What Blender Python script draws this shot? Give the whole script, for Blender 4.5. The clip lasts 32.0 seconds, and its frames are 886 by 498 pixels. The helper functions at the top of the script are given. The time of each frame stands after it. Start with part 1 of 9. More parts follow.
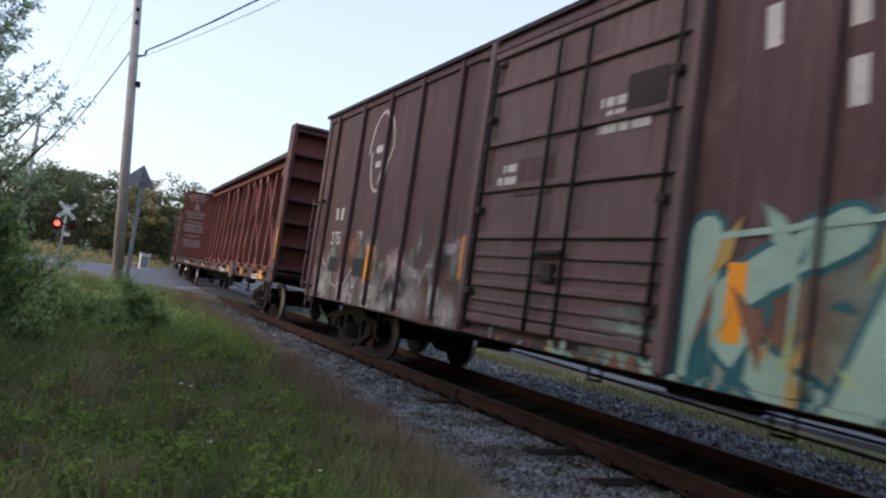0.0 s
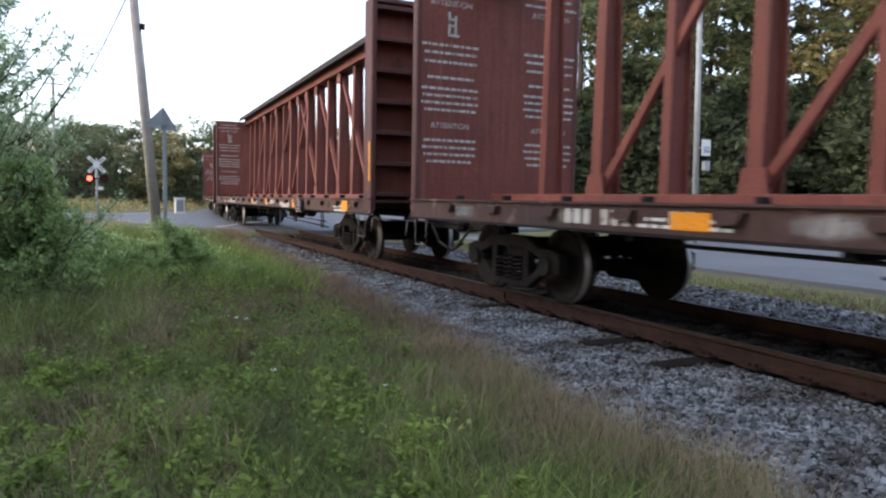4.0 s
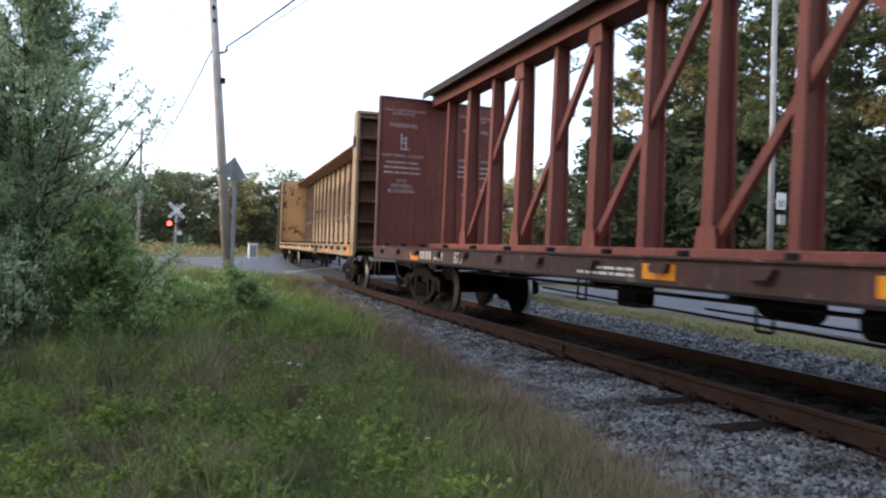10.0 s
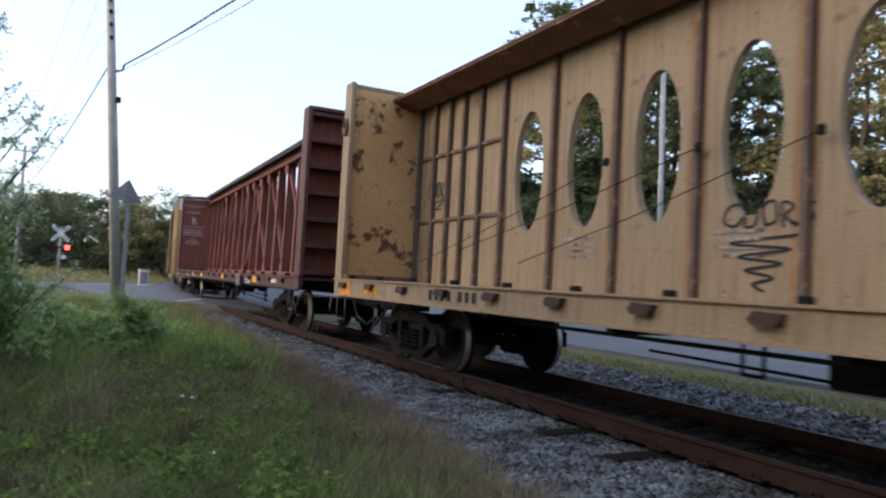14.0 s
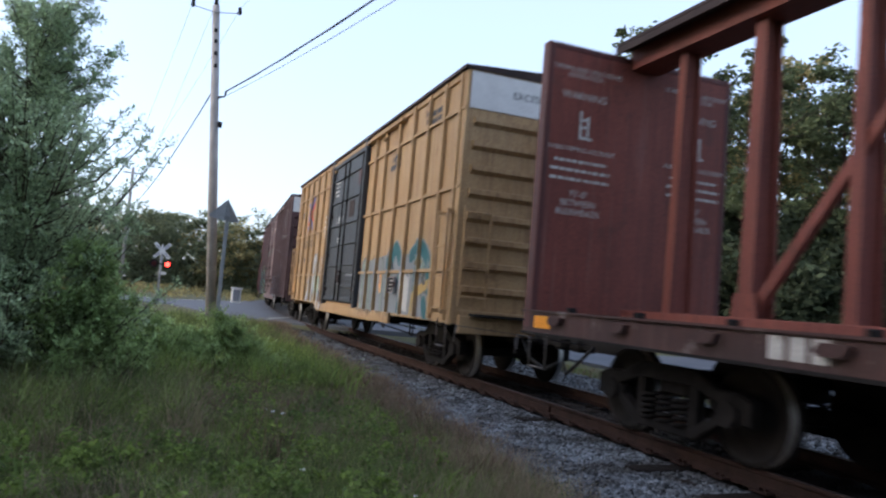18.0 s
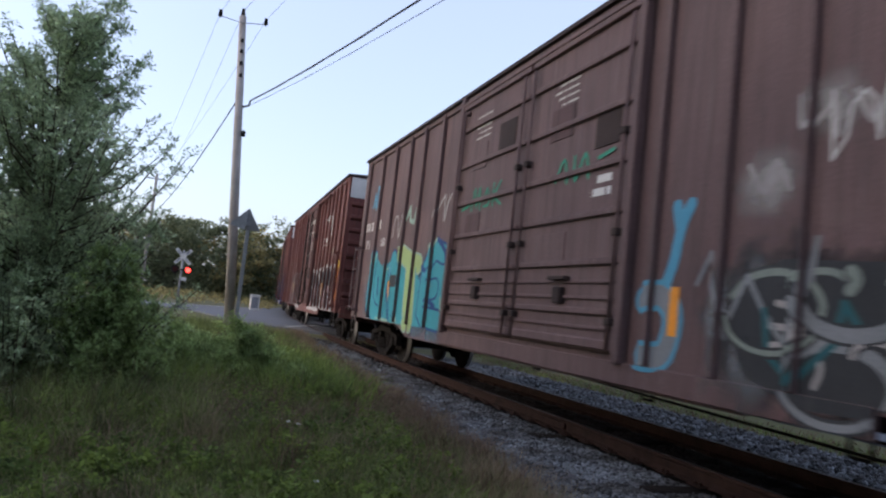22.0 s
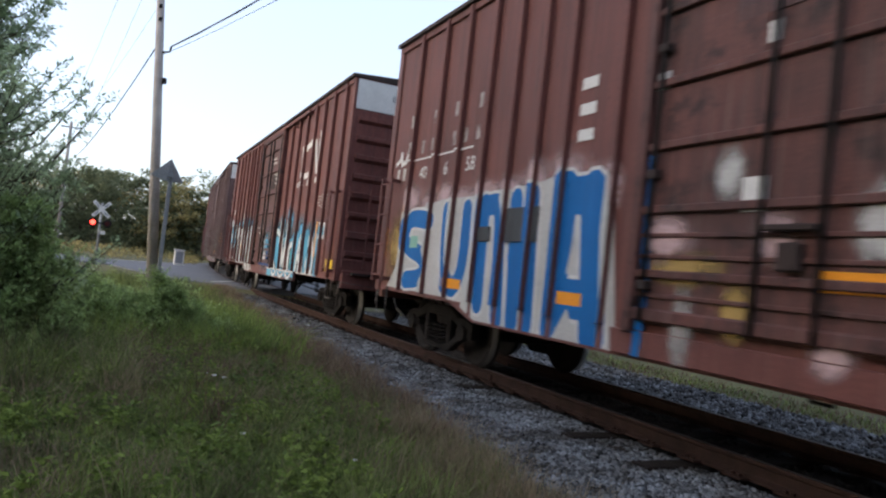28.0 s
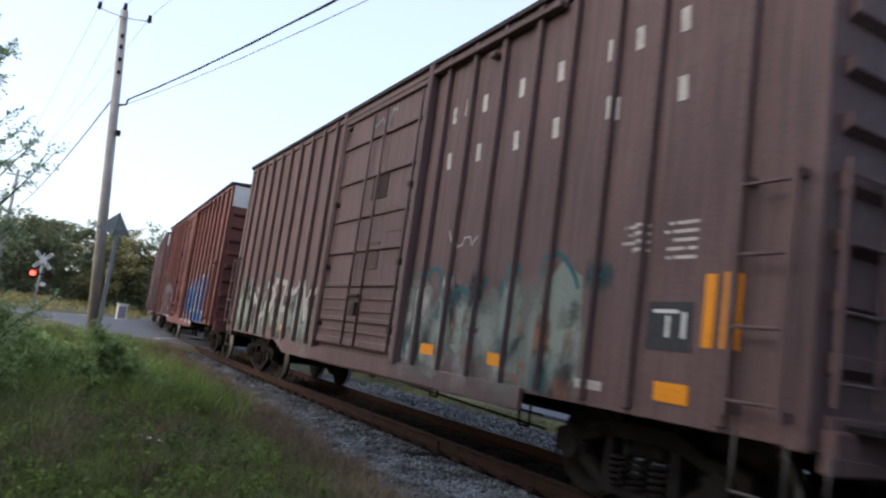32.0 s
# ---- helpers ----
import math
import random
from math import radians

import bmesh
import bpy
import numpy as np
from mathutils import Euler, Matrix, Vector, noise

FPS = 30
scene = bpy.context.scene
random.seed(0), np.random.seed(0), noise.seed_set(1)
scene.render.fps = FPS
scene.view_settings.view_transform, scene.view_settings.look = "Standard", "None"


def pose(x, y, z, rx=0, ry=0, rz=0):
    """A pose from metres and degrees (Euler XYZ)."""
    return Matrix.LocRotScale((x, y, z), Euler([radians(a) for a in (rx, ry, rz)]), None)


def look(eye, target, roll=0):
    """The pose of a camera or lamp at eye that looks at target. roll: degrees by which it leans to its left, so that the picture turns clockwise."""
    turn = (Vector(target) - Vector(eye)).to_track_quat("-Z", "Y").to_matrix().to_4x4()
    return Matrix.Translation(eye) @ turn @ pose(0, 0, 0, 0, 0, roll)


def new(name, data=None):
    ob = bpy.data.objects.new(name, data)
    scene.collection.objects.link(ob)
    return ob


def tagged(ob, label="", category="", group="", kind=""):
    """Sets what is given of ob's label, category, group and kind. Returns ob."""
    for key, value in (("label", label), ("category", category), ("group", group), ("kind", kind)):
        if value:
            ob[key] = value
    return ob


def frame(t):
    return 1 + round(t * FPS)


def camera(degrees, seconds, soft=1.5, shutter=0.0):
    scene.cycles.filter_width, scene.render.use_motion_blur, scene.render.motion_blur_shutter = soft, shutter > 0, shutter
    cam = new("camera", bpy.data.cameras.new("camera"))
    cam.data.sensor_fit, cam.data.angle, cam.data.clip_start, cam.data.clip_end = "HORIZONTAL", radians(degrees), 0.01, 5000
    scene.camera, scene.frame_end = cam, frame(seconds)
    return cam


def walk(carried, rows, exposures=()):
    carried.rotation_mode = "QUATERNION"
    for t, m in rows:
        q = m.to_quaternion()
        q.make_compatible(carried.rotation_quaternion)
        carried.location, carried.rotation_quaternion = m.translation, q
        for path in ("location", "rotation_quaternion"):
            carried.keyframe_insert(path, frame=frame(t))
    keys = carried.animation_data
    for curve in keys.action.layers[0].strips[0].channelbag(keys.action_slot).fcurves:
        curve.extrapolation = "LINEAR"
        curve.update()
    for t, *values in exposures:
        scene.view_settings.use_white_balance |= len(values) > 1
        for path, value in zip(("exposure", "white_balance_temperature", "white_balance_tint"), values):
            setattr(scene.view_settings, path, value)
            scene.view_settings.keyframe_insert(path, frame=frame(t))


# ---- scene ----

cam = camera(63.18, 32.0, soft=2.2, shutter=0.3)


def held(x, y, z, yaw, pitch, roll):
    """The hand-held camera: heading, tilt and lean in degrees."""
    return pose(x, y, z, 90 + pitch, 0, yaw) @ pose(0, 0, 0, 0, 0, roll)


PATH = [
    # seconds, place, heading, tilt, lean
    (0.0, -0.079, -0.097, 1.264, -27.62, 3.52, 8.16),
    (0.5, -0.074, -0.119, 1.266, -27.61, 1.00, 3.84),
    (1.0, -0.078, -0.080, 1.275, -25.36, 0.91, 2.61),
    (1.5, -0.075, -0.112, 1.270, -24.95, -0.34, 2.85),
    (2.0, -0.044, -0.079, 1.272, -28.91, -0.13, 1.87),
    (2.5, -0.044, -0.099, 1.254, -27.41, -2.61, 2.82),
    (3.0, -0.066, -0.044, 1.288, -25.81, -0.31, 0.56),
    (3.5, -0.083, 0.007, 1.241, -25.02, -4.03, 0.67),
    (5.5, -0.003, 0.062, 1.226, -28.65, -2.80, 2.55),
    (6.0, -0.015, 0.051, 1.217, -25.02, -1.74, 3.09),
    (6.5, 0.032, 0.000, 1.245, -19.88, -1.01, 3.34),
    (7.0, 0.054, -0.056, 1.246, -21.20, -1.20, 2.52),
    (7.5, 0.085, -0.121, 1.243, -21.10, -1.38, 1.81),
    (8.0, 0.107, -0.183, 1.253, -22.77, -0.11, 2.60),
    (8.5, 0.084, -0.158, 1.259, -21.16, -1.28, 1.47),
    (9.0, 0.070, -0.089, 1.248, -23.03, -2.15, 1.71),
    (9.5, 0.039, 0.011, 1.239, -18.97, -1.19, 1.40),
    (10.0, 0.056, 0.005, 1.249, -20.13, -0.11, 2.01),
    (10.5, 0.048, -0.015, 1.242, -23.48, 0.24, 1.33),
    (11.0, 0.041, -0.011, 1.240, -23.37, -0.45, 2.13),
    (11.5, 0.027, -0.021, 1.240, -23.38, -0.17, 2.42),
    (12.0, 0.025, -0.054, 1.242, -22.96, -0.07, 3.02),
    (12.5, 0.026, -0.019, 1.240, -23.23, -0.26, 3.05),
    (13.0, 0.004, -0.001, 1.244, -22.93, 0.10, 4.04),
    (13.5, 0.003, -0.001, 1.232, -22.99, -0.42, 4.72),
    (14.0, 0.023, -0.030, 1.255, -27.78, 2.72, 3.10),
    (14.5, 0.016, 0.002, 1.253, -31.04, 2.05, 5.05),
    (15.0, 0.024, -0.066, 1.260, -27.30, 4.20, 4.62),
    (15.5, -0.004, 0.004, 1.248, -29.20, 1.48, 3.69),
    (17.5, 0.015, 0.102, 1.244, -24.95, 5.52, 3.00),
    (18.0, -0.008, 0.070, 1.233, -21.05, 4.26, 4.83),
    (18.5, -0.044, 0.036, 1.252, -20.04, 3.53, 4.95),
    (19.0, -0.038, 0.089, 1.251, -20.20, 2.35, 5.93),
    (19.5, -0.050, 0.128, 1.266, -12.90, 5.15, 3.00),
    (20.0, -0.056, 0.067, 1.256, -16.89, 3.57, 3.47),
    (20.5, -0.046, 0.120, 1.270, -15.65, 3.44, 1.14),
    (21.0, -0.049, 0.117, 1.278, -18.02, 3.99, 5.53),
    (21.5, 0.010, -0.015, 1.236, -23.06, 7.68, 3.41),
    (22.0, -0.017, 0.051, 1.257, -19.50, 5.03, 6.25),
    (22.5, -0.027, 0.026, 1.257, -19.08, 5.32, 4.65),
    (23.0, -0.016, -0.007, 1.245, -25.99, 2.97, 6.23),
    (23.5, -0.026, 0.028, 1.254, -25.76, 0.90, 2.62),
    (24.0, -0.046, 0.078, 1.264, -19.36, 4.10, 2.21),
    (24.5, -0.027, 0.054, 1.263, -25.67, 5.68, 3.54),
    (25.0, -0.010, 0.011, 1.238, -22.77, 0.30, 4.25),
    (25.5, 0.007, 0.046, 1.240, -23.34, 1.62, 6.26),
    (27.5, -0.012, 0.038, 1.230, -26.02, 2.56, 6.69),
    (28.0, -0.002, 0.040, 1.237, -25.35, 2.15, 6.29),
    (28.5, -0.022, 0.013, 1.234, -23.95, 2.15, 6.29),
    (29.0, -0.014, 0.040, 1.236, -23.52, 2.87, 5.91),
    (29.5, -0.014, 0.047, 1.237, -22.97, 3.45, 6.18),
    (30.0, -0.014, 0.023, 1.229, -23.30, 2.51, 6.45),
    (30.5, -0.016, 0.029, 1.237, -23.74, 2.32, 6.15),
    (31.0, -0.015, 0.064, 1.243, -23.92, 1.89, 5.34),
    (31.5, -0.022, -0.016, 1.233, -25.05, 4.77, 6.36),
    (32.0, 0.007, 0.012, 1.256, -28.45, 7.53, 7.82),
]
EXPOSURES = [(t, 1.72 + s, k - 330, 16.0 if 19.5 < t < 23.5 or t < 0.5 else 12.0) for t, s, k in (
    (0.0, -0.15, 6400), (1.0, 0.12, 6400), (2.0, 0.15, 6200), (3.0, 0.42, 6500), (3.5, 0.5, 6500), (6.0, 0.7, 6300), (7.0, 0.5, 6300), (8.0, 0.4, 6500), (9.0, 0.3, 6500), (10.0, 0.4, 6500), (12.0, 0.2, 6400),
    (13.0, 0.12, 6250), (14.0, 0.08, 6250), (15.0, 0.05, 6250), (18.0, 0.0, 6050), (19.0, 0.0, 6150), (20.0, -0.35, 6250), (21.0, -0.15, 6400), (22.0, -0.3, 6250), (23.0, -0.25, 6350), (24.0, 0.05, 6450), (25.0, -0.24, 6300),
    (28.0, 0.0, 6500), (29.0, -0.07, 6500), (30.0, -0.02, 6150), (31.0, 0.08, 6500), (32.0, 0.0, 6400))]
walk(cam, [(r[0], held(*r[1:])) for r in PATH], EXPOSURES)

# ---- light ----
world = bpy.data.worlds.new("evening_sky")
scene.world = world
world.use_nodes = True
wn = world.node_tree
sky = wn.nodes.new("ShaderNodeTexSky")
sky.sky_type = 'NISHITA'
sky.sun_disc = False
sky.sun_elevation = radians(24)
sky.sun_rotation = radians(-80)
sky.air_density, sky.dust_density, sky.ozone_density = 1.0, 3.0, 1.2
# a thin even veil of high cloud over the clear sky
veil = wn.nodes.new("ShaderNodeMix")
veil.data_type = 'RGBA'
veil.inputs[0].default_value = 0.55
veil.inputs[7].default_value = (2.0, 2.1, 2.32, 1)
wn.links.new(sky.outputs[0], veil.inputs[6])
wn.links.new(veil.outputs[2], wn.nodes["Background"].inputs[0])
wn.nodes["Background"].inputs[1].default_value = 0.15

sun = new("sun", bpy.data.lights.new("sun", 'SUN'))
sun.data.energy, sun.data.angle, sun.data.color = 0.1, radians(25), (1.0, 0.86, 0.72)
sun.matrix_world = look((-54, 9.5, 24), (0, 0, 0))


# ---- materials ----
def mat(name, base, other=None, rough=0.7, metal=0.0, scale=3.0, fine=40.0, bump=0.15, spread=0.25, streak=0.0,
        streak_col=(0.12, 0.05, 0.03), island=0.0, per_object=0.0, trans=0.0, dirt=None, dirt_lo=0.5, dirt_hi=0.62, fading=False, spec=0.18):
    """A surface of base colour that drifts to a second one, with fine grain, upright streaks, patches of dirt and relief."""
    m = bpy.data.materials.new(name)
    m.use_nodes = True
    nt = m.node_tree
    n, l = nt.nodes, nt.links
    b = n["Principled BSDF"]
    co = n.new("ShaderNodeTexCoord")
    other = other or tuple(c * 0.6 for c in base)
    big = n.new("ShaderNodeTexNoise")
    big.inputs["Scale"].default_value, big.inputs["Detail"].default_value = scale, 5
    l.new(co.outputs["Object"], big.inputs["Vector"])
    ramp = n.new("ShaderNodeValToRGB")
    ramp.color_ramp.elements[0].position, ramp.color_ramp.elements[1].position = 0.5 - spread, 0.5 + spread
    ramp.color_ramp.elements[0].color, ramp.color_ramp.elements[1].color = (*other, 1), (*base, 1)
    l.new(big.outputs[0], ramp.inputs[0])
    col = ramp.outputs[0]
    grain = n.new("ShaderNodeTexNoise")
    grain.inputs["Scale"].default_value, grain.inputs["Detail"].default_value = fine, 4
    l.new(co.outputs["Object"], grain.inputs["Vector"])

    def mixed(fac, a, c, mode='MIX'):
        x = n.new("ShaderNodeMix")
        x.data_type, x.blend_type = 'RGBA', mode
        for sock, v in ((x.inputs[0], fac), (x.inputs[6], a), (x.inputs[7], c)):
            if isinstance(v, bpy.types.NodeSocket):
                l.new(v, sock)
            elif isinstance(v, tuple):
                sock.default_value = (*v, 1)
            else:
                sock.default_value = v
        return x.outputs[2]

    def ranged(v, a, c, lo=0.0, hi=1.0):
        x = n.new("ShaderNodeMapRange")
        l.new(v, x.inputs[0])
        for k, val in zip((1, 2, 3, 4), (a, c, lo, hi)):
            x.inputs[k].default_value = val
        return x.outputs[0]

    g = ranged(grain.outputs[0], 0.3, 0.7, 0.72, 1.18)
    shade = n.new("ShaderNodeCombineColor")
    for k in range(3):
        l.new(g, shade.inputs[k])
    col = mixed(0.8, col, shade.outputs[0], 'MULTIPLY')
    if dirt:
        dn = n.new("ShaderNodeTexNoise")
        dn.inputs["Scale"].default_value, dn.inputs["Detail"].default_value, dn.inputs["Roughness"].default_value = scale * 1.7, 8, 0.65
        l.new(co.outputs["Object"], dn.inputs["Vector"])
        col = mixed(ranged(dn.outputs[0], dirt_lo, dirt_hi), col, dirt)
        # small chips
        cn = n.new("ShaderNodeTexNoise")
        cn.inputs["Scale"].default_value, cn.inputs["Detail"].default_value, cn.inputs["Roughness"].default_value = 9.0, 6, 0.7
        l.new(co.outputs["Object"], cn.inputs["Vector"])
        col = mixed(ranged(cn.outputs[0], 0.63, 0.70, 0.0, 0.75), col, tuple(0.6 * c for c in dirt))
    if streak:
        mp = n.new("ShaderNodeMapping")
        mp.inputs["Scale"].default_value = (6, 6, 0.35)
        l.new(co.outputs["Object"], mp.inputs["Vector"])
        sn = n.new("ShaderNodeTexNoise")
        sn.inputs["Scale"].default_value, sn.inputs["Detail"].default_value = 2.2, 6
        l.new(mp.outputs[0], sn.inputs["Vector"])
        col = mixed(ranged(sn.outputs[0], 0.46, 0.72, 0.0, streak), col, streak_col)
        # pale washed runs
        ml = n.new("ShaderNodeMapping")
        ml.inputs["Scale"].default_value, ml.inputs["Location"].default_value = (9, 9, 0.22), (3.7, 1.3, 2.1)
        l.new(co.outputs["Object"], ml.inputs["Vector"])
        ln = n.new("ShaderNodeTexNoise")
        ln.inputs["Scale"].default_value, ln.inputs["Detail"].default_value = 2.6, 5
        l.new(ml.outputs[0], ln.inputs["Vector"])
        col = mixed(ranged(ln.outputs[0], 0.58, 0.74, 0.0, 0.3 * streak), col, (0.30, 0.27, 0.25))
    for amount, node, sock in ((island, "ShaderNodeNewGeometry", "Random Per Island"), (per_object, "ShaderNodeObjectInfo", "Random")):
        if amount:
            src = n.new(node)
            v = ranged(src.outputs[sock], 0, 1, 1 - amount, 1 + amount)
            cc = n.new("ShaderNodeCombineColor")
            for k in range(3):
                l.new(v, cc.inputs[k])
            col = mixed(1.0, col, cc.outputs[0], 'MULTIPLY')
    l.new(col, b.inputs["Base Color"])
    b.inputs["Specular IOR Level"].default_value = spec
    b.inputs["Roughness"].default_value, b.inputs["Metallic"].default_value = rough, metal
    l.new(ranged(grain.outputs[0], 0.25, 0.75, max(rough - 0.12, 0.05), min(rough + 0.12, 1.0)), b.inputs["Roughness"])
    if bump:
        bp = n.new("ShaderNodeBump")
        bp.inputs["Strength"].default_value, bp.inputs["Distance"].default_value = bump, 0.02
        l.new(grain.outputs[0], bp.inputs["Height"])
        l.new(bp.outputs[0], b.inputs["Normal"])
    if fading:
        # sprayed paint: thin where the mesh says so, chipped in patches
        at = n.new("ShaderNodeAttribute")
        at.attribute_name = "fade"
        wn2 = n.new("ShaderNodeTexNoise")
        wn2.inputs["Scale"].default_value, wn2.inputs["Detail"].default_value, wn2.inputs["Roughness"].default_value = 3.5, 9, 0.68
        l.new(co.outputs["Object"], wn2.inputs["Vector"])
        su = n.new("ShaderNodeMath")
        su.operation = 'MULTIPLY_ADD'
        l.new(wn2.outputs[0], su.inputs[0])
        su.inputs[1].default_value = -1.3
        l.new(at.outputs["Fac"], su.inputs[2])
        l.new(ranged(su.outputs[0], -0.5, 0.2), b.inputs["Alpha"])
    if trans:
        tr = n.new("ShaderNodeBsdfTranslucent")
        l.new(col, tr.inputs[0])
        ad = n.new("ShaderNodeMixShader")
        ad.inputs[0].default_value = trans
        l.new(b.outputs[0], ad.inputs[1])
        l.new(tr.outputs[0], ad.inputs[2])
        l.new(ad.outputs[0], n["Material Output"].inputs[0])
    return m


def plain(name, base, rough=0.6):
    return mat(name, base, tuple(c * 0.8 for c in base), rough, scale=4, fine=60, bump=0.05, spread=0.35)


def glow(name, colour, strength):
    m = bpy.data.materials.new(name)
    m.use_nodes = True
    b = m.node_tree.nodes["Principled BSDF"]
    b.inputs["Base Color"].default_value = (*colour, 1)
    b.inputs["Emission Color"].default_value = (*colour, 1)
    b.inputs["Emission Strength"].default_value = strength
    return m


def spray(name, base):
    return mat(name, base, tuple(c * 0.72 for c in base), 0.65, scale=1.6, fine=50, bump=0.05, spread=0.3, streak=0.22, streak_col=tuple(0.45 * c + 0.03 for c in base), fading=True)


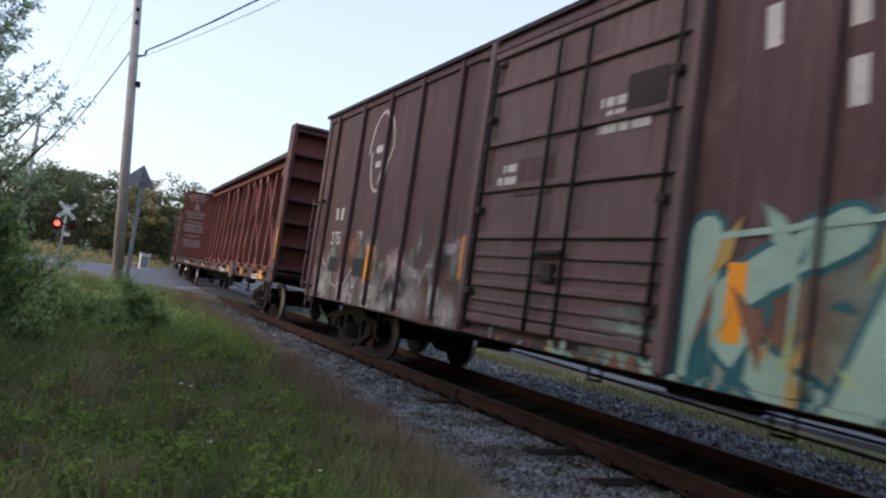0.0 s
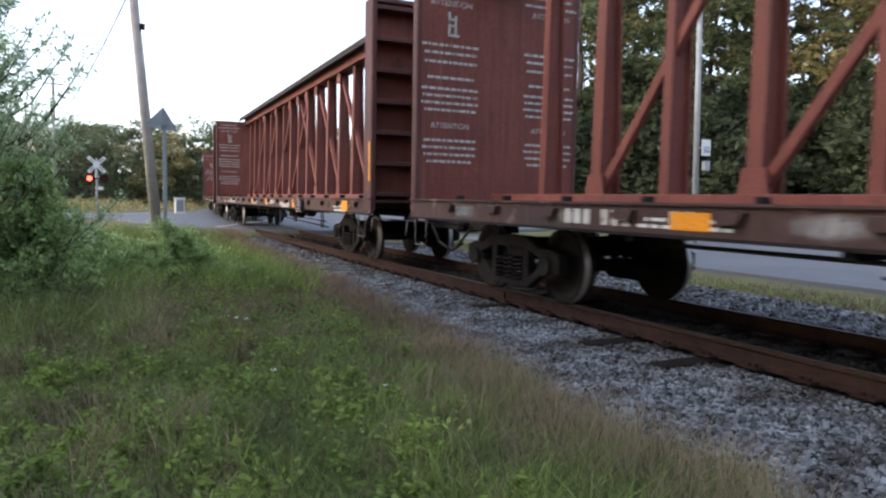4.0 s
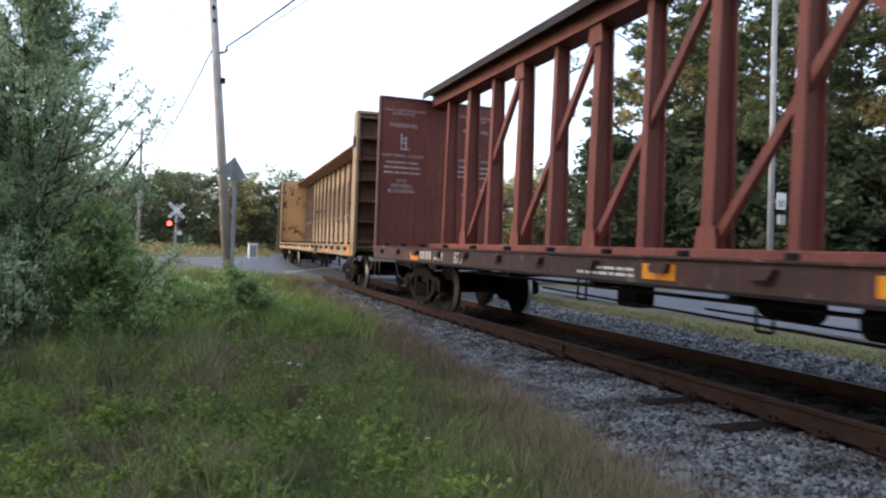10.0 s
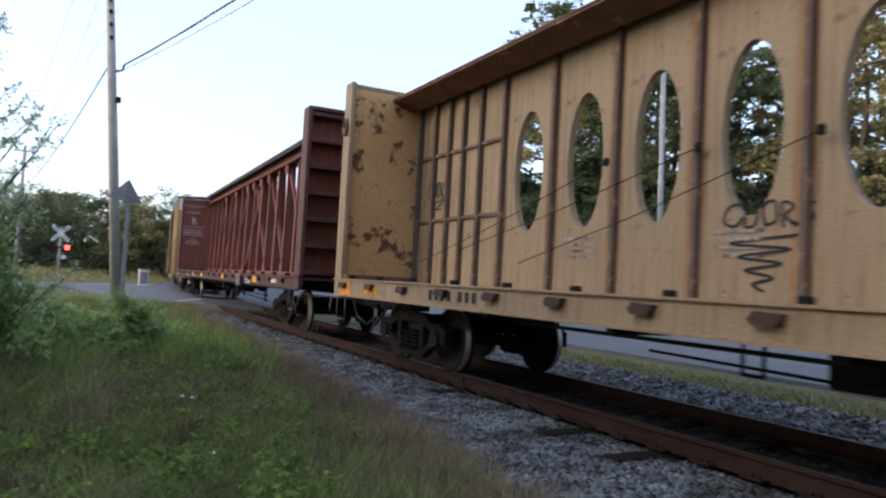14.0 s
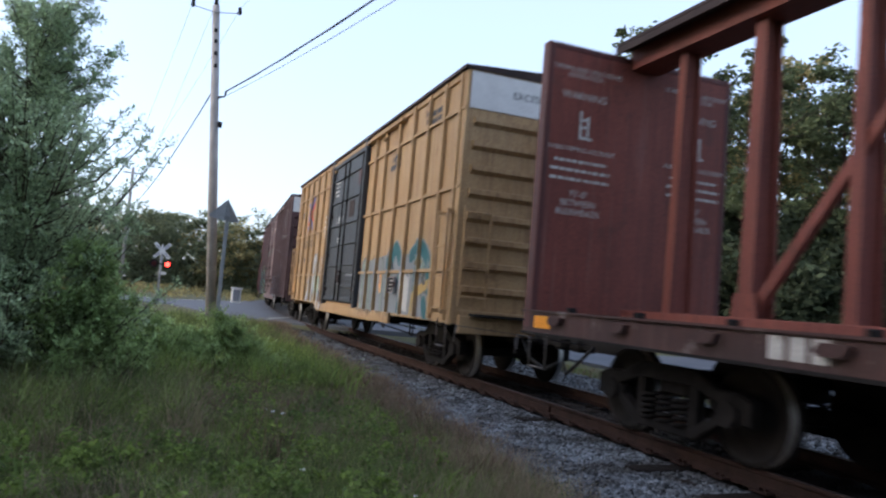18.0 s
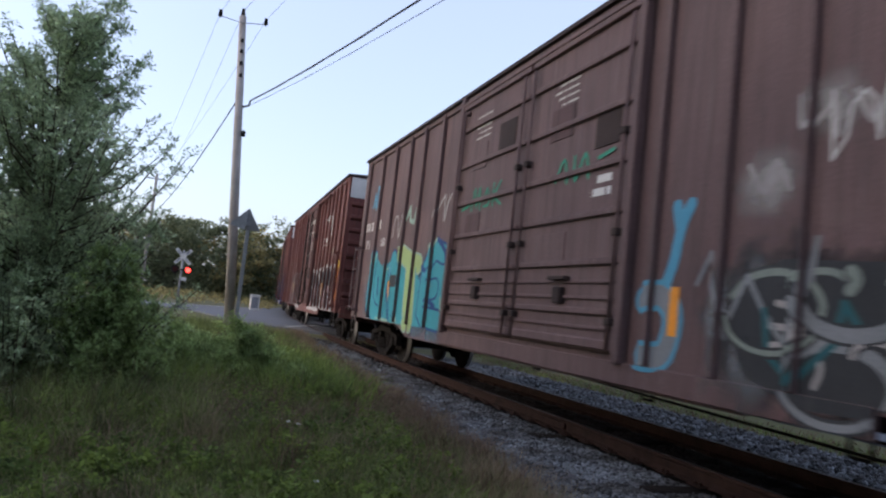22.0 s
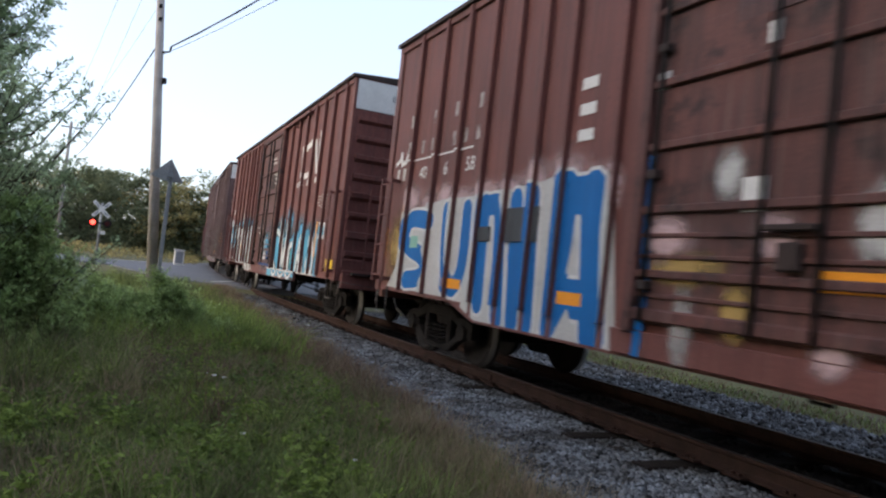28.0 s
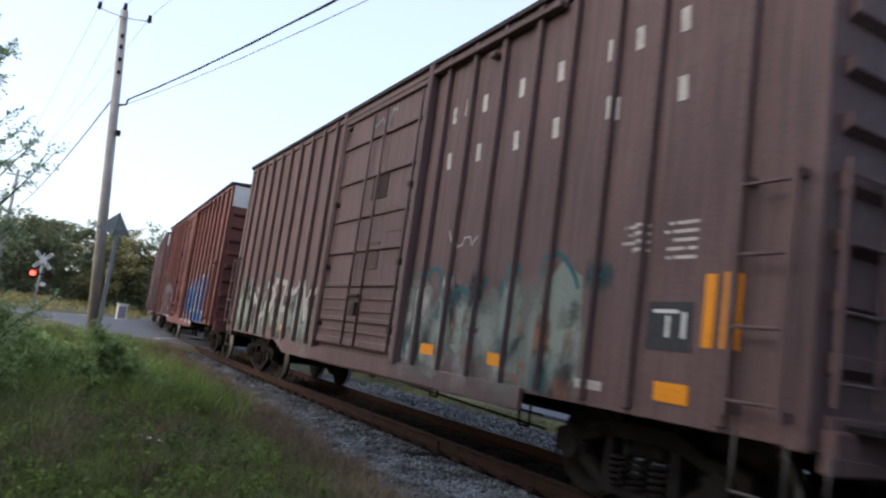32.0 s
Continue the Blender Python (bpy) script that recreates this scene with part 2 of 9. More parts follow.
RUST = (0.14, 0.055, 0.03)
M = {
    "soil": mat("soil", (0.10, 0.085, 0.05), (0.05, 0.05, 0.025), 0.95, scale=0.6, fine=25, bump=0.6),
    "meadow": mat("meadow", (0.12, 0.12, 0.05), (0.075, 0.07, 0.035), 0.95, scale=0.5, fine=18, bump=0.5),
    "asphalt": mat("asphalt", (0.129, 0.136, 0.152), (0.098, 0.103, 0.113), 0.75, scale=0.5, fine=90, bump=0.2),
    "line": mat("road_line", (0.55, 0.55, 0.52), (0.35, 0.35, 0.33), 0.7, scale=3),
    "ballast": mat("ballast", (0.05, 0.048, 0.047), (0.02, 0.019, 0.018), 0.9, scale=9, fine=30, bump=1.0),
    "stone": mat("ballast_stone", (0.159, 0.169, 0.181), (0.052, 0.049, 0.046), 0.9, scale=3.0, fine=60, bump=0.3, spread=0.16, island=0.85),
    # stones between the rails: oil and the train's shade both in the colour
    "oily_shaded": mat("oily_shaded_stone", (0.045, 0.042, 0.04), (0.02, 0.018, 0.017), 0.9, scale=3.0, fine=60, bump=0.3, spread=0.16, island=0.7, spec=0.08),
    "rail": mat("rail_rust", (0.05, 0.029, 0.023), (0.026, 0.017, 0.014), 0.9, 0.0, scale=5, fine=60, bump=0.3, spec=0.05),
    "railtop": mat("rail_head", (0.09, 0.072, 0.064), (0.05, 0.038, 0.032), 0.45, 0.4, scale=6),
    "tie": mat("tie_wood", (0.035, 0.027, 0.022), (0.015, 0.012, 0.011), 0.95, scale=4, fine=35, bump=0.5, per_object=0.3, spec=0.08),
    "red": mat("oxide_red", (0.20, 0.062, 0.044), (0.14, 0.045, 0.034), 0.62, scale=0.9, streak=0.45, streak_col=(0.07, 0.032, 0.026), dirt=(0.085, 0.04, 0.03), dirt_lo=0.58, dirt_hi=0.72),
    "red_dark": mat("oxide_maroon", (0.110, 0.040, 0.034), (0.073, 0.031, 0.029), 0.6, scale=0.9, streak=0.5, streak_col=(0.050, 0.031, 0.028), dirt=(0.176, 0.110, 0.094), dirt_lo=0.62, dirt_hi=0.76),
    "brown": mat("box_brown", (0.163, 0.060, 0.050), (0.113, 0.046, 0.042), 0.6, scale=0.8, streak=0.5, streak_col=(0.055, 0.031, 0.029), dirt=(0.065, 0.034, 0.030), dirt_lo=0.6, dirt_hi=0.75),
    "brown_grey": mat("faded_brown", (0.146, 0.094, 0.091), (0.101, 0.065, 0.065), 0.65, scale=0.8, streak=0.55, streak_col=(0.05, 0.037, 0.037), dirt=(0.15, 0.105, 0.10), dirt_lo=0.58, dirt_hi=0.74),
    "brown_wc": mat("old_maroon", (0.101, 0.055, 0.055), (0.066, 0.038, 0.038), 0.65, scale=0.7, streak=0.6, streak_col=(0.031, 0.021, 0.020), dirt=(0.125, 0.080, 0.077), dirt_lo=0.58, dirt_hi=0.72),
    "yellow": mat("ochre_yellow", (0.385, 0.262, 0.136), (0.311, 0.188, 0.083), 0.6, scale=0.8, streak=0.55, streak_col=(0.140, 0.073, 0.041), dirt=(0.108, 0.056, 0.032), dirt_lo=0.62, dirt_hi=0.74),
    "cream": mat("cream_yellow", (0.33, 0.242, 0.148), (0.27, 0.194, 0.115), 0.6, scale=0.9, streak=0.6, streak_col=(0.15, 0.085, 0.05), dirt=(0.09, 0.045, 0.028), dirt_lo=0.63, dirt_hi=0.70),
    "rustpatch": mat("rusted_yellow", (0.550, 0.338, 0.150), (0.475, 0.275, 0.119), 0.7, scale=1.2, dirt=(0.12, 0.055, 0.03), dirt_lo=0.53, dirt_hi=0.58),
    "rustrib": mat("rusty_rib", (0.20, 0.105, 0.06), (0.11, 0.06, 0.04), 0.75, scale=2.5, streak=0.5, dirt=(0.28, 0.24, 0.21), dirt_lo=0.6, dirt_hi=0.68),
    "blackdoor": mat("black_door", (0.040, 0.044, 0.050), (0.024, 0.026, 0.030), 0.5, scale=1.2, streak=0.4, streak_col=(0.088, 0.091, 0.094)),
    "steel_dark": mat("dark_steel", (0.022, 0.019, 0.018), (0.011, 0.01, 0.0095), 0.85, 0.0, scale=4, bump=0.25, spec=0.12),
    "truck": mat("truck_grime", (0.022, 0.019, 0.018), (0.01, 0.009, 0.0085), 0.9, scale=5, bump=0.3, spec=0.08),
    "wheel": mat("wheel_steel", (0.024, 0.021, 0.019), (0.012, 0.0105, 0.01), 0.8, 0.0, scale=5, spec=0.1),
    "tread": mat("wheel_tread", (0.3, 0.29, 0.28), (0.2, 0.19, 0.18), 0.4, 0.7),
    "capdark": mat("cap_grime", (0.05, 0.034, 0.031), (0.028, 0.021, 0.019), 0.8, scale=1.5),
    "white": plain("white_paint", (0.66, 0.65, 0.62)),
    "offwhite": mat("chalky_white", (0.52, 0.50, 0.46), (0.36, 0.33, 0.30), 0.7, scale=3, dirt=(0.2, 0.14, 0.11), dirt_lo=0.58, dirt_hi=0.68),
    "amber": plain("amber_reflector", (0.78, 0.30, 0.02), 0.35),
    "lemon": plain("yellow_placard", (0.75, 0.52, 0.04), 0.5),
    "ink": plain("black_paint", (0.02, 0.02, 0.022)),
    "charcoal": plain("charcoal_paint", (0.045, 0.048, 0.052)),
    "blue": plain("blue_paint", (0.01, 0.12, 0.48)),
    "blue_dk": plain("navy_paint", (0.01, 0.04, 0.16)),
    "cyan": plain("cyan_paint", (0.03, 0.28, 0.36)),
    "sky": plain("sky_blue_paint", (0.10, 0.36, 0.52)),
    "teal": plain("teal_paint", (0.02, 0.13, 0.15)),
    "mint": plain("mint_paint", (0.22, 0.42, 0.34)),
    "green": plain("pale_green_paint", (0.30, 0.46, 0.16)),
    "greenline": plain("green_paint", (0.05, 0.30, 0.16)),
    "pink": plain("dusty_pink_paint", (0.50, 0.33, 0.33)),
    "grey": plain("grey_paint", (0.24, 0.25, 0.27)),
    "grey_green": mat("weathered_paint", (0.25, 0.29, 0.25), (0.18, 0.16, 0.14), 0.75, scale=2.5, dirt=(0.12, 0.07, 0.06), dirt_lo=0.5, dirt_hi=0.62),
    "grime_white": mat("faded_whitewash", (0.38, 0.35, 0.33), (0.22, 0.18, 0.17), 0.75, scale=2.5, dirt=(0.12, 0.07, 0.06), dirt_lo=0.48, dirt_hi=0.6),
    "red_paint": plain("red_paint", (0.55, 0.06, 0.05)),
    "pole": mat("pole_wood", (0.40, 0.37, 0.345), (0.27, 0.245, 0.225), 0.9, scale=2, fine=30, bump=0.4, streak=0.5, streak_col=(0.20, 0.175, 0.155)),
    "galv": mat("galvanised", (0.30, 0.305, 0.31), (0.22, 0.225, 0.23), 0.6, 0.2, scale=3),
    "sill": mat("sill_grime", (0.085, 0.042, 0.036), (0.05, 0.032, 0.029), 0.7, scale=1.6, streak=0.4, streak_col=(0.03, 0.024, 0.022), dirt=(0.17, 0.14, 0.13), dirt_lo=0.6, dirt_hi=0.7),
    "door_brown": mat("grimy_brown_door", (0.133, 0.055, 0.047), (0.078, 0.039, 0.036), 0.65, scale=1.5, streak=0.6, streak_col=(0.036, 0.023, 0.022), dirt=(0.030, 0.020, 0.019), dirt_lo=0.54, dirt_hi=0.68),
    "rib_cream": mat("rusty_cream_rib", (0.16, 0.115, 0.09), (0.09, 0.06, 0.05), 0.75, scale=2.0, streak=0.7, streak_col=(0.08, 0.045, 0.035), dirt=(0.30, 0.20, 0.11), dirt_lo=0.55, dirt_hi=0.62),
    "bleed": mat("rust_bleed_on_cream", (0.26, 0.135, 0.06), (0.31, 0.2, 0.11), 0.7, scale=1.6, spread=0.4, streak=0.7, streak_col=(0.17, 0.085, 0.045), dirt=(0.10, 0.05, 0.03), dirt_lo=0.66, dirt_hi=0.72),
    "step": mat("step_steel", (0.13, 0.12, 0.11), (0.06, 0.05, 0.045), 0.6, 0.3, scale=6),
    "signback": mat("sign_back", (0.30, 0.31, 0.32), (0.22, 0.225, 0.23), 0.6, 0.1, scale=4),
    "cable": plain("black_cable", (0.02, 0.02, 0.02)),
    "bark": mat("bark", (0.10, 0.075, 0.055), (0.05, 0.04, 0.03), 0.95, scale=4, fine=30, bump=0.7),
    "roof": mat("brown_shingle", (0.14, 0.09, 0.07), (0.09, 0.06, 0.05), 0.9, scale=2),
    "siding": mat("pale_siding", (0.62, 0.58, 0.50), (0.52, 0.48, 0.42), 0.7, scale=1),
    "glass": mat("window_glass", (0.03, 0.035, 0.04), (0.02, 0.02, 0.025), 0.1, scale=1, bump=0),
    "lamp_red": glow("lit_red_lens", (1.0, 0.05, 0.03), 2.2),
    "lens_dark": plain("dark_red_lens", (0.05, 0.008, 0.008), 0.2),
}
LEAF = {
    # the tall trees' green darkened: forest floor shade put into the colour
    "leaf_shade": mat("leaf_undergrowth_shaded", (0.081, 0.098, 0.051), (0.047, 0.060, 0.032), 0.8, scale=0.4, island=0.4, trans=0.4, bump=0),
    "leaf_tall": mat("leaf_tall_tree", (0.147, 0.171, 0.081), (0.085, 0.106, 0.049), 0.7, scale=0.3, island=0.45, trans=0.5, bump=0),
    "leaf": mat("leaf_green", (0.386, 0.489, 0.193), (0.207, 0.289, 0.111), 0.6, scale=1.4, island=0.45, trans=0.5, bump=0),
    "leaf_grey": mat("leaf_grey_green", (0.516, 0.600, 0.360), (0.288, 0.372, 0.198), 0.6, scale=1.1, spread=0.15, island=0.45, trans=0.5, bump=0),
    "leaf_far": mat("leaf_far", (0.207, 0.220, 0.121), (0.124, 0.145, 0.079), 0.7, scale=0.25, island=0.4, trans=0.5, bump=0),
    # autumn yellow, with the low sun's golden light put into the colour
    "leaf_gold": mat("leaf_autumn_sunlit", (0.369, 0.292, 0.126), (0.214, 0.204, 0.087), 0.7, scale=0.3, island=0.45, trans=0.5, bump=0),
    "grass": mat("grass_green", (0.230, 0.285, 0.083), (0.085, 0.107, 0.039), 0.6, scale=1.7, spread=0.14, island=0.6, trans=0.45, bump=0),
    "grass_dry": mat("grass_dry", (0.292, 0.228, 0.142), (0.206, 0.163, 0.099), 0.7, scale=1.2, island=0.4, trans=0.3, bump=0),
    "grass_red": mat("grass_russet", (0.20, 0.125, 0.085), (0.12, 0.085, 0.055), 0.7, scale=1.2, island=0.4, trans=0.3, bump=0),
    "weed": mat("weed_leaf", (0.242, 0.317, 0.072), (0.100, 0.147, 0.041), 0.6, scale=0.9, spread=0.16, island=0.5, trans=0.5, bump=0),
    "petal": plain("white_petal", (0.75, 0.75, 0.7)),
}

# sprayed colours, each a thin worn coat
SPRAY = {k: spray("sprayed_" + k, c) for k, c in {
    "blue": (0.008, 0.135, 0.40), "blue_dk": (0.012, 0.05, 0.18), "sky": (0.10, 0.34, 0.50), "cyan": (0.05, 0.30, 0.36), "teal": (0.025, 0.11, 0.125), "mint": (0.30, 0.44, 0.36),
    "green": (0.36, 0.48, 0.20), "greenline": (0.05, 0.28, 0.18), "pink": (0.50, 0.35, 0.35), "white": (0.62, 0.62, 0.61), "offwhite": (0.50, 0.49, 0.47), "grey": (0.22, 0.235, 0.25),
    "charcoal": (0.04, 0.043, 0.047), "ink": (0.02, 0.02, 0.022), "ochre": (0.42, 0.28, 0.09), "rusty": (0.20, 0.10, 0.065), "grime_white": (0.36, 0.34, 0.33), "grey_green": (0.22, 0.26, 0.23), "violet": (0.20, 0.18, 0.30)}.items()}


# ---- mesh helpers ----
def part(name, bm, material, parent=None, label=""):
    """Links a bmesh as one mesh object, under a thing or a part if one is given."""
    me = bpy.data.meshes.new(name)
    bm.to_mesh(me)
    bm.free()
    return shared(name, me, material, parent, label)


def shared(name, me, material=None, parent=None, label="", at=None):
    if material is not None and not me.materials:
        me.materials.append(material)
    ob = new(name, me)
    ob.parent = parent
    if at is not None:
        ob.matrix_basis = at
    if label:
        tagged(ob, label)
    return ob


def box(bm, x0, x1, y0, y1, z0, z1, bevel=0.0):
    v = [bm.verts.new((x, y, z)) for x in (x0, x1) for y in (y0, y1) for z in (z0, z1)]
    fs = [bm.faces.new([v[i] for i in q]) for q in ((0, 1, 3, 2), (4, 6, 7, 5), (0, 4, 5, 1), (2, 3, 7, 6), (0, 2, 6, 4), (1, 5, 7, 3))]
    if bevel:
        es = {e for f in fs for e in f.edges}
        bmesh.ops.bevel(bm, geom=list(es), offset=bevel, segments=1, affect='EDGES')


def boxed(x0, x1, y0, y1, z0, z1, bevel=0.0):
    bm = bmesh.new()
    box(bm, x0, x1, y0, y1, z0, z1, bevel)
    return bm


def tube(bm, p, q, r0, r1=None, sides=8, caps=True):
    """A tapered round bar from p to q."""
    p, q = Vector(p), Vector(q)
    r1 = r0 if r1 is None else r1
    turn = (q - p).to_track_quat("Z", "Y").to_matrix()
    rings = []
    for c, r in ((p, r0), (q, r1)):
        rings.append([bm.verts.new(c + turn @ Vector((r * math.cos(a), r * math.sin(a), 0))) for a in (2 * math.pi * k / sides for k in range(sides))])
    for k in range(sides):
        f = bm.faces.new((rings[0][k], rings[0][(k + 1) % sides], rings[1][(k + 1) % sides], rings[1][k]))
        f.smooth = sides > 5
    if caps:
        bm.faces.new(rings[0][::-1])
        bm.faces.new(rings[1])


def wire(bm, points, r, sides=6):
    """One round bar along a line of points."""
    points = [Vector(p) for p in points]
    rings = []
    for k, p in enumerate(points):
        d = points[min(k + 1, len(points) - 1)] - points[max(k - 1, 0)]
        turn = d.to_track_quat("Z", "Y").to_matrix()
        rings.append([bm.verts.new(p + turn @ Vector((r * math.cos(a), r * math.sin(a), 0))) for a in (2 * math.pi * i / sides for i in range(sides))])
    for a, b in zip(rings, rings[1:]):
        # rings are matched by their nearest corners
        o = min(range(sides), key=lambda j: (a[0].co - b[j].co).length)
        for i in range(sides):
            f = bm.faces.new((a[i], a[(i + 1) % sides], b[(i + 1 + o) % sides], b[(i + o) % sides]))
            f.smooth = True
    bm.faces.new(rings[0][::-1])
    bm.faces.new(rings[-1])


def bar(p, q, r0, r1=None, sides=8):
    bm = bmesh.new()
    tube(bm, p, q, r0, r1, sides)
    return bm


def beam(bm, p, q, wx, wy):
    """A square bar from p to q: wx across the car, wy along it."""
    p, q = Vector(p), Vector(q)
    d = (q - p).normalized()
    a = Vector((1, 0, 0))
    b = d.cross(a).normalized()
    v = [bm.verts.new(c + a * sx * wx / 2 + b * sy * wy / 2) for c in (p, q) for sx, sy in ((-1, -1), (1, -1), (1, 1), (-1, 1))]
    for k in range(4):
        bm.faces.new((v[k], v[(k + 1) % 4], v[4 + (k + 1) % 4], v[4 + k]))
    bm.faces.new(v[3::-1])
    bm.faces.new(v[4:])


def extruded(outline, x0, x1):
    """A plate whose outline lies in the car's upright long plane (y, z), from x0 to x1."""
    bm = bmesh.new()
    a = [bm.verts.new((x0, y, z)) for y, z in outline]
    b = [bm.verts.new((x1, y, z)) for y, z in outline]
    bm.faces.new(a)
    bm.faces.new(b[::-1])
    for k in range(len(a)):
        j = (k + 1) % len(a)
        bm.faces.new((a[j], a[k], b[k], b[j]))
    bmesh.ops.recalc_face_normals(bm, faces=bm.faces)
    return bm


def mesh_np(name, verts, faces):
    """A mesh from an array of places and one of corners (all faces with as many corners)."""
    me = bpy.data.meshes.new(name)
    n, k = faces.shape
    me.vertices.add(len(verts))
    me.vertices.foreach_set("co", np.ascontiguousarray(verts, dtype=np.float32).ravel())
    me.loops.add(n * k)
    me.loops.foreach_set("vertex_index", np.ascontiguousarray(faces, dtype=np.int32).ravel())
    me.polygons.add(n)
    me.polygons.foreach_set("loop_start", np.arange(0, n * k, k, dtype=np.int32))
    me.update(calc_edges=True)
    me.validate()
    return me


# ---- the line of the track ----
TRACK_X, BEND_FROM, BEND = 5.865, 14.0, 0.003
SPEED = 7.35


def on_track(u, off=0.0):
    """The place and heading (to the right, in radians) u metres up the line, off metres to the right of its middle."""
    if u <= BEND_FROM:
        return TRACK_X + off, u, 0.0
    a = BEND * (u - BEND_FROM)
    return TRACK_X + (1 - math.cos(a)) / BEND + off * math.cos(a), BEND_FROM + math.sin(a) / BEND - off * math.sin(a), a


def bend_x(y):
    """How far the line has swung to the right at y."""
    y = np.maximum(np.asarray(y, float) - BEND_FROM, 0)
    return y * y * BEND / 2


def ballast_edge(y):
    """How far to the left of the line's middle the grass begins."""
    return np.interp(y, [-10, 3.6, 5, 6.6, 9.7, 13, 18, 60], [-2.95, -2.9, -2.9, -2.55, -2.38, -2.15, -2.0, -2.0])


def land(x, y):
    """The height of the ground; 0 is the top of the rails."""
    x, y = np.asarray(x, float), np.asarray(y, float)
    d = x - TRACK_X - bend_x(y)
    left = np.interp(-d, [0, 1.5, 2.2, 3.0, 4.5, 9, 60], [-0.33, -0.33, -0.36, -0.30, -0.14, -0.06, 0.0])
    right = np.interp(d, [0, 1.5, 2.6, 4.0, 5.0, 60], [-0.33, -0.33, -0.42, -0.36, -0.25, -0.2])
    z = np.where(d < 0, left, right)
    cross = np.clip((y - 22) / 7, 0, 1)
    z = z * (1 - cross) + cross * -0.05 * np.ones_like(z)
    return z


def build_ground():
    xs = np.concatenate([[-3000, -1200, -500, -200, -90, -45, -25], np.arange(-16, 24, 0.4), [26, 30, 40, 60, 100, 220, 500, 1200, 3000]])
    ys = np.concatenate([[-3000, -1200, -500, -200, -90, -40, -20, -10, -4], np.arange(0, 46, 0.5), [48, 52, 60, 75, 100, 160, 300, 600, 1400, 3500]])
    X, Y = np.meshgrid(xs, ys, indexing="ij")
    Z = land(X, Y)
    near = (np.abs(X) < 20) & (Y > 0) & (Y < 45)
    Z = Z + near * 0.025 * np.sin(X * 2.3 + Y * 1.1) * np.cos(Y * 1.7 - X)
    Z = Z - 0.03
    v = np.stack([X, Y, Z], -1).reshape(-1, 3)
    i = np.arange(len(xs) * len(ys)).reshape(len(xs), len(ys))
    f = np.stack([i[:-1, :-1], i[1:, :-1], i[1:, 1:], i[:-1, 1:]], -1).reshape(-1, 4)
    tagged(shared("ground", mesh_np("ground", v, f), M["meadow"]), "rough grassy ground beside the railway", "ground", kind="structure")


def ribbon(name, left, right, z, thick, material, label, category):
    """A flat slab between two plan lines of equally many points."""
    bm = bmesh.new()
    rows = []
    for (a, b), (c, d) in zip(left, right):
        rows.append([bm.verts.new((a, b, z)), bm.verts.new((c, d, z)), bm.verts.new((c, d, z - thick)), bm.verts.new((a, b, z - thick))])
    for r, s in zip(rows, rows[1:]):
        for k in range(4):
            bm.faces.new((r[k], r[(k + 1) % 4], s[(k + 1) % 4], s[k]))
    bm.faces.new(rows[0][::-1])
    bm.faces.new(rows[-1])
    bmesh.ops.recalc_face_normals(bm, faces=bm.faces)
    return tagged(part(name, bm, material), label, category, kind="structure")


def build_roads():
    # the street beyond the line and the yard it widens into
    us = [-60, -30, -10, 0, 6, 12, 18, 24, 30]
    left = [(on_track(u, 6.3)[0], on_track(u, 6.3)[1]) for u in us] + [(13.0, 34.0)]
    right = [(on_track(u, 14.0)[0] + 20, on_track(u, 14.0)[1]) for u in us] + [(42.0, 34.0)]
    ribbon("road_street", left, right, -0.19, 0.25, M["asphalt"], "pale grey worn asphalt street along the far side of the track", "road")
    # the street that crosses the line
    near = [(-60, 45), (-20, 44), (-3, 43), (0.6, 41), (1.9, 34), (2.6, 30.6), (4.2, 29), (7.0, 27.2), (11.5, 26), (42, 34.3)]
    far = [(-60, 52), (-20, 51), (-3, 50.5), (0.2, 51), (2.0, 53.5), (4.0, 57), (7.0, 64), (10.5, 78), (14, 95), (46, 95)]
    ribbon("road_crossing", near, far, -0.02, 0.2, M["asphalt"], "grey asphalt road over the level crossing", "road")
    ribbon("road_line", [(-12, 49.8), (0.0, 50.0), (3.4, 55.2)], [(-12, 50.05), (0.1, 50.25), (3.3, 55.5)], -0.012, 0.01, M["line"], "worn white edge line on the crossing road", "road marking")
    ribbon("road_line", [(4.2, 30.6), (8.5, 40)], [(4.35, 30.5), (8.65, 39.9)], -0.012, 0.01, M["line"], "worn white line at the crossing", "road marking")


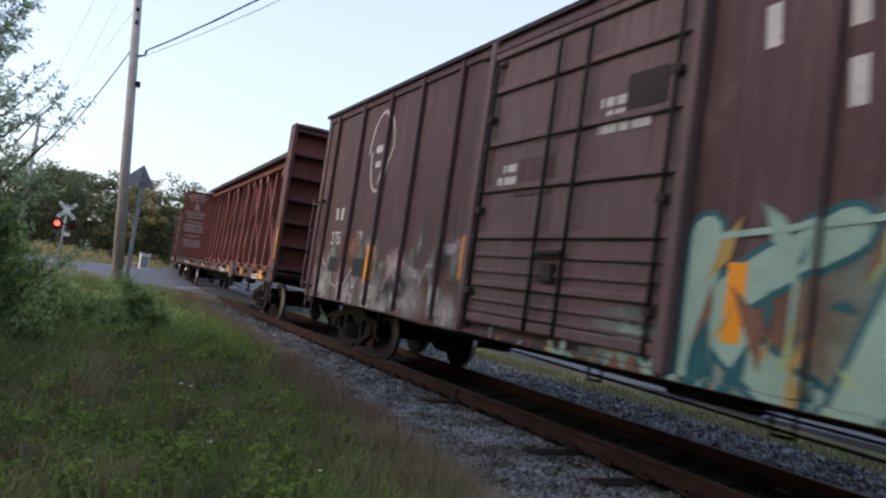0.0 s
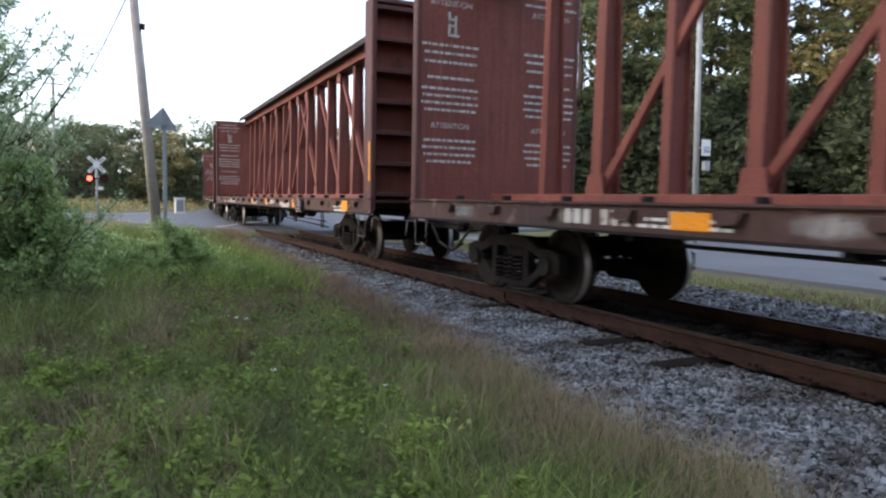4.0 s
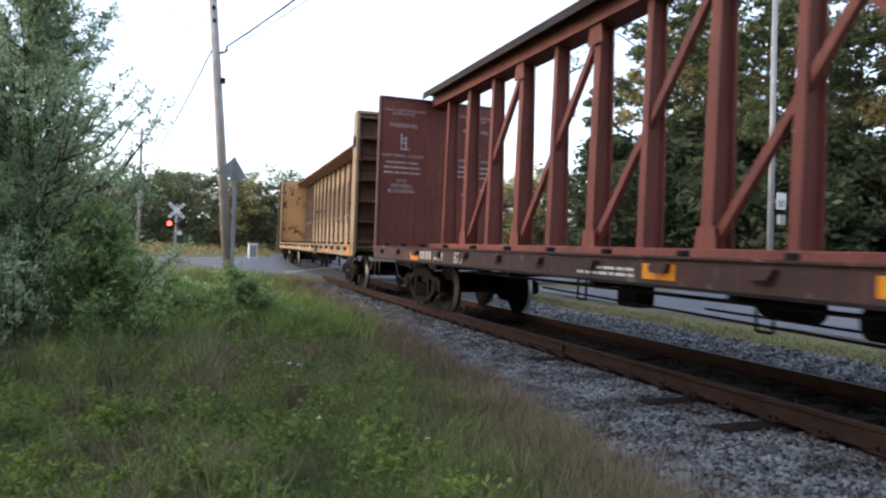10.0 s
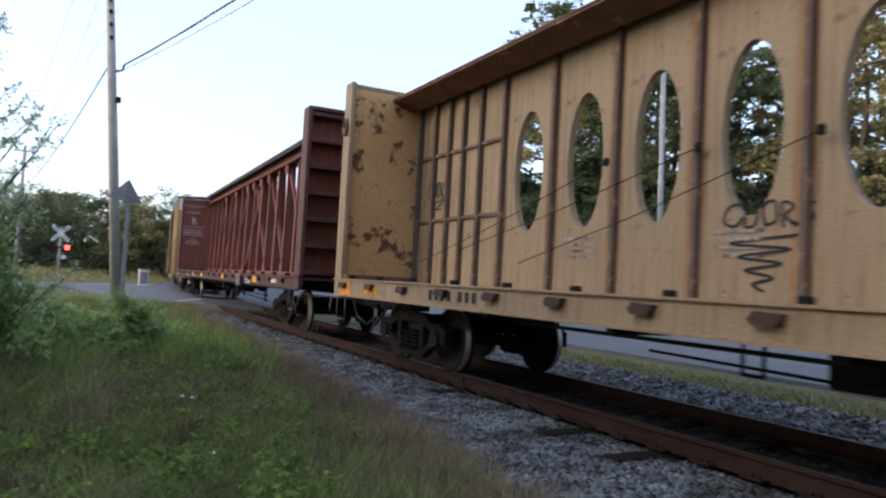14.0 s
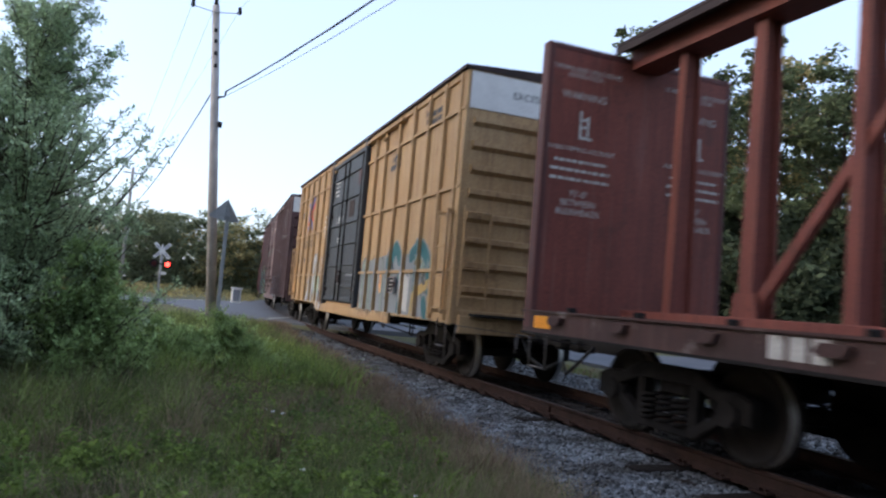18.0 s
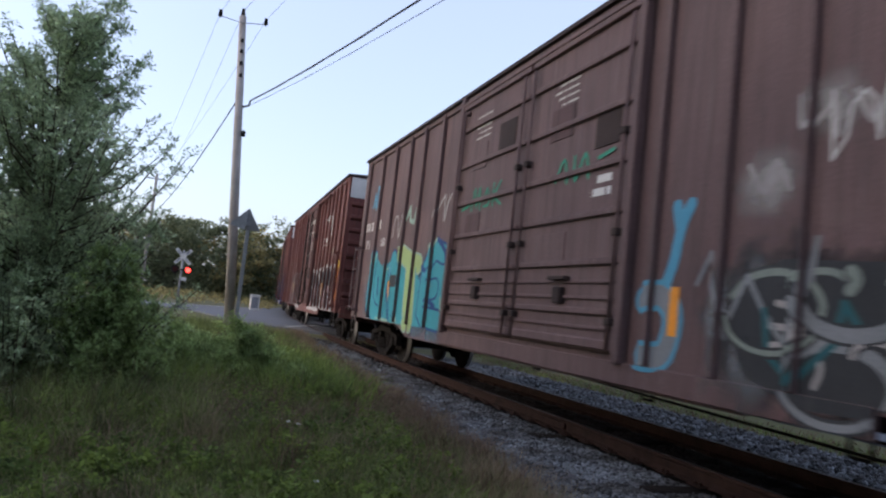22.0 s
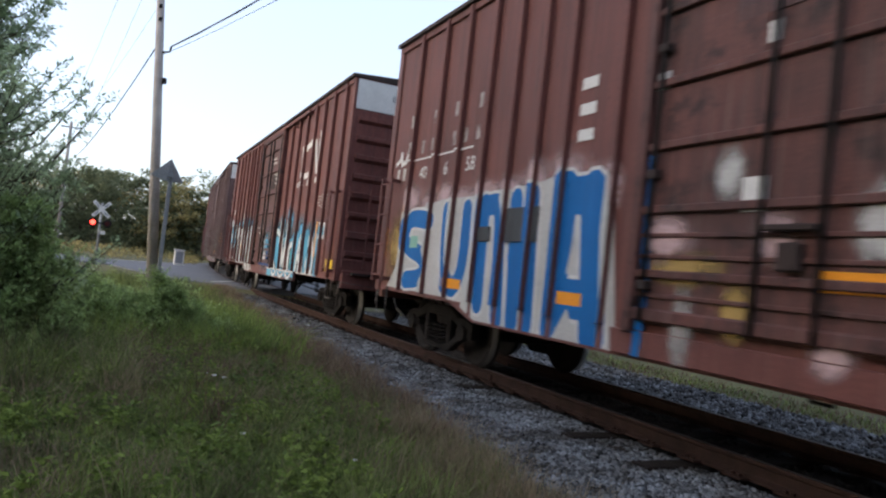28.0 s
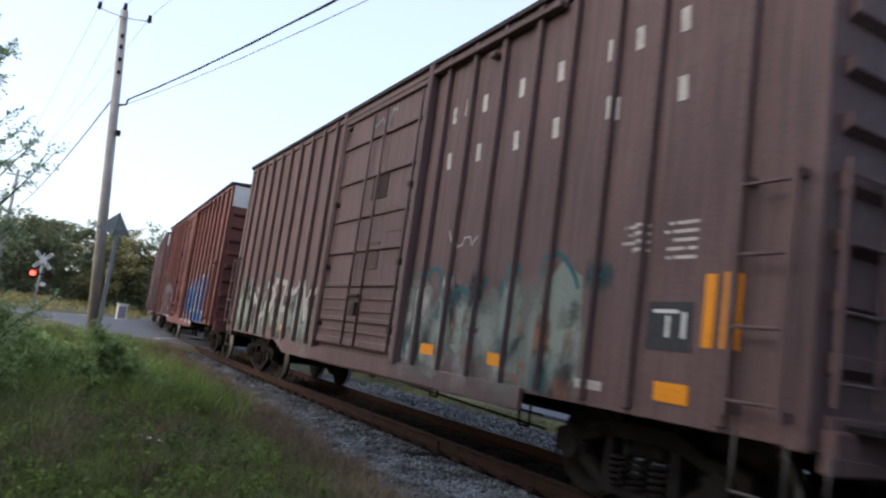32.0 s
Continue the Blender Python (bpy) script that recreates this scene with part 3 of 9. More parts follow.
def build_track():
    track = tagged(new("railway_track"), "single railway track with rusty rails on grey stone ballast", "railway track", kind="structure")
    us = [-300, -150, -60, -20, 0, 7, 14] + [14 + 2.5 * k for k in range(1, 36)]
    prof = [(-0.07, -0.172), (0.07, -0.172), (0.07, -0.155), (0.012, -0.13), (0.012, -0.045), (0.036, -0.034), (0.036, -0.006), (0.03, 0.0),
            (-0.03, 0.0), (-0.036, -0.006), (-0.036, -0.034), (-0.012, -0.045), (-0.012, -0.13), (-0.07, -0.155)]
    for side in (-0.7525, 0.7525):
        bm = bmesh.new()
        rings = []
        for u in us:
            rings.append([bm.verts.new((*on_track(u, side + a)[:2], z)) for a, z in prof])
        for r, s in zip(rings, rings[1:]):
            for k in range(len(prof)):
                f = bm.faces.new((r[k], r[(k + 1) % len(prof)], s[(k + 1) % len(prof)], s[k]))
                if k == 7:
                    f.material_index = 1
        bmesh.ops.recalc_face_normals(bm, faces=bm.faces)
        rail = part("rail", bm, M["rail"], track, "rusty steel rail with a bright worn head")
        rail.data.materials.append(M["railtop"])
    # the berm of ballast
    bm = bmesh.new()
    rings = []
    us2 = [-300, -150, -60, -20, -8] + [-4 + 0.5 * k for k in range(68)]
    for u in us2:
        e = float(ballast_edge(u))
        row = []
        for o, z in ((e - 0.5, -0.42), (e + 0.1, -0.31), (-1.75, -0.255), (-1.45, -0.235), (-0.9, -0.23), (-0.6, -0.24), (0.6, -0.24), (0.9, -0.2), (1.45, -0.2), (1.8, -0.24), (2.6, -0.31), (4.1, -0.33), (4.9, -0.42)):
            x, y, _ = on_track(u, o)
            row.append(bm.verts.new((x, y, z + 0.02 * noise.noise((x * 1.5, y * 1.5, 0)))))
        rings.append(row)
    for r, s in zip(rings, rings[1:]):
        for k in range(len(r) - 1):
            bm.faces.new((r[k], r[k + 1], s[k + 1], s[k]))
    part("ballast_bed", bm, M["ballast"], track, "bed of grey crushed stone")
    bm = boxed(-1.30, 1.30, -0.115, 0.115, -0.18, 0, 0.012)
    tie = bpy.data.meshes.new("tie")
    bm.to_mesh(tie)
    bm.free()
    rnd = random.Random(5)
    k, u = 0, 1.3
    while u < 46 and k < 90:
        x, y, a = on_track(u)
        proud = any(abs(u - q) < 0.26 for q in (4.94, 5.98, 8.58))
        sink = -0.19 if proud else -0.205 - rnd.random() * 0.03
        ob = shared("tie", tie, M["tie"], track, at=pose(x + rnd.uniform(-0.07, 0.07) - (0.12 if proud else 0), y, sink, 0, 0, -math.degrees(a) + rnd.uniform(-2, 2)))
        k, u = k + 1, u + 0.52
    # spikes and plates
    bm = bmesh.new()
    u = 1.3
    while u < 22:
        for side in (-0.7525, 0.7525):
            for o in (-0.11, 0.11):
                x, y, _ = on_track(u, side + o)
                box(bm, x - 0.06, x + 0.06, y - 0.1, y + 0.1, -0.165, -0.15)
                box(bm, x - 0.014, x + 0.014, y - 0.05, y - 0.02, -0.16, -0.125)
                box(bm, x - 0.014, x + 0.014, y + 0.02, y + 0.05, -0.16, -0.125)
        u += 0.52
    tagged(part("tie_plates", bm, M["rail"], track, "rusty tie plates and spikes"), kind="stuff")
    for u in (9.2,):
        x, y, _ = on_track(u, -0.7525 - 0.03)
        part("joint_bar", boxed(x - 0.02, x + 0.012, y - 0.45, y + 0.45, -0.13, -0.045, 0.006), M["rail"], track, "rusty rail joint bar")


def scatter_stones(kind, label):
    rs = np.random.RandomState(11)
    phi = (1 + 5 ** 0.5) / 2
    base = np.array([(0, 1, phi), (0, -1, phi), (0, 1, -phi), (0, -1, -phi), (1, phi, 0), (-1, phi, 0), (1, -phi, 0), (-1, -phi, 0), (phi, 0, 1), (-phi, 0, 1), (phi, 0, -1), (-phi, 0, -1)]) / 1.9
    tri = np.array([(0, 1, 8), (0, 8, 4), (0, 4, 5), (0, 5, 9), (0, 9, 1), (1, 6, 8), (8, 6, 10), (8, 10, 4), (4, 10, 2), (4, 2, 5), (5, 2, 11), (5, 11, 9), (9, 11, 7), (9, 7, 1), (1, 7, 6), (3, 6, 7), (3, 7, 11), (3, 11, 2), (3, 2, 10), (3, 10, 6)])
    V, Fc, count = [], [], 0
    zones = {"stone": [(40000, 1.5, 9, -3.15, -0.84, 0.021), (14000, 9, 16, -2.7, -0.84, 0.026), (4500, 16, 30, -2.6, -0.8, 0.038), (12000, 2, 22, 0.84, 4.4, 0.034), (12000, -6, 1.5, -3.15, -0.84, 0.026), (4000, -6, 2, 0.84, 4.4, 0.034)], "oily_shaded": [(9000, 1.5, 18, -0.68, 0.68, 0.024), (1500, 18, 28, -0.6, 0.6, 0.05)]}[kind]
    for n, u0, u1, o0, o1, size in zones:
        u = rs.uniform(u0, u1, n)
        o = rs.uniform(o0, o1, n)
        e = ballast_edge(u)
        keep = (o > e - 0.15 + 0.3 * (rs.rand(n) - 0.5)) | (rs.rand(n) < 0.02)
        u, o = u[keep], o[keep]
        x, y = TRACK_X + bend_x(u) + o, u
        z = np.interp(o, [-3.4, -2.8, -1.75, -1.45, -0.9, -0.6, 0.6, 0.9, 1.45, 1.8, 2.6, 4.1, 4.9], [-0.36, -0.31, -0.255, -0.235, -0.23, -0.24, -0.24, -0.2, -0.2, -0.24, -0.31, -0.33, -0.38])
        m = len(u)
        s = size * rs.uniform(0.6, 1.6, (m, 1)) * rs.uniform(0.5, 1.25, (m, 3))
        q = rs.normal(size=(m, 4))
        q /= np.linalg.norm(q, axis=1)[:, None]
        w, a, b, c = q.T
        R = np.stack([1 - 2 * (b * b + c * c), 2 * (a * b - c * w), 2 * (a * c + b * w), 2 * (a * b + c * w), 1 - 2 * (a * a + c * c), 2 * (b * c - a * w), 2 * (a * c - b * w), 2 * (b * c + a * w), 1 - 2 * (a * a + b * b)], -1).reshape(m, 3, 3)
        shape = base[None] * rs.uniform(0.6, 1.3, (m, 12, 1)) * s[:, None, :]
        P = np.einsum("mij,mkj->mki", R, shape) + np.stack([x, y, z + size * 0.35], -1)[:, None, :]
        V.append(P.reshape(-1, 3))
        Fc.append((tri[None] + (count + 12 * np.arange(m))[:, None, None]).reshape(-1, 3))
        count += 12 * m
    tagged(shared("ballast_stones", mesh_np("ballast_stones", np.concatenate(V), np.concatenate(Fc)), M[kind]), label, "ballast", kind="stuff")


# ---- plants ----
def blades(name, x, y, h, lean, width, material, label, seed, joints=3):
    """Tapered, bent blades of grass at the given places."""
    rs = np.random.RandomState(seed)
    n = len(x)
    z = land(x, y) - 0.03
    a = rs.uniform(0, 2 * np.pi, n)
    d = np.stack([np.cos(a), np.sin(a), np.zeros(n)], -1)
    side = np.stack([-np.sin(a + rs.normal(0, 0.6, n)), np.cos(a), np.zeros(n)], -1)
    root = np.stack([x, y, z], -1)
    rows = []
    for k in range(joints + 1):
        t = k / joints
        c = root + d * (lean * h * t * t)[:, None]
        c[:, 2] += h * t * (1 - 0.25 * lean * t)
        w = (width * (1 - t) ** 0.7)[:, None]
        rows += [c - side * w, c + side * w] if k < joints else [c]
    per = len(rows)
    v = np.stack(rows, 1).reshape(-1, 3)
    o = (np.arange(n) * per)[:, None]
    f = []
    for k in range(joints - 1):
        f += [(2 * k, 2 * k + 1, 2 * k + 3), (2 * k, 2 * k + 3, 2 * k + 2)]
    k = 2 * (joints - 1)
    f.append((k, k + 1, k + 2))
    f = (np.array(f)[None] + o[:, :, None]).reshape(-1, 3)
    return tagged(shared(name, mesh_np(name, v, f), material), label, "grass", kind="stuff")


def field(rs, n, x0, x1, y0, y1, clump=0.8, edge=0.0):
    """Random places on the left of the line, thinned into clumps, as far as the ballast's edge."""
    x, y = rs.uniform(x0, x1, n), rs.uniform(y0, y1, n)
    e = TRACK_X + bend_x(y) + ballast_edge(y) + edge + 0.14 * np.sin(y * 2.7) + 0.1 * np.sin(y * 7.1)
    c = np.sin(x * 2.1 + 1.3 * np.sin(y * 1.7)) * np.sin(y * 1.9 + 1.1 * np.sin(x * 1.3)) * 0.5 + 0.5
    keep = (x < e) & (rs.rand(n) < 1 - clump + clump * c)
    return x[keep], y[keep]


def tufts(name, n, x0, x1, y0, y1, per, high, material, label, seed, edge=-0.25, clump=0.8, width=(0.0025, 0.005), spread=0.11):
    """Clumps of blades that fan out from one root."""
    rs = np.random.RandomState(seed)
    x, y = field(rs, n, x0, x1, y0, y1, clump, edge)
    m = len(x)
    size = rs.uniform(0.55, 1.25, m)
    i = np.repeat(np.arange(m), per)
    k = len(i)
    r, a = spread * size[i] * rs.rand(k) ** 0.6, rs.uniform(0, 2 * np.pi, k)
    blades(name, x[i] + r * np.cos(a), y[i] + r * np.sin(a), high * size[i] * rs.uniform(0.45, 1.1, k), rs.uniform(0.2, 1.3, k), rs.uniform(*width, k), material, label, seed + 1)


def build_grass():
    rs = np.random.RandomState(3)
    x, y = field(rs, 90000, -5.5, 3.4, 1.4, 9, 0.45, -0.3)
    blades("grass", x, y, rs.uniform(0.04, 0.18, len(x)), rs.uniform(0.3, 1.5, len(x)), rs.uniform(0.0018, 0.0042, len(x)), LEAF["grass"], "uncut green grass", 21)
    x, y = field(rs, 60000, -9, 3.6, 8, 26, 0.5, -0.3)
    blades("grass", x, y, rs.uniform(0.08, 0.34, len(x)), rs.uniform(0.3, 1.3, len(x)), rs.uniform(0.003, 0.008, len(x)), LEAF["grass"], "uncut green grass farther off", 22)
    tufts("grass_tufts", 2300, -5.5, 3.3, 1.5, 12, 42, 0.27, LEAF["grass"], "tall tufts of green grass", 121)
    tufts("grass_tufts", 900, -5.5, 3.3, 1.5, 12, 40, 0.30, LEAF["weed"], "bright green leafy tufts", 123, -0.6, 0.97, (0.004, 0.009), 0.15)
    tufts("grass_tufts", 700, -5.5, 3.4, 1.5, 12, 34, 0.33, LEAF["grass_dry"], "dry straw-coloured tufts of grass", 125, -0.05, 0.9, (0.0015, 0.003), 0.1)
    tufts("grass_tufts", 1500, 0.6, 3.4, 1.5, 8, 30, 0.26, LEAF["grass"], "green tufts along the ballast", 133, 0.0, 0.7, (0.002, 0.004), 0.12)
    tufts("grass_tufts", 420, -5.5, 0.3, 6.6, 9.6, 36, 0.62, LEAF["grass"], "tall grass round the young tree", 127, -0.25, 0.6, (0.003, 0.006), 0.16)
    tufts("grass_tufts", 260, -5.5, 0.5, 6.0, 9.6, 30, 0.6, LEAF["grass_dry"], "tall dry stalks round the young tree", 129, -0.25, 0.8, (0.0018, 0.0035), 0.14)
    x, y = field(rs, 26000, -5.5, 3.4, 1.4, 12, 0.95, -0.1)
    blades("grass_dry", x, y, rs.uniform(0.1, 0.36, len(x)), rs.uniform(0.2, 1.1, len(x)), rs.uniform(0.001, 0.0026, len(x)), LEAF["grass_dry"], "dry straw-coloured grass stalks", 23)
    # dry fringe along the ballast
    n = 25000
    y = rs.uniform(1.6, 27, n) ** 1.0
    e = TRACK_X + bend_x(y) + ballast_edge(y)
    x = e + 0.12 - np.abs(rs.normal(0, 0.5, n)) + 0.16 * np.sin(y * 2.7) + 0.12 * np.sin(y * 7.1)
    half = rs.rand(n) < np.clip(0.85 - y / 16, 0.35, 0.9)
    for sel, key, seed in ((half, "grass_dry", 24), (~half, "grass_red", 25)):
        m = int(sel.sum())
        blades("grass_dry", x[sel], y[sel], rs.uniform(0.06, 0.30, m) * (1 + 0.6 * np.clip((y[sel] - 4) / 6, 0, 1)), rs.uniform(0.3, 1.4, m), rs.uniform(0.0015, 0.0035, m) * (1 + y[sel] / 16), LEAF[key], "dry russet grass along the ballast", seed)
    n = 6500
    y = rs.uniform(2.2, 6.5, n)
    x = TRACK_X + ballast_edge(y) - 0.25 + rs.normal(0, 0.28, n) + 0.12 * np.sin(y * 5)
    blades("grass_dry", x, y, rs.uniform(0.12, 0.42, n), rs.uniform(0.15, 0.9, n), rs.uniform(0.0012, 0.003, n), LEAF["grass_dry"], "tall dry grass at the ballast's edge", 28)
    # tall growth round the sign and on to the crossing
    tufts("grass_tufts", 900, -2.5, 3.0, 10.0, 16.5, 30, 0.55, LEAF["weed"], "tall leafy weeds round the sign post", 141, -0.5, 0.5, (0.008, 0.016), 0.2)
    tufts("grass_tufts", 1500, -6.0, 3.6, 12.0, 27.0, 26, 0.5, LEAF["grass"], "tall grass on to the crossing", 143, -0.3, 0.4, (0.006, 0.012), 0.24)
    tufts("grass_tufts", 450, 0.5, 3.8, 5.5, 20.0, 26, 0.45, LEAF["grass_red"], "tall russet weeds along the ballast", 145, 0.05, 0.6, (0.003, 0.006), 0.15)
    tufts("grass_tufts", 260, -5.0, 2.8, 2.2, 9.0, 40, 0.34, LEAF["grass_dry"], "matted brown tufts in the grass", 147, -0.4, 0.95, (0.002, 0.004), 0.2)
    # the grass round and behind the eye
    rs_back = np.random.RandomState(91)
    x, y = field(rs_back, 50000, -5.5, 3.4, -5, 1.5, 0.45, -0.3)
    blades("grass", x, y, rs_back.uniform(0.05, 0.2, len(x)), rs_back.uniform(0.3, 1.5, len(x)), rs_back.uniform(0.002, 0.005, len(x)), LEAF["grass"], "uncut green grass", 92)
    tufts("grass_tufts", 1300, -5.5, 3.3, -5, 1.5, 34, 0.24, LEAF["grass"], "tall tufts of green grass", 151)
    tufts("grass_tufts", 420, -5.5, 3.3, -5, 1.5, 34, 0.26, LEAF["weed"], "bright green leafy tufts", 153, -0.6, 0.97, (0.004, 0.009), 0.15)
    # the verge beyond the line
    for n, mid, wide, key, text, seed in ((7000, 4.75, 0.3, "grass", "thin grass verge between ballast and street", 26), (8000, 4.7, 0.5, "grass_red", "dry grass along the street", 27)):
        y = rs.uniform(3, 34, n)
        x = TRACK_X + bend_x(y) + rs.normal(mid, wide, n)
        blades("grass", x, y, rs.uniform(0.04, 0.13, n), rs.uniform(0.3, 1.1, n), rs.uniform(0.005, 0.01, n), LEAF[key], text, seed)


def leaf_cloud(centres, radii, per, size, seed, flat=0.6, droop=0.0):
    """Small pointed leaves scattered through soft clumps: places and corners of quads."""
    rs = np.random.RandomState(seed)
    m = len(centres)
    idx = np.repeat(np.arange(m), per)
    n = len(idx)
    d = rs.normal(size=(n, 3))
    d /= np.linalg.norm(d, axis=1)[:, None]
    r = rs.rand(n) ** 0.5
    p = centres[idx] + d * (r * radii[idx])[:, None] * np.array([1, 1, flat])
    t = rs.normal(size=(n, 3))
    t[:, 2] = t[:, 2] * 0.5 - droop
    t /= np.linalg.norm(t, axis=1)[:, None]
    u = np.cross(t, rs.normal(size=(n, 3)))
    u /= np.linalg.norm(u, axis=1)[:, None]
    s = (size * rs.uniform(0.6, 1.4, n))[:, None]
    v = np.stack([p - t * s, p + u * s * 0.45, p + t * s, p - u * s * 0.45], 1).reshape(-1, 3)
    f = np.arange(4 * n).reshape(n, 4)
    return v, f


def tree(name, place, height, spread, material, label, seed, leaf=0.05, limbs=16, clumps=120, per=60, low=0.12, lean=(0, 0), category="tree", trunk_r=None, crown_r=None):
    """A tapered trunk with crooked limbs, and a crown of many small leaves with gaps."""
    rnd = random.Random(seed)
    px, py = place
    pz = float(land(px, py)) - 0.08
    ob = tagged(new(name), label, category)
    ob.matrix_basis = pose(px, py, pz)
    bm = bmesh.new()
    r0 = trunk_r or height * 0.016
    pts, cur = [Vector((0, 0, 0))], Vector((0, 0, 0))
    for k in range(6):
        cur = cur + Vector((lean[0] / 6 + rnd.uniform(-.02, .02) * height, lean[1] / 6 + rnd.uniform(-.02, .02) * height, height * 0.92 / 6))
        pts.append(cur.copy())
    for k in range(6):
        tube(bm, pts[k], pts[k + 1], r0 * (1 - k / 6.6), r0 * (1 - (k + 1) / 6.6), 8, False)
    ends = []
    for k in range(limbs):
        t = low + (1 - low) * (k + rnd.random()) / limbs
        i = min(int(t * 6), 5)
        a = pts[i].lerp(pts[i + 1], t * 6 - i)
        ang = k * 2.4 + rnd.uniform(-.5, .5)
        prof = math.sin(math.pi * min(max((t - low) / (1 - low) * 0.82 + 0.16, 0), 1)) ** 0.7
        ln = spread * prof * rnd.uniform(0.6, 1.1)
        b = a + Vector((math.cos(ang) * ln, math.sin(ang) * ln, ln * rnd.uniform(0.1, 0.65)))
        mid = a.lerp(b, 0.5) + Vector((rnd.uniform(-.1, .1), rnd.uniform(-.1, .1), rnd.uniform(0, .12))) * ln
        rr = r0 * (1 - t * 0.85) * 0.45
        tube(bm, a, mid, rr, rr * 0.6, 5, False)
        tube(bm, mid, b, rr * 0.6, rr * 0.15, 5, False)
        for q in range(3):
            c = mid.lerp(b, rnd.random())
            e = c + Vector((rnd.uniform(-1, 1), rnd.uniform(-1, 1), rnd.uniform(-.2, .8))) * ln * 0.35
            tube(bm, c, e, rr * 0.3, rr * 0.08, 4, False)
            ends.append(e)
        ends += [b, mid.lerp(b, 0.6)]
    part("trunk", bm, M["bark"], ob, "tapered trunk with crooked limbs")
    cs, rad = [], []
    for k in range(clumps):
        e = rnd.choice(ends)
        j = spread * 0.16
        cs.append((e.x + rnd.gauss(0, j), e.y + rnd.gauss(0, j), max(e.z + rnd.gauss(0, j), 0.15)))
        rad.append((crown_r or spread * 0.2) * rnd.uniform(0.5, 1.3))
    v, f = leaf_cloud(np.array(cs), np.array(rad), per, leaf, seed)
    shared("crown", mesh_np("crown", v, f), material, ob, "crown of many small leaves")
    return ob


def sprig_plant(name, place, profile, label, material, seed, branches=300, twigs=14, per=11, leaf=0.02, category="tree", lean=(0, 0), flat=1.0, extra=()):
    """A bushy plant: crooked limbs from one foot, twigs with leaves in rows along them. profile: (height, reach) pairs; extra: tips of single far-reaching limbs."""
    rs = np.random.RandomState(seed)
    px, py = place
    pz = float(land(px, py)) - 0.08
    ob = tagged(new(name), label, category)
    ob.matrix_basis = pose(px, py, pz)
    hs, rr = zip(*profile)
    top = hs[-1]
    axis = lambda z: np.array([lean[0] * z / top + 0.05 * math.sin(2.1 * z + seed), lean[1] * z / top + 0.05 * math.cos(1.7 * z), z])
    bm = bmesh.new()
    r0 = 0.018 * top + 0.008
    n = 9
    for k in range(n):
        tube(bm, axis(top * 0.97 * k / n), axis(top * 0.97 * (k + 1) / n), r0 * (1 - 0.95 * k / n), r0 * (1 - 0.95 * (k + 1) / n), 7, False)
    P, D, S = [], [], []
    zs = np.linspace(0, top, 200)
    wgt = np.interp(zs, hs, rr) + 0.06
    tips = []
    for z in rs.choice(zs, branches, p=wgt / wgt.sum()):
        a = rs.uniform(0, 2 * math.pi)
        r = float(np.interp(z, hs, rr)) * (0.3 + 0.75 * rs.rand() ** 0.55) * (0.78 + 0.32 * math.sin(3 * a + 2.6 * z + seed) + 0.22 * math.sin(5 * a - 4.1 * z))
        c = axis(z)
        tips.append((c[0] + r * math.cos(a), c[1] + r * math.sin(a) * flat, max(z + rs.normal(0, 0.08), 0.1)))
    tips += list(extra)
    for q in tips:
        q = np.array(q)
        c = axis(q[2])
        r = math.hypot(q[0] - c[0], q[1] - c[1])
        foot = axis(max(q[2] - r * rs.uniform(0.5, 1.1) - 0.1, 0.02))
        mid = (foot + q) / 2 + np.array([(q[0] - foot[0]) * 0.14, (q[1] - foot[1]) * 0.14, -0.04 - 0.1 * r * rs.rand()])
        rad = 0.006 + 0.008 * r
        tube(bm, foot, mid, rad, rad * 0.6, 4, False)
        tube(bm, mid, q, rad * 0.6, rad * 0.2, 4, False)
        t = rs.rand(twigs) ** 0.7
        base = np.where((t < 0.4)[:, None], foot + (mid - foot) * (t / 0.4)[:, None], mid + (q - mid) * ((t - 0.4) / 0.6)[:, None])
        out = (q - mid) / (np.linalg.norm(q - mid) + 1e-6)
        d = out + rs.normal(0, 0.62, (twigs, 3)) + np.array([0, 0, 0.15])
        d /= np.linalg.norm(d, axis=1)[:, None]
        keep = np.linalg.norm(base - axis(q[2]) * np.array([1, 1, 0]) - np.array([0, 0, q[2]]), axis=1) > 0
        P.append(base[keep])
        D.append(d[keep])
        S.append(rs.uniform(0.10, 0.28, twigs)[keep])
    part("trunk", bm, M["bark"], ob, "slender trunk with many crooked limbs")
    P, D, S = np.concatenate(P), np.concatenate(D), np.concatenate(S)
    m = len(P)
    f = (np.arange(per) + 0.6) / per
    pos = P[:, None] + D[:, None] * (S[:, None] * f[None])[..., None]
    pos[..., 2] -= (f ** 2 * 0.05)[None]
    side = np.cross(D, rs.normal(size=(m, 3)))
    side /= np.linalg.norm(side, axis=1)[:, None]
    flip = np.where(np.arange(per) % 2, 1.0, -1.0)[None, :, None]
    lf = D[:, None] * 0.55 + side[:, None] * flip + rs.normal(0, 0.3, (m, per, 3))
    lf /= np.linalg.norm(lf, axis=2)[..., None]
    wd = np.cross(lf, rs.normal(size=(m, per, 3)) + np.array([0, 0, 1.5]))
    wd /= np.linalg.norm(wd, axis=2)[..., None]
    s = leaf * rs.uniform(0.6, 1.35, (m, per, 1))
    v = np.stack([pos, pos + lf * s + wd * s * 0.42, pos + lf * s * 2.2, pos + lf * s - wd * s * 0.42], 2).reshape(-1, 3)
    v[:, 2] = np.maximum(v[:, 2], 0.02)
    shared("crown", mesh_np("crown", v, np.arange(len(v)).reshape(-1, 4)), material, ob, "crown of many small leaves on twigs")
    return ob


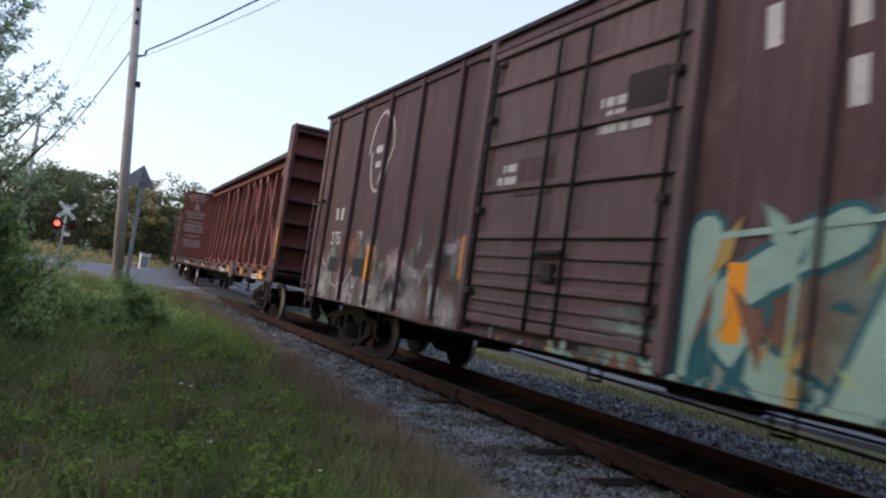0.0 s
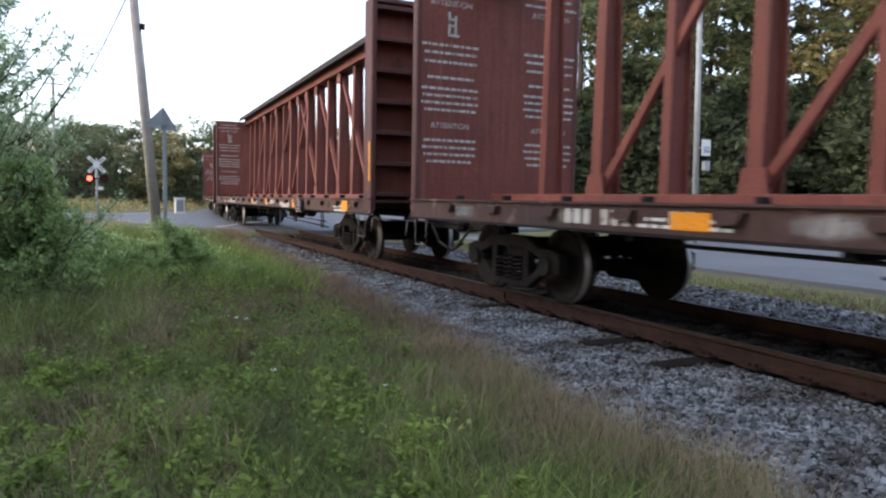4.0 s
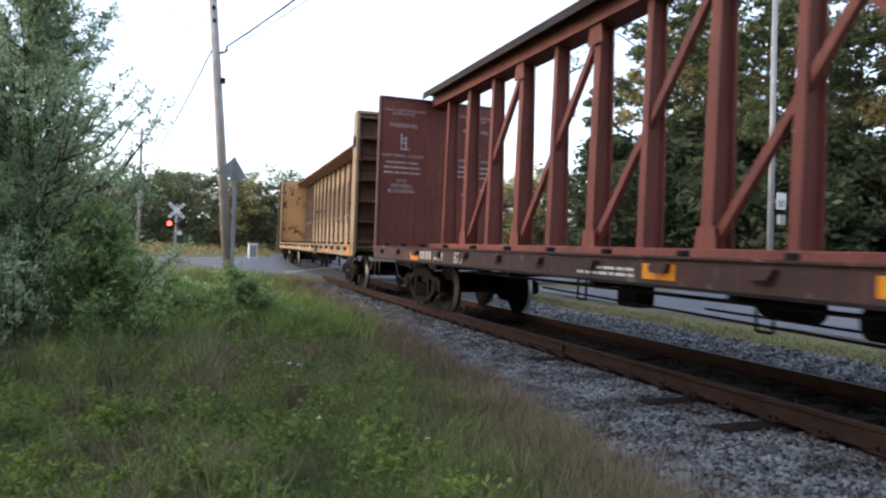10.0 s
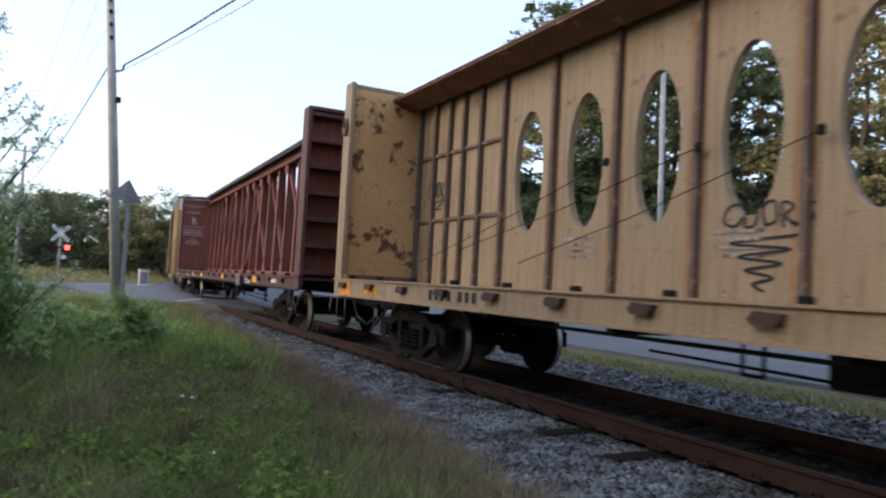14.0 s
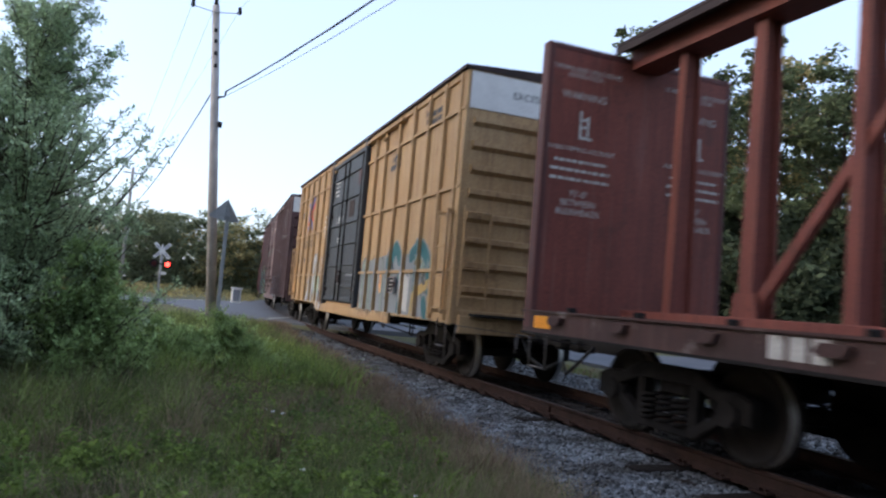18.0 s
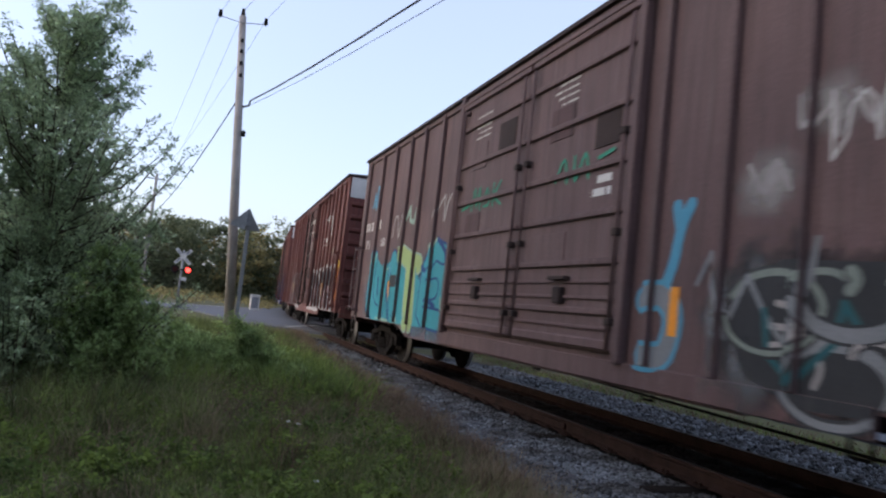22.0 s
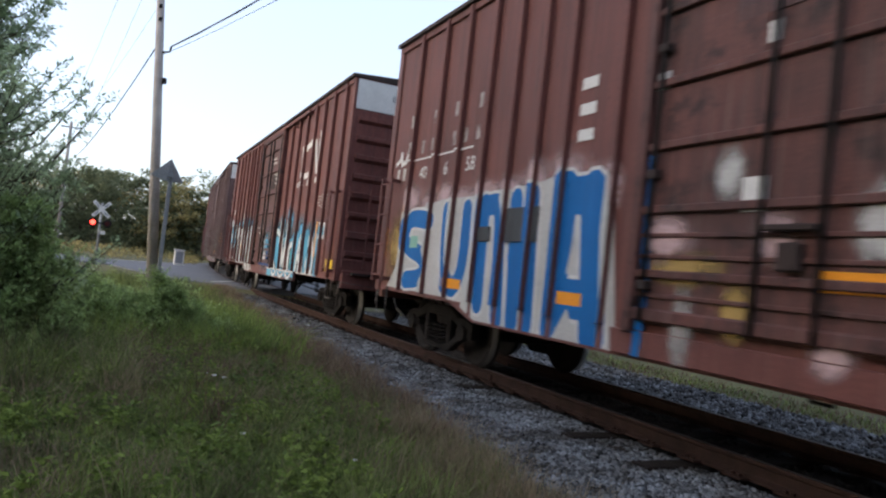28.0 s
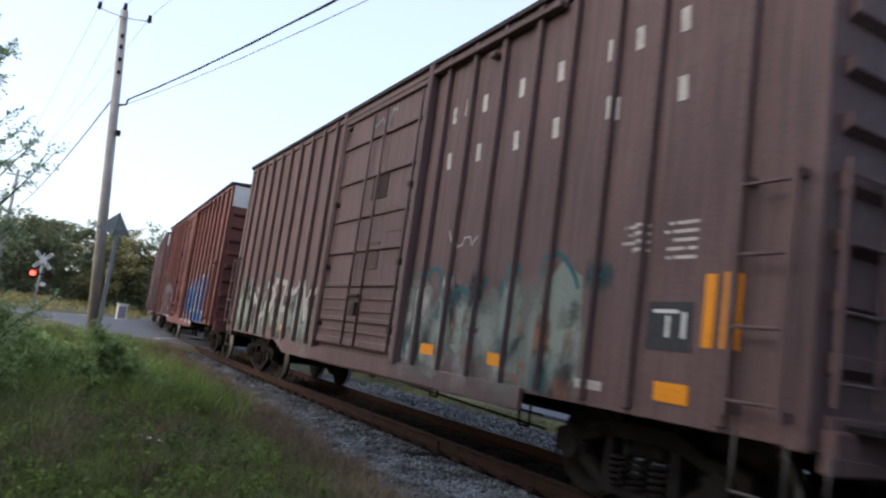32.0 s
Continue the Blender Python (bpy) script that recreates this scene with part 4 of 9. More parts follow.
def build_plants():
    sprig_plant("tree", (-1.62, 9.5), [(0.15, 1.1), (0.9, 1.45), (1.8, 1.35), (2.6, 1.25), (3.3, 1.15), (3.9, 1.0), (4.4, 0.75), (4.75, 0.3)], "young bushy tree with small grey-green leaves in tall grass", LEAF["leaf_grey"], 4, 520, 17, 11, 0.027,
                extra=[(1.5, -0.2, 3.0), (1.38, 0.1, 2.85), (1.2, -0.3, 2.95), (1.25, 0.1, 2.6), (1.0, -0.4, 3.3), (-1.4, -0.3, 3.2), (-1.5, 0, 2.7), (1.3, -0.5, 2.2), (1.05, 0.2, 2.4)])
    for x, y, seed, prof, n, mt, text in ((-3.2, 9.6, 5, [(0.1, 1.0), (0.9, 1.2), (1.9, 0.9), (2.8, 0.5), (3.4, 0.1)], 330, "leaf_grey", "dense grey-green shrub beside the young tree"),
                                          (-0.75, 9.0, 6, [(0.1, 0.5), (0.6, 0.65), (1.2, 0.5), (1.75, 0.1)], 200, "leaf", "dense dark green shrub under the young tree"),
                                          (-2.0, 8.6, 17, [(0.1, 0.8), (0.6, 0.9), (1.1, 0.6), (1.5, 0.1)], 220, "leaf_grey", "low grey-green brush at the young tree's foot"),
                                          (-4.2, 8.0, 7, [(0.1, 1.1), (0.8, 1.3), (1.6, 0.8), (2.1, 0.2)], 280, "leaf", "dark brambly shrub at the edge of the grass"),
                                          (1.0, 11.8, 8, [(0.05, 0.85), (0.3, 0.95), (0.55, 0.7), (0.9, 0.15)], 260, "leaf", "low leafy shrub round the sign post"),
                                          (-0.1, 11.6, 9, [(0.05, 1.0), (0.3, 1.1), (0.55, 0.8), (0.85, 0.15)], 260, "leaf", "low leafy shrub in the grass"),
                                          (-0.9, 14.5, 10, [(0.05, 1.2), (0.5, 1.3), (0.9, 0.8), (1.2, 0.2)], 240, "leaf_grey", "low scrub beyond the young tree")):
        sprig_plant("shrub", (x, y), prof, text, LEAF[mt], seed, n, 14, 10, 0.028, "shrub")
    # leafy weeds in the grass
    rnd = random.Random(77)
    cs, rd = [], []
    for k in range(2600):
        y = rnd.uniform(2.4, 15)
        x = rnd.uniform(-4.5, 2.6 if y > 5 else 1.6)
        if x > TRACK_X + float(ballast_edge(y)) - 0.6 or rnd.random() < 0.3 + 0.45 * math.sin(x * 2 + y) * math.sin(y * 1.3):
            continue
        cs.append((x, y, float(land(x, y)) + rnd.uniform(0.03, 0.2)))
        rd.append(rnd.uniform(0.05, 0.17))
    v, f = leaf_cloud(np.array(cs), np.array(rd), 44, 0.024, 78, 0.8)
    tagged(shared("weeds", mesh_np("weeds", v, f), LEAF["weed"]), "leafy bright green weeds among the grass", "weeds", kind="stuff")
    cs = np.array([(1.03, 6.57, 0.16), (0.97, 6.62, 0.17), (1.1, 6.52, 0.15), (0.93, 4.6, 0.13), (1.5, 4.1, 0.1)])
    v, f = leaf_cloud(cs, np.full(len(cs), 0.022), 9, 0.009, 79, 0.3)
    tagged(shared("flowers", mesh_np("flowers", v, f), LEAF["petal"]), "small white wild flowers in the grass", "flowers", kind="stuff")
    # unseen leaf ring added behind and left of the camera to block low sky light
    rs = np.random.RandomState(35)
    n = 900
    a = rs.uniform(radians(100), radians(318), n)
    r = rs.uniform(15, 22, n)
    cs = np.stack([r * np.sin(a), r * np.cos(a), rs.uniform(0.3, 1, n) * np.interp(np.degrees(a), [100, 225, 255, 320], [4.5, 4.5, 10.5, 10.5])], -1)
    cs = cs[(np.abs(cs[:, 0] - TRACK_X) > 5.5)]
    v, f = leaf_cloud(cs, np.full(len(cs), 2.0), 46, 0.4, 36, 0.9)
    tagged(shared("near_woods", mesh_np("near_woods", v, f), LEAF["leaf_far"]), "added unseen leaf ring that blocks low sky light", "woods", kind="stuff")
    # far woods
    rnd = random.Random(9)
    for k in range(15):
        a = radians(-24 + 34 * k / 14 + rnd.uniform(-1, 1))
        r = rnd.uniform(105, 135)
        tree("tree", (r * math.sin(a), r * math.cos(a)), rnd.uniform(8.0, 11.5), rnd.uniform(5, 7), LEAF["leaf_far"] if k % 4 else LEAF["leaf_gold"], "broad green tree in the woods beyond the crossing", 100 + k, leaf=0.27, limbs=16, clumps=90, per=60, low=0.1, crown_r=1.6)
    for k in range(11):
        a = radians(13 + 21 * k / 10 + rnd.uniform(-1, 1))
        r = rnd.uniform(88, 105)
        tree("tree", (r * math.sin(a), r * math.cos(a)), rnd.uniform(8.0, 11.5), rnd.uniform(3.6, 5.0), LEAF["leaf_gold"] if k % 2 else LEAF["leaf_far"], "tall tree beyond the street, yellowing leaves with warm sunlight in their colour", 130 + k, leaf=0.25, limbs=18, clumps=95, per=55, low=0.15, crown_r=1.4)
    for k in range(13):
        a = radians(36.0 + 28 * k / 12 + rnd.uniform(-.8, .8))
        r = 46 + 6 * (k % 3) + rnd.uniform(-2, 2)
        tree("tree", (r * math.sin(a), r * math.cos(a)), rnd.uniform(17, 21), rnd.uniform(4.0, 5.2), LEAF["leaf_gold"] if k % 3 == 1 or k > 8 else LEAF["leaf_tall"], "tall leafy tree at the edge of the yard", 160 + k, leaf=0.21, limbs=26, clumps=150, per=52, low=0.12, crown_r=0.9)
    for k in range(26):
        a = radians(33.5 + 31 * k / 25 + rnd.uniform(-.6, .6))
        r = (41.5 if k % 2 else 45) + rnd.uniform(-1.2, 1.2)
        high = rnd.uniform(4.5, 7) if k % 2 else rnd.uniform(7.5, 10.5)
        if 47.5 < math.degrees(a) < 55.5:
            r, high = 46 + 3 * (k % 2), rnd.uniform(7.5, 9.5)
        tree("shrub", (r * math.sin(a), r * math.cos(a)), high, rnd.uniform(2.2, 3), LEAF["leaf_shade"], "dense undergrowth at the edge of the yard, tree shade in its colour", 190 + k, leaf=0.22, limbs=16, clumps=120, per=44, low=0.03, category="shrub", crown_r=1.0)
    v, f = [], []
    rs = np.random.RandomState(31)
    a = rs.uniform(-0.5, 0.75, 620)
    r = rs.uniform(100, 150, 620)
    cs = np.stack([r * np.sin(a), r * np.cos(a), rs.uniform(0.5, 1, 620) * rs.uniform(0.5, 7.0, 620)], -1)
    v, f = leaf_cloud(cs, np.full(620, 2.8), 130, 0.32, 32, 0.8)
    tagged(shared("far_woods", mesh_np("far_woods", v, f), LEAF["leaf_far"]), "dark undergrowth of the far woods", "woods", kind="stuff")
    a = rs.uniform(-0.2, 0.4, 120)
    r = rs.uniform(58, 85, 120)
    cs = np.stack([r * np.sin(a), r * np.cos(a), rs.uniform(0.0, 0.5, 120)], -1)
    v, f = leaf_cloud(cs, np.full(120, 1.2), 60, 0.12, 33, 0.45)
    tagged(shared("far_scrub", mesh_np("far_scrub", v, f), LEAF["leaf_gold"]), "low olive scrub beyond the crossing", "scrub", kind="stuff")


# ---- the train ----
CARS = []      # (car, distance of its middle up the line at the start, half the distance between its trucks, wheelsets)
CACHE = {}


def cached(key, make):
    if key not in CACHE:
        bm = make()
        me = bpy.data.meshes.new(key)
        bm.to_mesh(me)
        bm.free()
        CACHE[key] = me
    return CACHE[key]


def clip_poly(poly, a, b):
    """The part of an outline (y, z) with y from a to b."""
    for lim, sign in ((a, 1), (b, -1)):
        out = []
        for k in range(len(poly)):
            p, q = poly[k - 1], poly[k]
            pin, qin = sign * (p[0] - lim) >= 0, sign * (q[0] - lim) >= 0
            if pin != qin:
                t = (lim - p[0]) / (q[0] - p[0])
                out.append((lim, p[1] + t * (q[1] - p[1])))
            if qin:
                out.append(q)
        poly = out
        if len(poly) < 3:
            return []
    return poly


def painted(car, name, shapes, surf, label):
    """Paint on a car's side: (material key, outline, layer, thinness) shapes that follow panels and posts. One mesh."""
    sprayed = name == "graffiti"
    bm = bmesh.new()
    fade = bm.verts.layers.float.new("fade")
    keys = []
    for n, shape in enumerate(shapes):
        key, poly, layer = shape[:3]
        thin = shape[3] if len(shape) > 3 else None
        if key not in keys:
            keys.append(key)
        for a, b, x, *low in surf:
            q = clip_poly(poly, a, b)
            if low and len(q) > 2:
                q = [(y, z) for z, y in clip_poly([(z, y) for y, z in q], low[0], low[1] if len(low) > 1 else 9.0)]
            if len(q) < 3:
                continue
            d = -(x + 0.0035 + 0.0012 * layer + 0.000006 * (n % 55))
            vs = [bm.verts.new((d, y, z)) for y, z in q]
            for v in vs:
                v[fade] = thin(v.co.y, v.co.z) if thin else 1.0
            f = bm.faces.new(vs[::-1])
            f.material_index = keys.index(key)
    bm.normal_update()
    for f in bm.faces:
        if f.normal.x > 0:
            f.normal_flip()
    bmesh.ops.triangulate(bm, faces=[f for f in bm.faces if len(f.verts) > 4])
    source = SPRAY if sprayed else M
    ob = part(name, bm, source[keys[0]], car, label)
    if name in ("lettering", "graffiti", "emblem"):
        tagged(ob, kind="stuff")
    for k in keys[1:]:
        ob.data.materials.append(source[k])
    return ob


def rect(y, z, w, h, slant=0.0):
    return [(y, z), (y + w, z), (y + w + slant, z + h), (y + slant, z + h)]


def blob(y, z, w, h, rnd, n=12, wob=0.16):
    """A rounded, uneven outline."""
    out = []
    for k in range(n):
        a = 2 * math.pi * k / n
        c, s = math.cos(a), math.sin(a)
        c, s = math.copysign(abs(c) ** 0.6, c), math.copysign(abs(s) ** 0.6, s)
        r = 1 + rnd.uniform(-wob, wob)
        out.append((y + w / 2 * c * r, z + h / 2 * s * r))
    return out


def stroke(points, width, joints=False):
    """Quads along a line of points, with round joints if wanted."""
    out = []
    if joints:
        for a, b in points:
            out.append([(a + width * 0.5 * math.cos(math.pi * k / 5), b + width * 0.5 * math.sin(math.pi * k / 5)) for k in range(10)])
    n = len(points) - 1
    for k in range(n):
        (a, b), (c, d) = points[k], points[k + 1]
        ln = math.hypot(c - a, d - b) or 1
        ny, nz = -(d - b) / ln * width / 2, (c - a) / ln * width / 2
        ey, ez = (0, 0) if joints else ((c - a) / ln * width * 0.35, (d - b) / ln * width * 0.35)
        out.append([(a + ny - ey, b + nz - ez), (c + ny + ey, d + nz + ez), (c - ny + ey, d - nz + ez), (a - ny - ey, b - nz - ez)])
    return out


GLYPHS = {
    "S": [[(1, .88), (.6, 1), (.12, .85), (.15, .6), (.75, .45), (.92, .2), (.5, 0), (0, .08)]],
    "N": [[(0, 0), (.08, 1)], [(.08, 1), (.85, .02)], [(.85, .02), (.95, 1)]],
    "E": [[(.95, 1), (.1, .95), (.1, .05), (.95, 0)], [(.1, .52), (.75, .55)]],
    "K": [[(.1, 0), (.1, 1)], [(.95, 1), (.2, .5), (1, 0)]],
    "O": [[(.5, 1), (.08, .8), (.05, .25), (.5, 0), (.95, .25), (.92, .8), (.5, 1)]],
    "A": [[(0, 0), (.45, 1), (.6, 1), (1, 0)], [(.2, .36), (.82, .36)]],
    "R": [[(.1, 0), (.08, 1), (.75, .95), (.85, .7), (.2, .5), (.98, 0)]],
    "B": [[(.1, 0), (.08, 1), (.75, .95), (.85, .72), (.2, .52), (.9, .4), (.9, .1), (.1, 0)]],
    "C": [[(1, .82), (.7, 1), (.15, .85), (.02, .4), (.3, .02), (.95, .08)]],
    "M": [[(.25, 1.12), (.02, .02)], [(.25, 1.1), (.45, .05)], [(.85, 1.16), (.5, .05)], [(.85, 1.16), (.97, .02)]],
    "U": [[(0, 1), (.08, .2), (.5, 0), (.92, .2), (1, 1)]],
    "Z": [[(0, 1), (1, .95), (.1, .08), (1, 0)]],
    "T": [[(0, 1), (1, .96)], [(.5, 1), (.48, 0)]],
    "H": [[(.05, 0), (.1, 1)], [(.95, 0), (.9, 1)], [(.1, .5), (.9, .52)]],
    "V": [[(0, 1), (.5, 0), (1, 1)]],
    "X": [[(0, 0), (1, 1)], [(0, 1), (1, 0)]],
}


def smooth_line(pts, n=4):
    """A rounder line through the points."""
    if len(pts) < 3:
        return pts
    out = []
    q = [pts[0]] + list(pts) + [pts[-1]]
    for i in range(1, len(q) - 2):
        for k in range(n):
            t = k / n
            out.append(tuple(0.5 * (2 * q[i][j] + (q[i + 1][j] - q[i - 1][j]) * t + (2 * q[i - 1][j] - 5 * q[i][j] + 4 * q[i + 1][j] - q[i + 2][j]) * t * t + (3 * q[i][j] - q[i - 1][j] - 3 * q[i + 1][j] + q[i + 2][j]) * t ** 3) for j in (0, 1)))
    return out + [pts[-1]]


def haze(y, z, w, h, key, layer=0, dense=1.0, cell=0.16):
    """A soft sprayed patch round (y, z) that thins out towards its edge."""
    thin = lambda a, b: dense * (1.0 - 0.95 * min(1.25, math.hypot((a - y) / (w / 2), (b - z) / (h / 2))))
    out = []
    ny, nz = max(3, int(w / cell)), max(3, int(h / cell))
    for i in range(ny):
        for k in range(nz):
            a, b = y - w / 2 + w * i / ny, z - h / 2 + h * k / nz
            if math.hypot((a + w / ny / 2 - y) / (w / 2), (b + h / nz / 2 - z) / (h / 2)) < 1.15:
                out.append((key, rect(a, b, w / ny, h / nz), layer, thin))
    return out


def wild(y0, y1, z0, z1, glyphs, fill, edge, seed, thick=0.3, rim=0.06, accent=None, slant=0.06, layer=1, shade=None, rise=0.0, curved=True, loose=0.07, lap=1.18):
    """Sprayed letter-like forms, read with the car's front on the right: fat strokes with a rim, maybe a drop shade. y1 is the rear end."""
    rnd = random.Random(seed)
    w = (y1 - y0) / len(glyphs)
    out = []
    for i, g in enumerate(glyphs):
        left = y1 - w * i
        h = (z1 - z0) * rnd.uniform(0.92, 1.06) + rise * i
        lean = rnd.uniform(-slant, slant) * h
        th = thick * w * rnd.uniform(0.9, 1.1)
        lines = []
        for line in GLYPHS[g]:
            q = [(left - (0.06 + 0.88 * a - 0.5) * w * lap - 0.5 * w - lean * b + rnd.uniform(-loose, loose) * w, z0 + th * 0.35 + b * (h - th * 0.7) + rnd.uniform(-loose, loose) * 0.7 * h) for a, b in line]
            lines.append(smooth_line(q) if curved else q)
        key = accent if accent and rnd.random() < 0.35 else fill
        for line in lines:
            if shade:
                out += [(shade, q, layer) for q in stroke([(a - 0.07, b - 0.05) for a, b in line], th + rim, True)]
            out += [(edge, q, layer + 1 + 1.4 * i) for q in stroke(line, th + 2 * rim, True)]
        for line in lines:
            out += [(key, q, layer + 1.8 + 1.4 * i) for q in stroke(line, th, True)]
    return out


def shards(y0, y1, z0, z1, keys, n, seed, layer=6, size=(0.12, 0.5), edge=None):
    """Slivers of paint laid over one another, as in a tangled piece of graffiti."""
    rnd = random.Random(seed)
    out = []
    for k in range(n):
        y, z = rnd.uniform(y0, y1), rnd.uniform(z0, z1)
        s, a = rnd.uniform(*size), rnd.uniform(0, math.pi)
        pts = []
        for j in range(rnd.choice((3, 4, 5))):
            b = a + 2 * math.pi * j / 4 + rnd.uniform(-.35, .35)
            r = s * (1.0 if j % 2 == 0 else 0.35) * rnd.uniform(0.6, 1.0)
            pts.append((y + r * 0.8 * math.cos(b), min(max(z + r * math.sin(b), z0 - 0.1), z1 + 0.1)))
        if edge and k % 2 == 0:
            cy, cz = sum(p[0] for p in pts) / len(pts), sum(p[1] for p in pts) / len(pts)
            out.append((edge, [(cy + (p - cy) * 1.25, cz + (q - cz) * 1.25) for p, q in pts], layer + 0.5 * (k % 7)))
        out.append((rnd.choice(keys), pts, layer + 0.3 + 0.5 * (k % 7)))
    return out


def drips(y0, y1, z, key, seed, n=6, layer=6):
    rnd = random.Random(seed)
    out = []
    for k in range(n):
        y, ln = rnd.uniform(y0, y1), rnd.uniform(0.15, 0.5)
        out.append((key, [(y - 0.012, z), (y + 0.012, z), (y + 0.006, z - ln), (y - 0.006, z - ln)], layer))
    return out


def scribble(y, z, w, h, key, seed, n=7, width=0.035, layer=5):
    """A thin sprayed squiggle."""
    rnd = random.Random(seed)
    pts = [(y + w * k / (n - 1) + rnd.uniform(-.08, .08) * w, z + h * (rnd.random() if k % 2 else rnd.random() * 0.4 + (0.6 if k % 4 == 0 else 0))) for k in range(n)]
    return [(key, q, layer) for q in stroke(pts, width)]


def text_bars(y, z, lines, key="white", h=0.05, gap=0.09, seed=0, layer=3):
    """Small lettering too small to read: lines of short bars. lines: widths."""
    rnd = random.Random(seed)
    out = []
    for k, w in enumerate(lines):
        a = 0.0
        while a < w:
            b = min(rnd.uniform(0.08, 0.3), w - a)
            out.append((key, rect(y + a, z - k * gap, b, h), layer))
            a += b + 0.035
    return out


def flat_text(words, size, material, parent, at, name="lettering", label=""):
    cu = bpy.data.curves.new(name, 'FONT')
    cu.body, cu.size, cu.align_x = words, size, 'CENTER'
    tmp = bpy.data.objects.new("tmp", cu)
    me = bpy.data.meshes.new_from_object(tmp)
    bpy.data.objects.remove(tmp)
    ob = shared(name, me, material, parent, label, at)
    return ob


def wheelset_mesh():
    bm = bmesh.new()
    tube(bm, (-1.0, 0, 0), (1.0, 0, 0), 0.08, sides=10)
    for s in (-1, 1):
        prof = [(0.045, 0.69), (0.455, 0.69), (0.485, 0.70), (0.485, 0.735), (0.457, 0.745), (0.455, 0.83), (0.39, 0.835), (0.36, 0.78), (0.16, 0.76), (0.14, 0.83), (0.045, 0.83)]
        n = 28
        rings = [[bm.verts.new((s * x, r * math.cos(2 * math.pi * k / n), r * math.sin(2 * math.pi * k / n))) for k in range(n)] for r, x in prof]
        for a, b in zip(rings, rings[1:]):
            for k in range(n):
                f = bm.faces.new((a[k], a[(k + 1) % n], b[(k + 1) % n], b[k]))
                f.smooth = True
    bmesh.ops.recalc_face_normals(bm, faces=bm.faces)
    for f in bm.faces:
        c = f.calc_center_median()
        if 0.445 < math.hypot(c.y, c.z) < 0.46:
            f.material_index = 1
    return bm


def side_frame_mesh():
    """A cast frame: arched top, hanging bottom, two columns, with open windows between."""
    bm = bmesh.new()
    pieces = [[(-1.15, .38), (-1.15, .60), (-.98, .66), (-.72, .66), (-.40, .80), (.40, .80), (.72, .66), (.98, .66), (1.15, .60), (1.15, .38), (1.0, .38), (1.0, .52), (.78, .52), (.40, .64), (-.40, .64), (-.78, .52), (-1.0, .52), (-1.0, .38)],
              [(-.80, .54), (-.80, .36), (-.44, .14), (.44, .14), (.80, .36), (.80, .54), (.70, .50), (.70, .42), (.40, .24), (-.40, .24), (-.70, .42), (-.70, .50)],
              [(-.46, .22), (-.34, .22), (-.34, .66), (-.46, .66)], [(.34, .22), (.46, .22), (.46, .66), (.34, .66)]]
    for i, out in enumerate(pieces):
        e = 0.07 - 0.004 * i
        one = extruded(out, -e, e)
        me = bpy.data.meshes.new("tmp")
        one.to_mesh(me)
        one.free()
        bm.from_mesh(me)
        bpy.data.meshes.remove(me)
    bmesh.ops.bevel(bm, geom=[e for e in bm.edges if abs(e.verts[0].co.x - e.verts[1].co.x) < 1e-4], offset=0.014, segments=1, affect='EDGES')
    return bm


def spring_mesh():
    """One coil of wire."""
    bm = bmesh.new()
    wire(bm, [(0.085 * math.cos(math.pi * k / 4), 0.085 * math.sin(math.pi * k / 4), 0.22 + 0.29 * k / 40) for k in range(41)], 0.02, 5)
    return bm


def truck(car, y, wheels):
    bolster = cached("bolster", lambda: boxed(-0.98, 0.98, -0.22, 0.22, 0.5, 0.76, 0.03))
    tk = shared("truck", bolster, M["truck"], car, "grimy cast steel truck", pose(0, y, 0))
    for s in (-1, 1):
        shared("side_frame", cached("side_frame", side_frame_mesh), M["truck"], tk, at=pose(s * 1.0, 0, 0))
        for e in (-0.24, 0.0, 0.24):
            shared("spring", cached("spring", spring_mesh), M["truck"], tk, at=pose(s * 1.03, e, 0))
        for e in (-0.89, 0.89):
            shared("bearing_cap", cached("bearing_cap", lambda: bar((-0.06, 0, 0), (0.1, 0, 0), 0.12, 0.10, 12)), M["truck"], tk, at=pose(s * 1.06, e, 0.46))
        shared("brake_beam", cached("brake_beam", lambda: boxed(-0.06, 0.06, -0.4, 0.4, 0.3, 0.4, 0.01)), M["truck"], tk, at=pose(s * 0.6, 0, 0))
    for e in (-0.89, 0.89):
        me = cached("wheelset", wheelset_mesh)
        ws = shared("wheelset", me, M["wheel"], tk, "worn steel wheels on an axle", pose(0, e, 0.455))
        if len(me.materials) < 2:
            me.materials.append(M["tread"])
        wheels.append((ws, e))


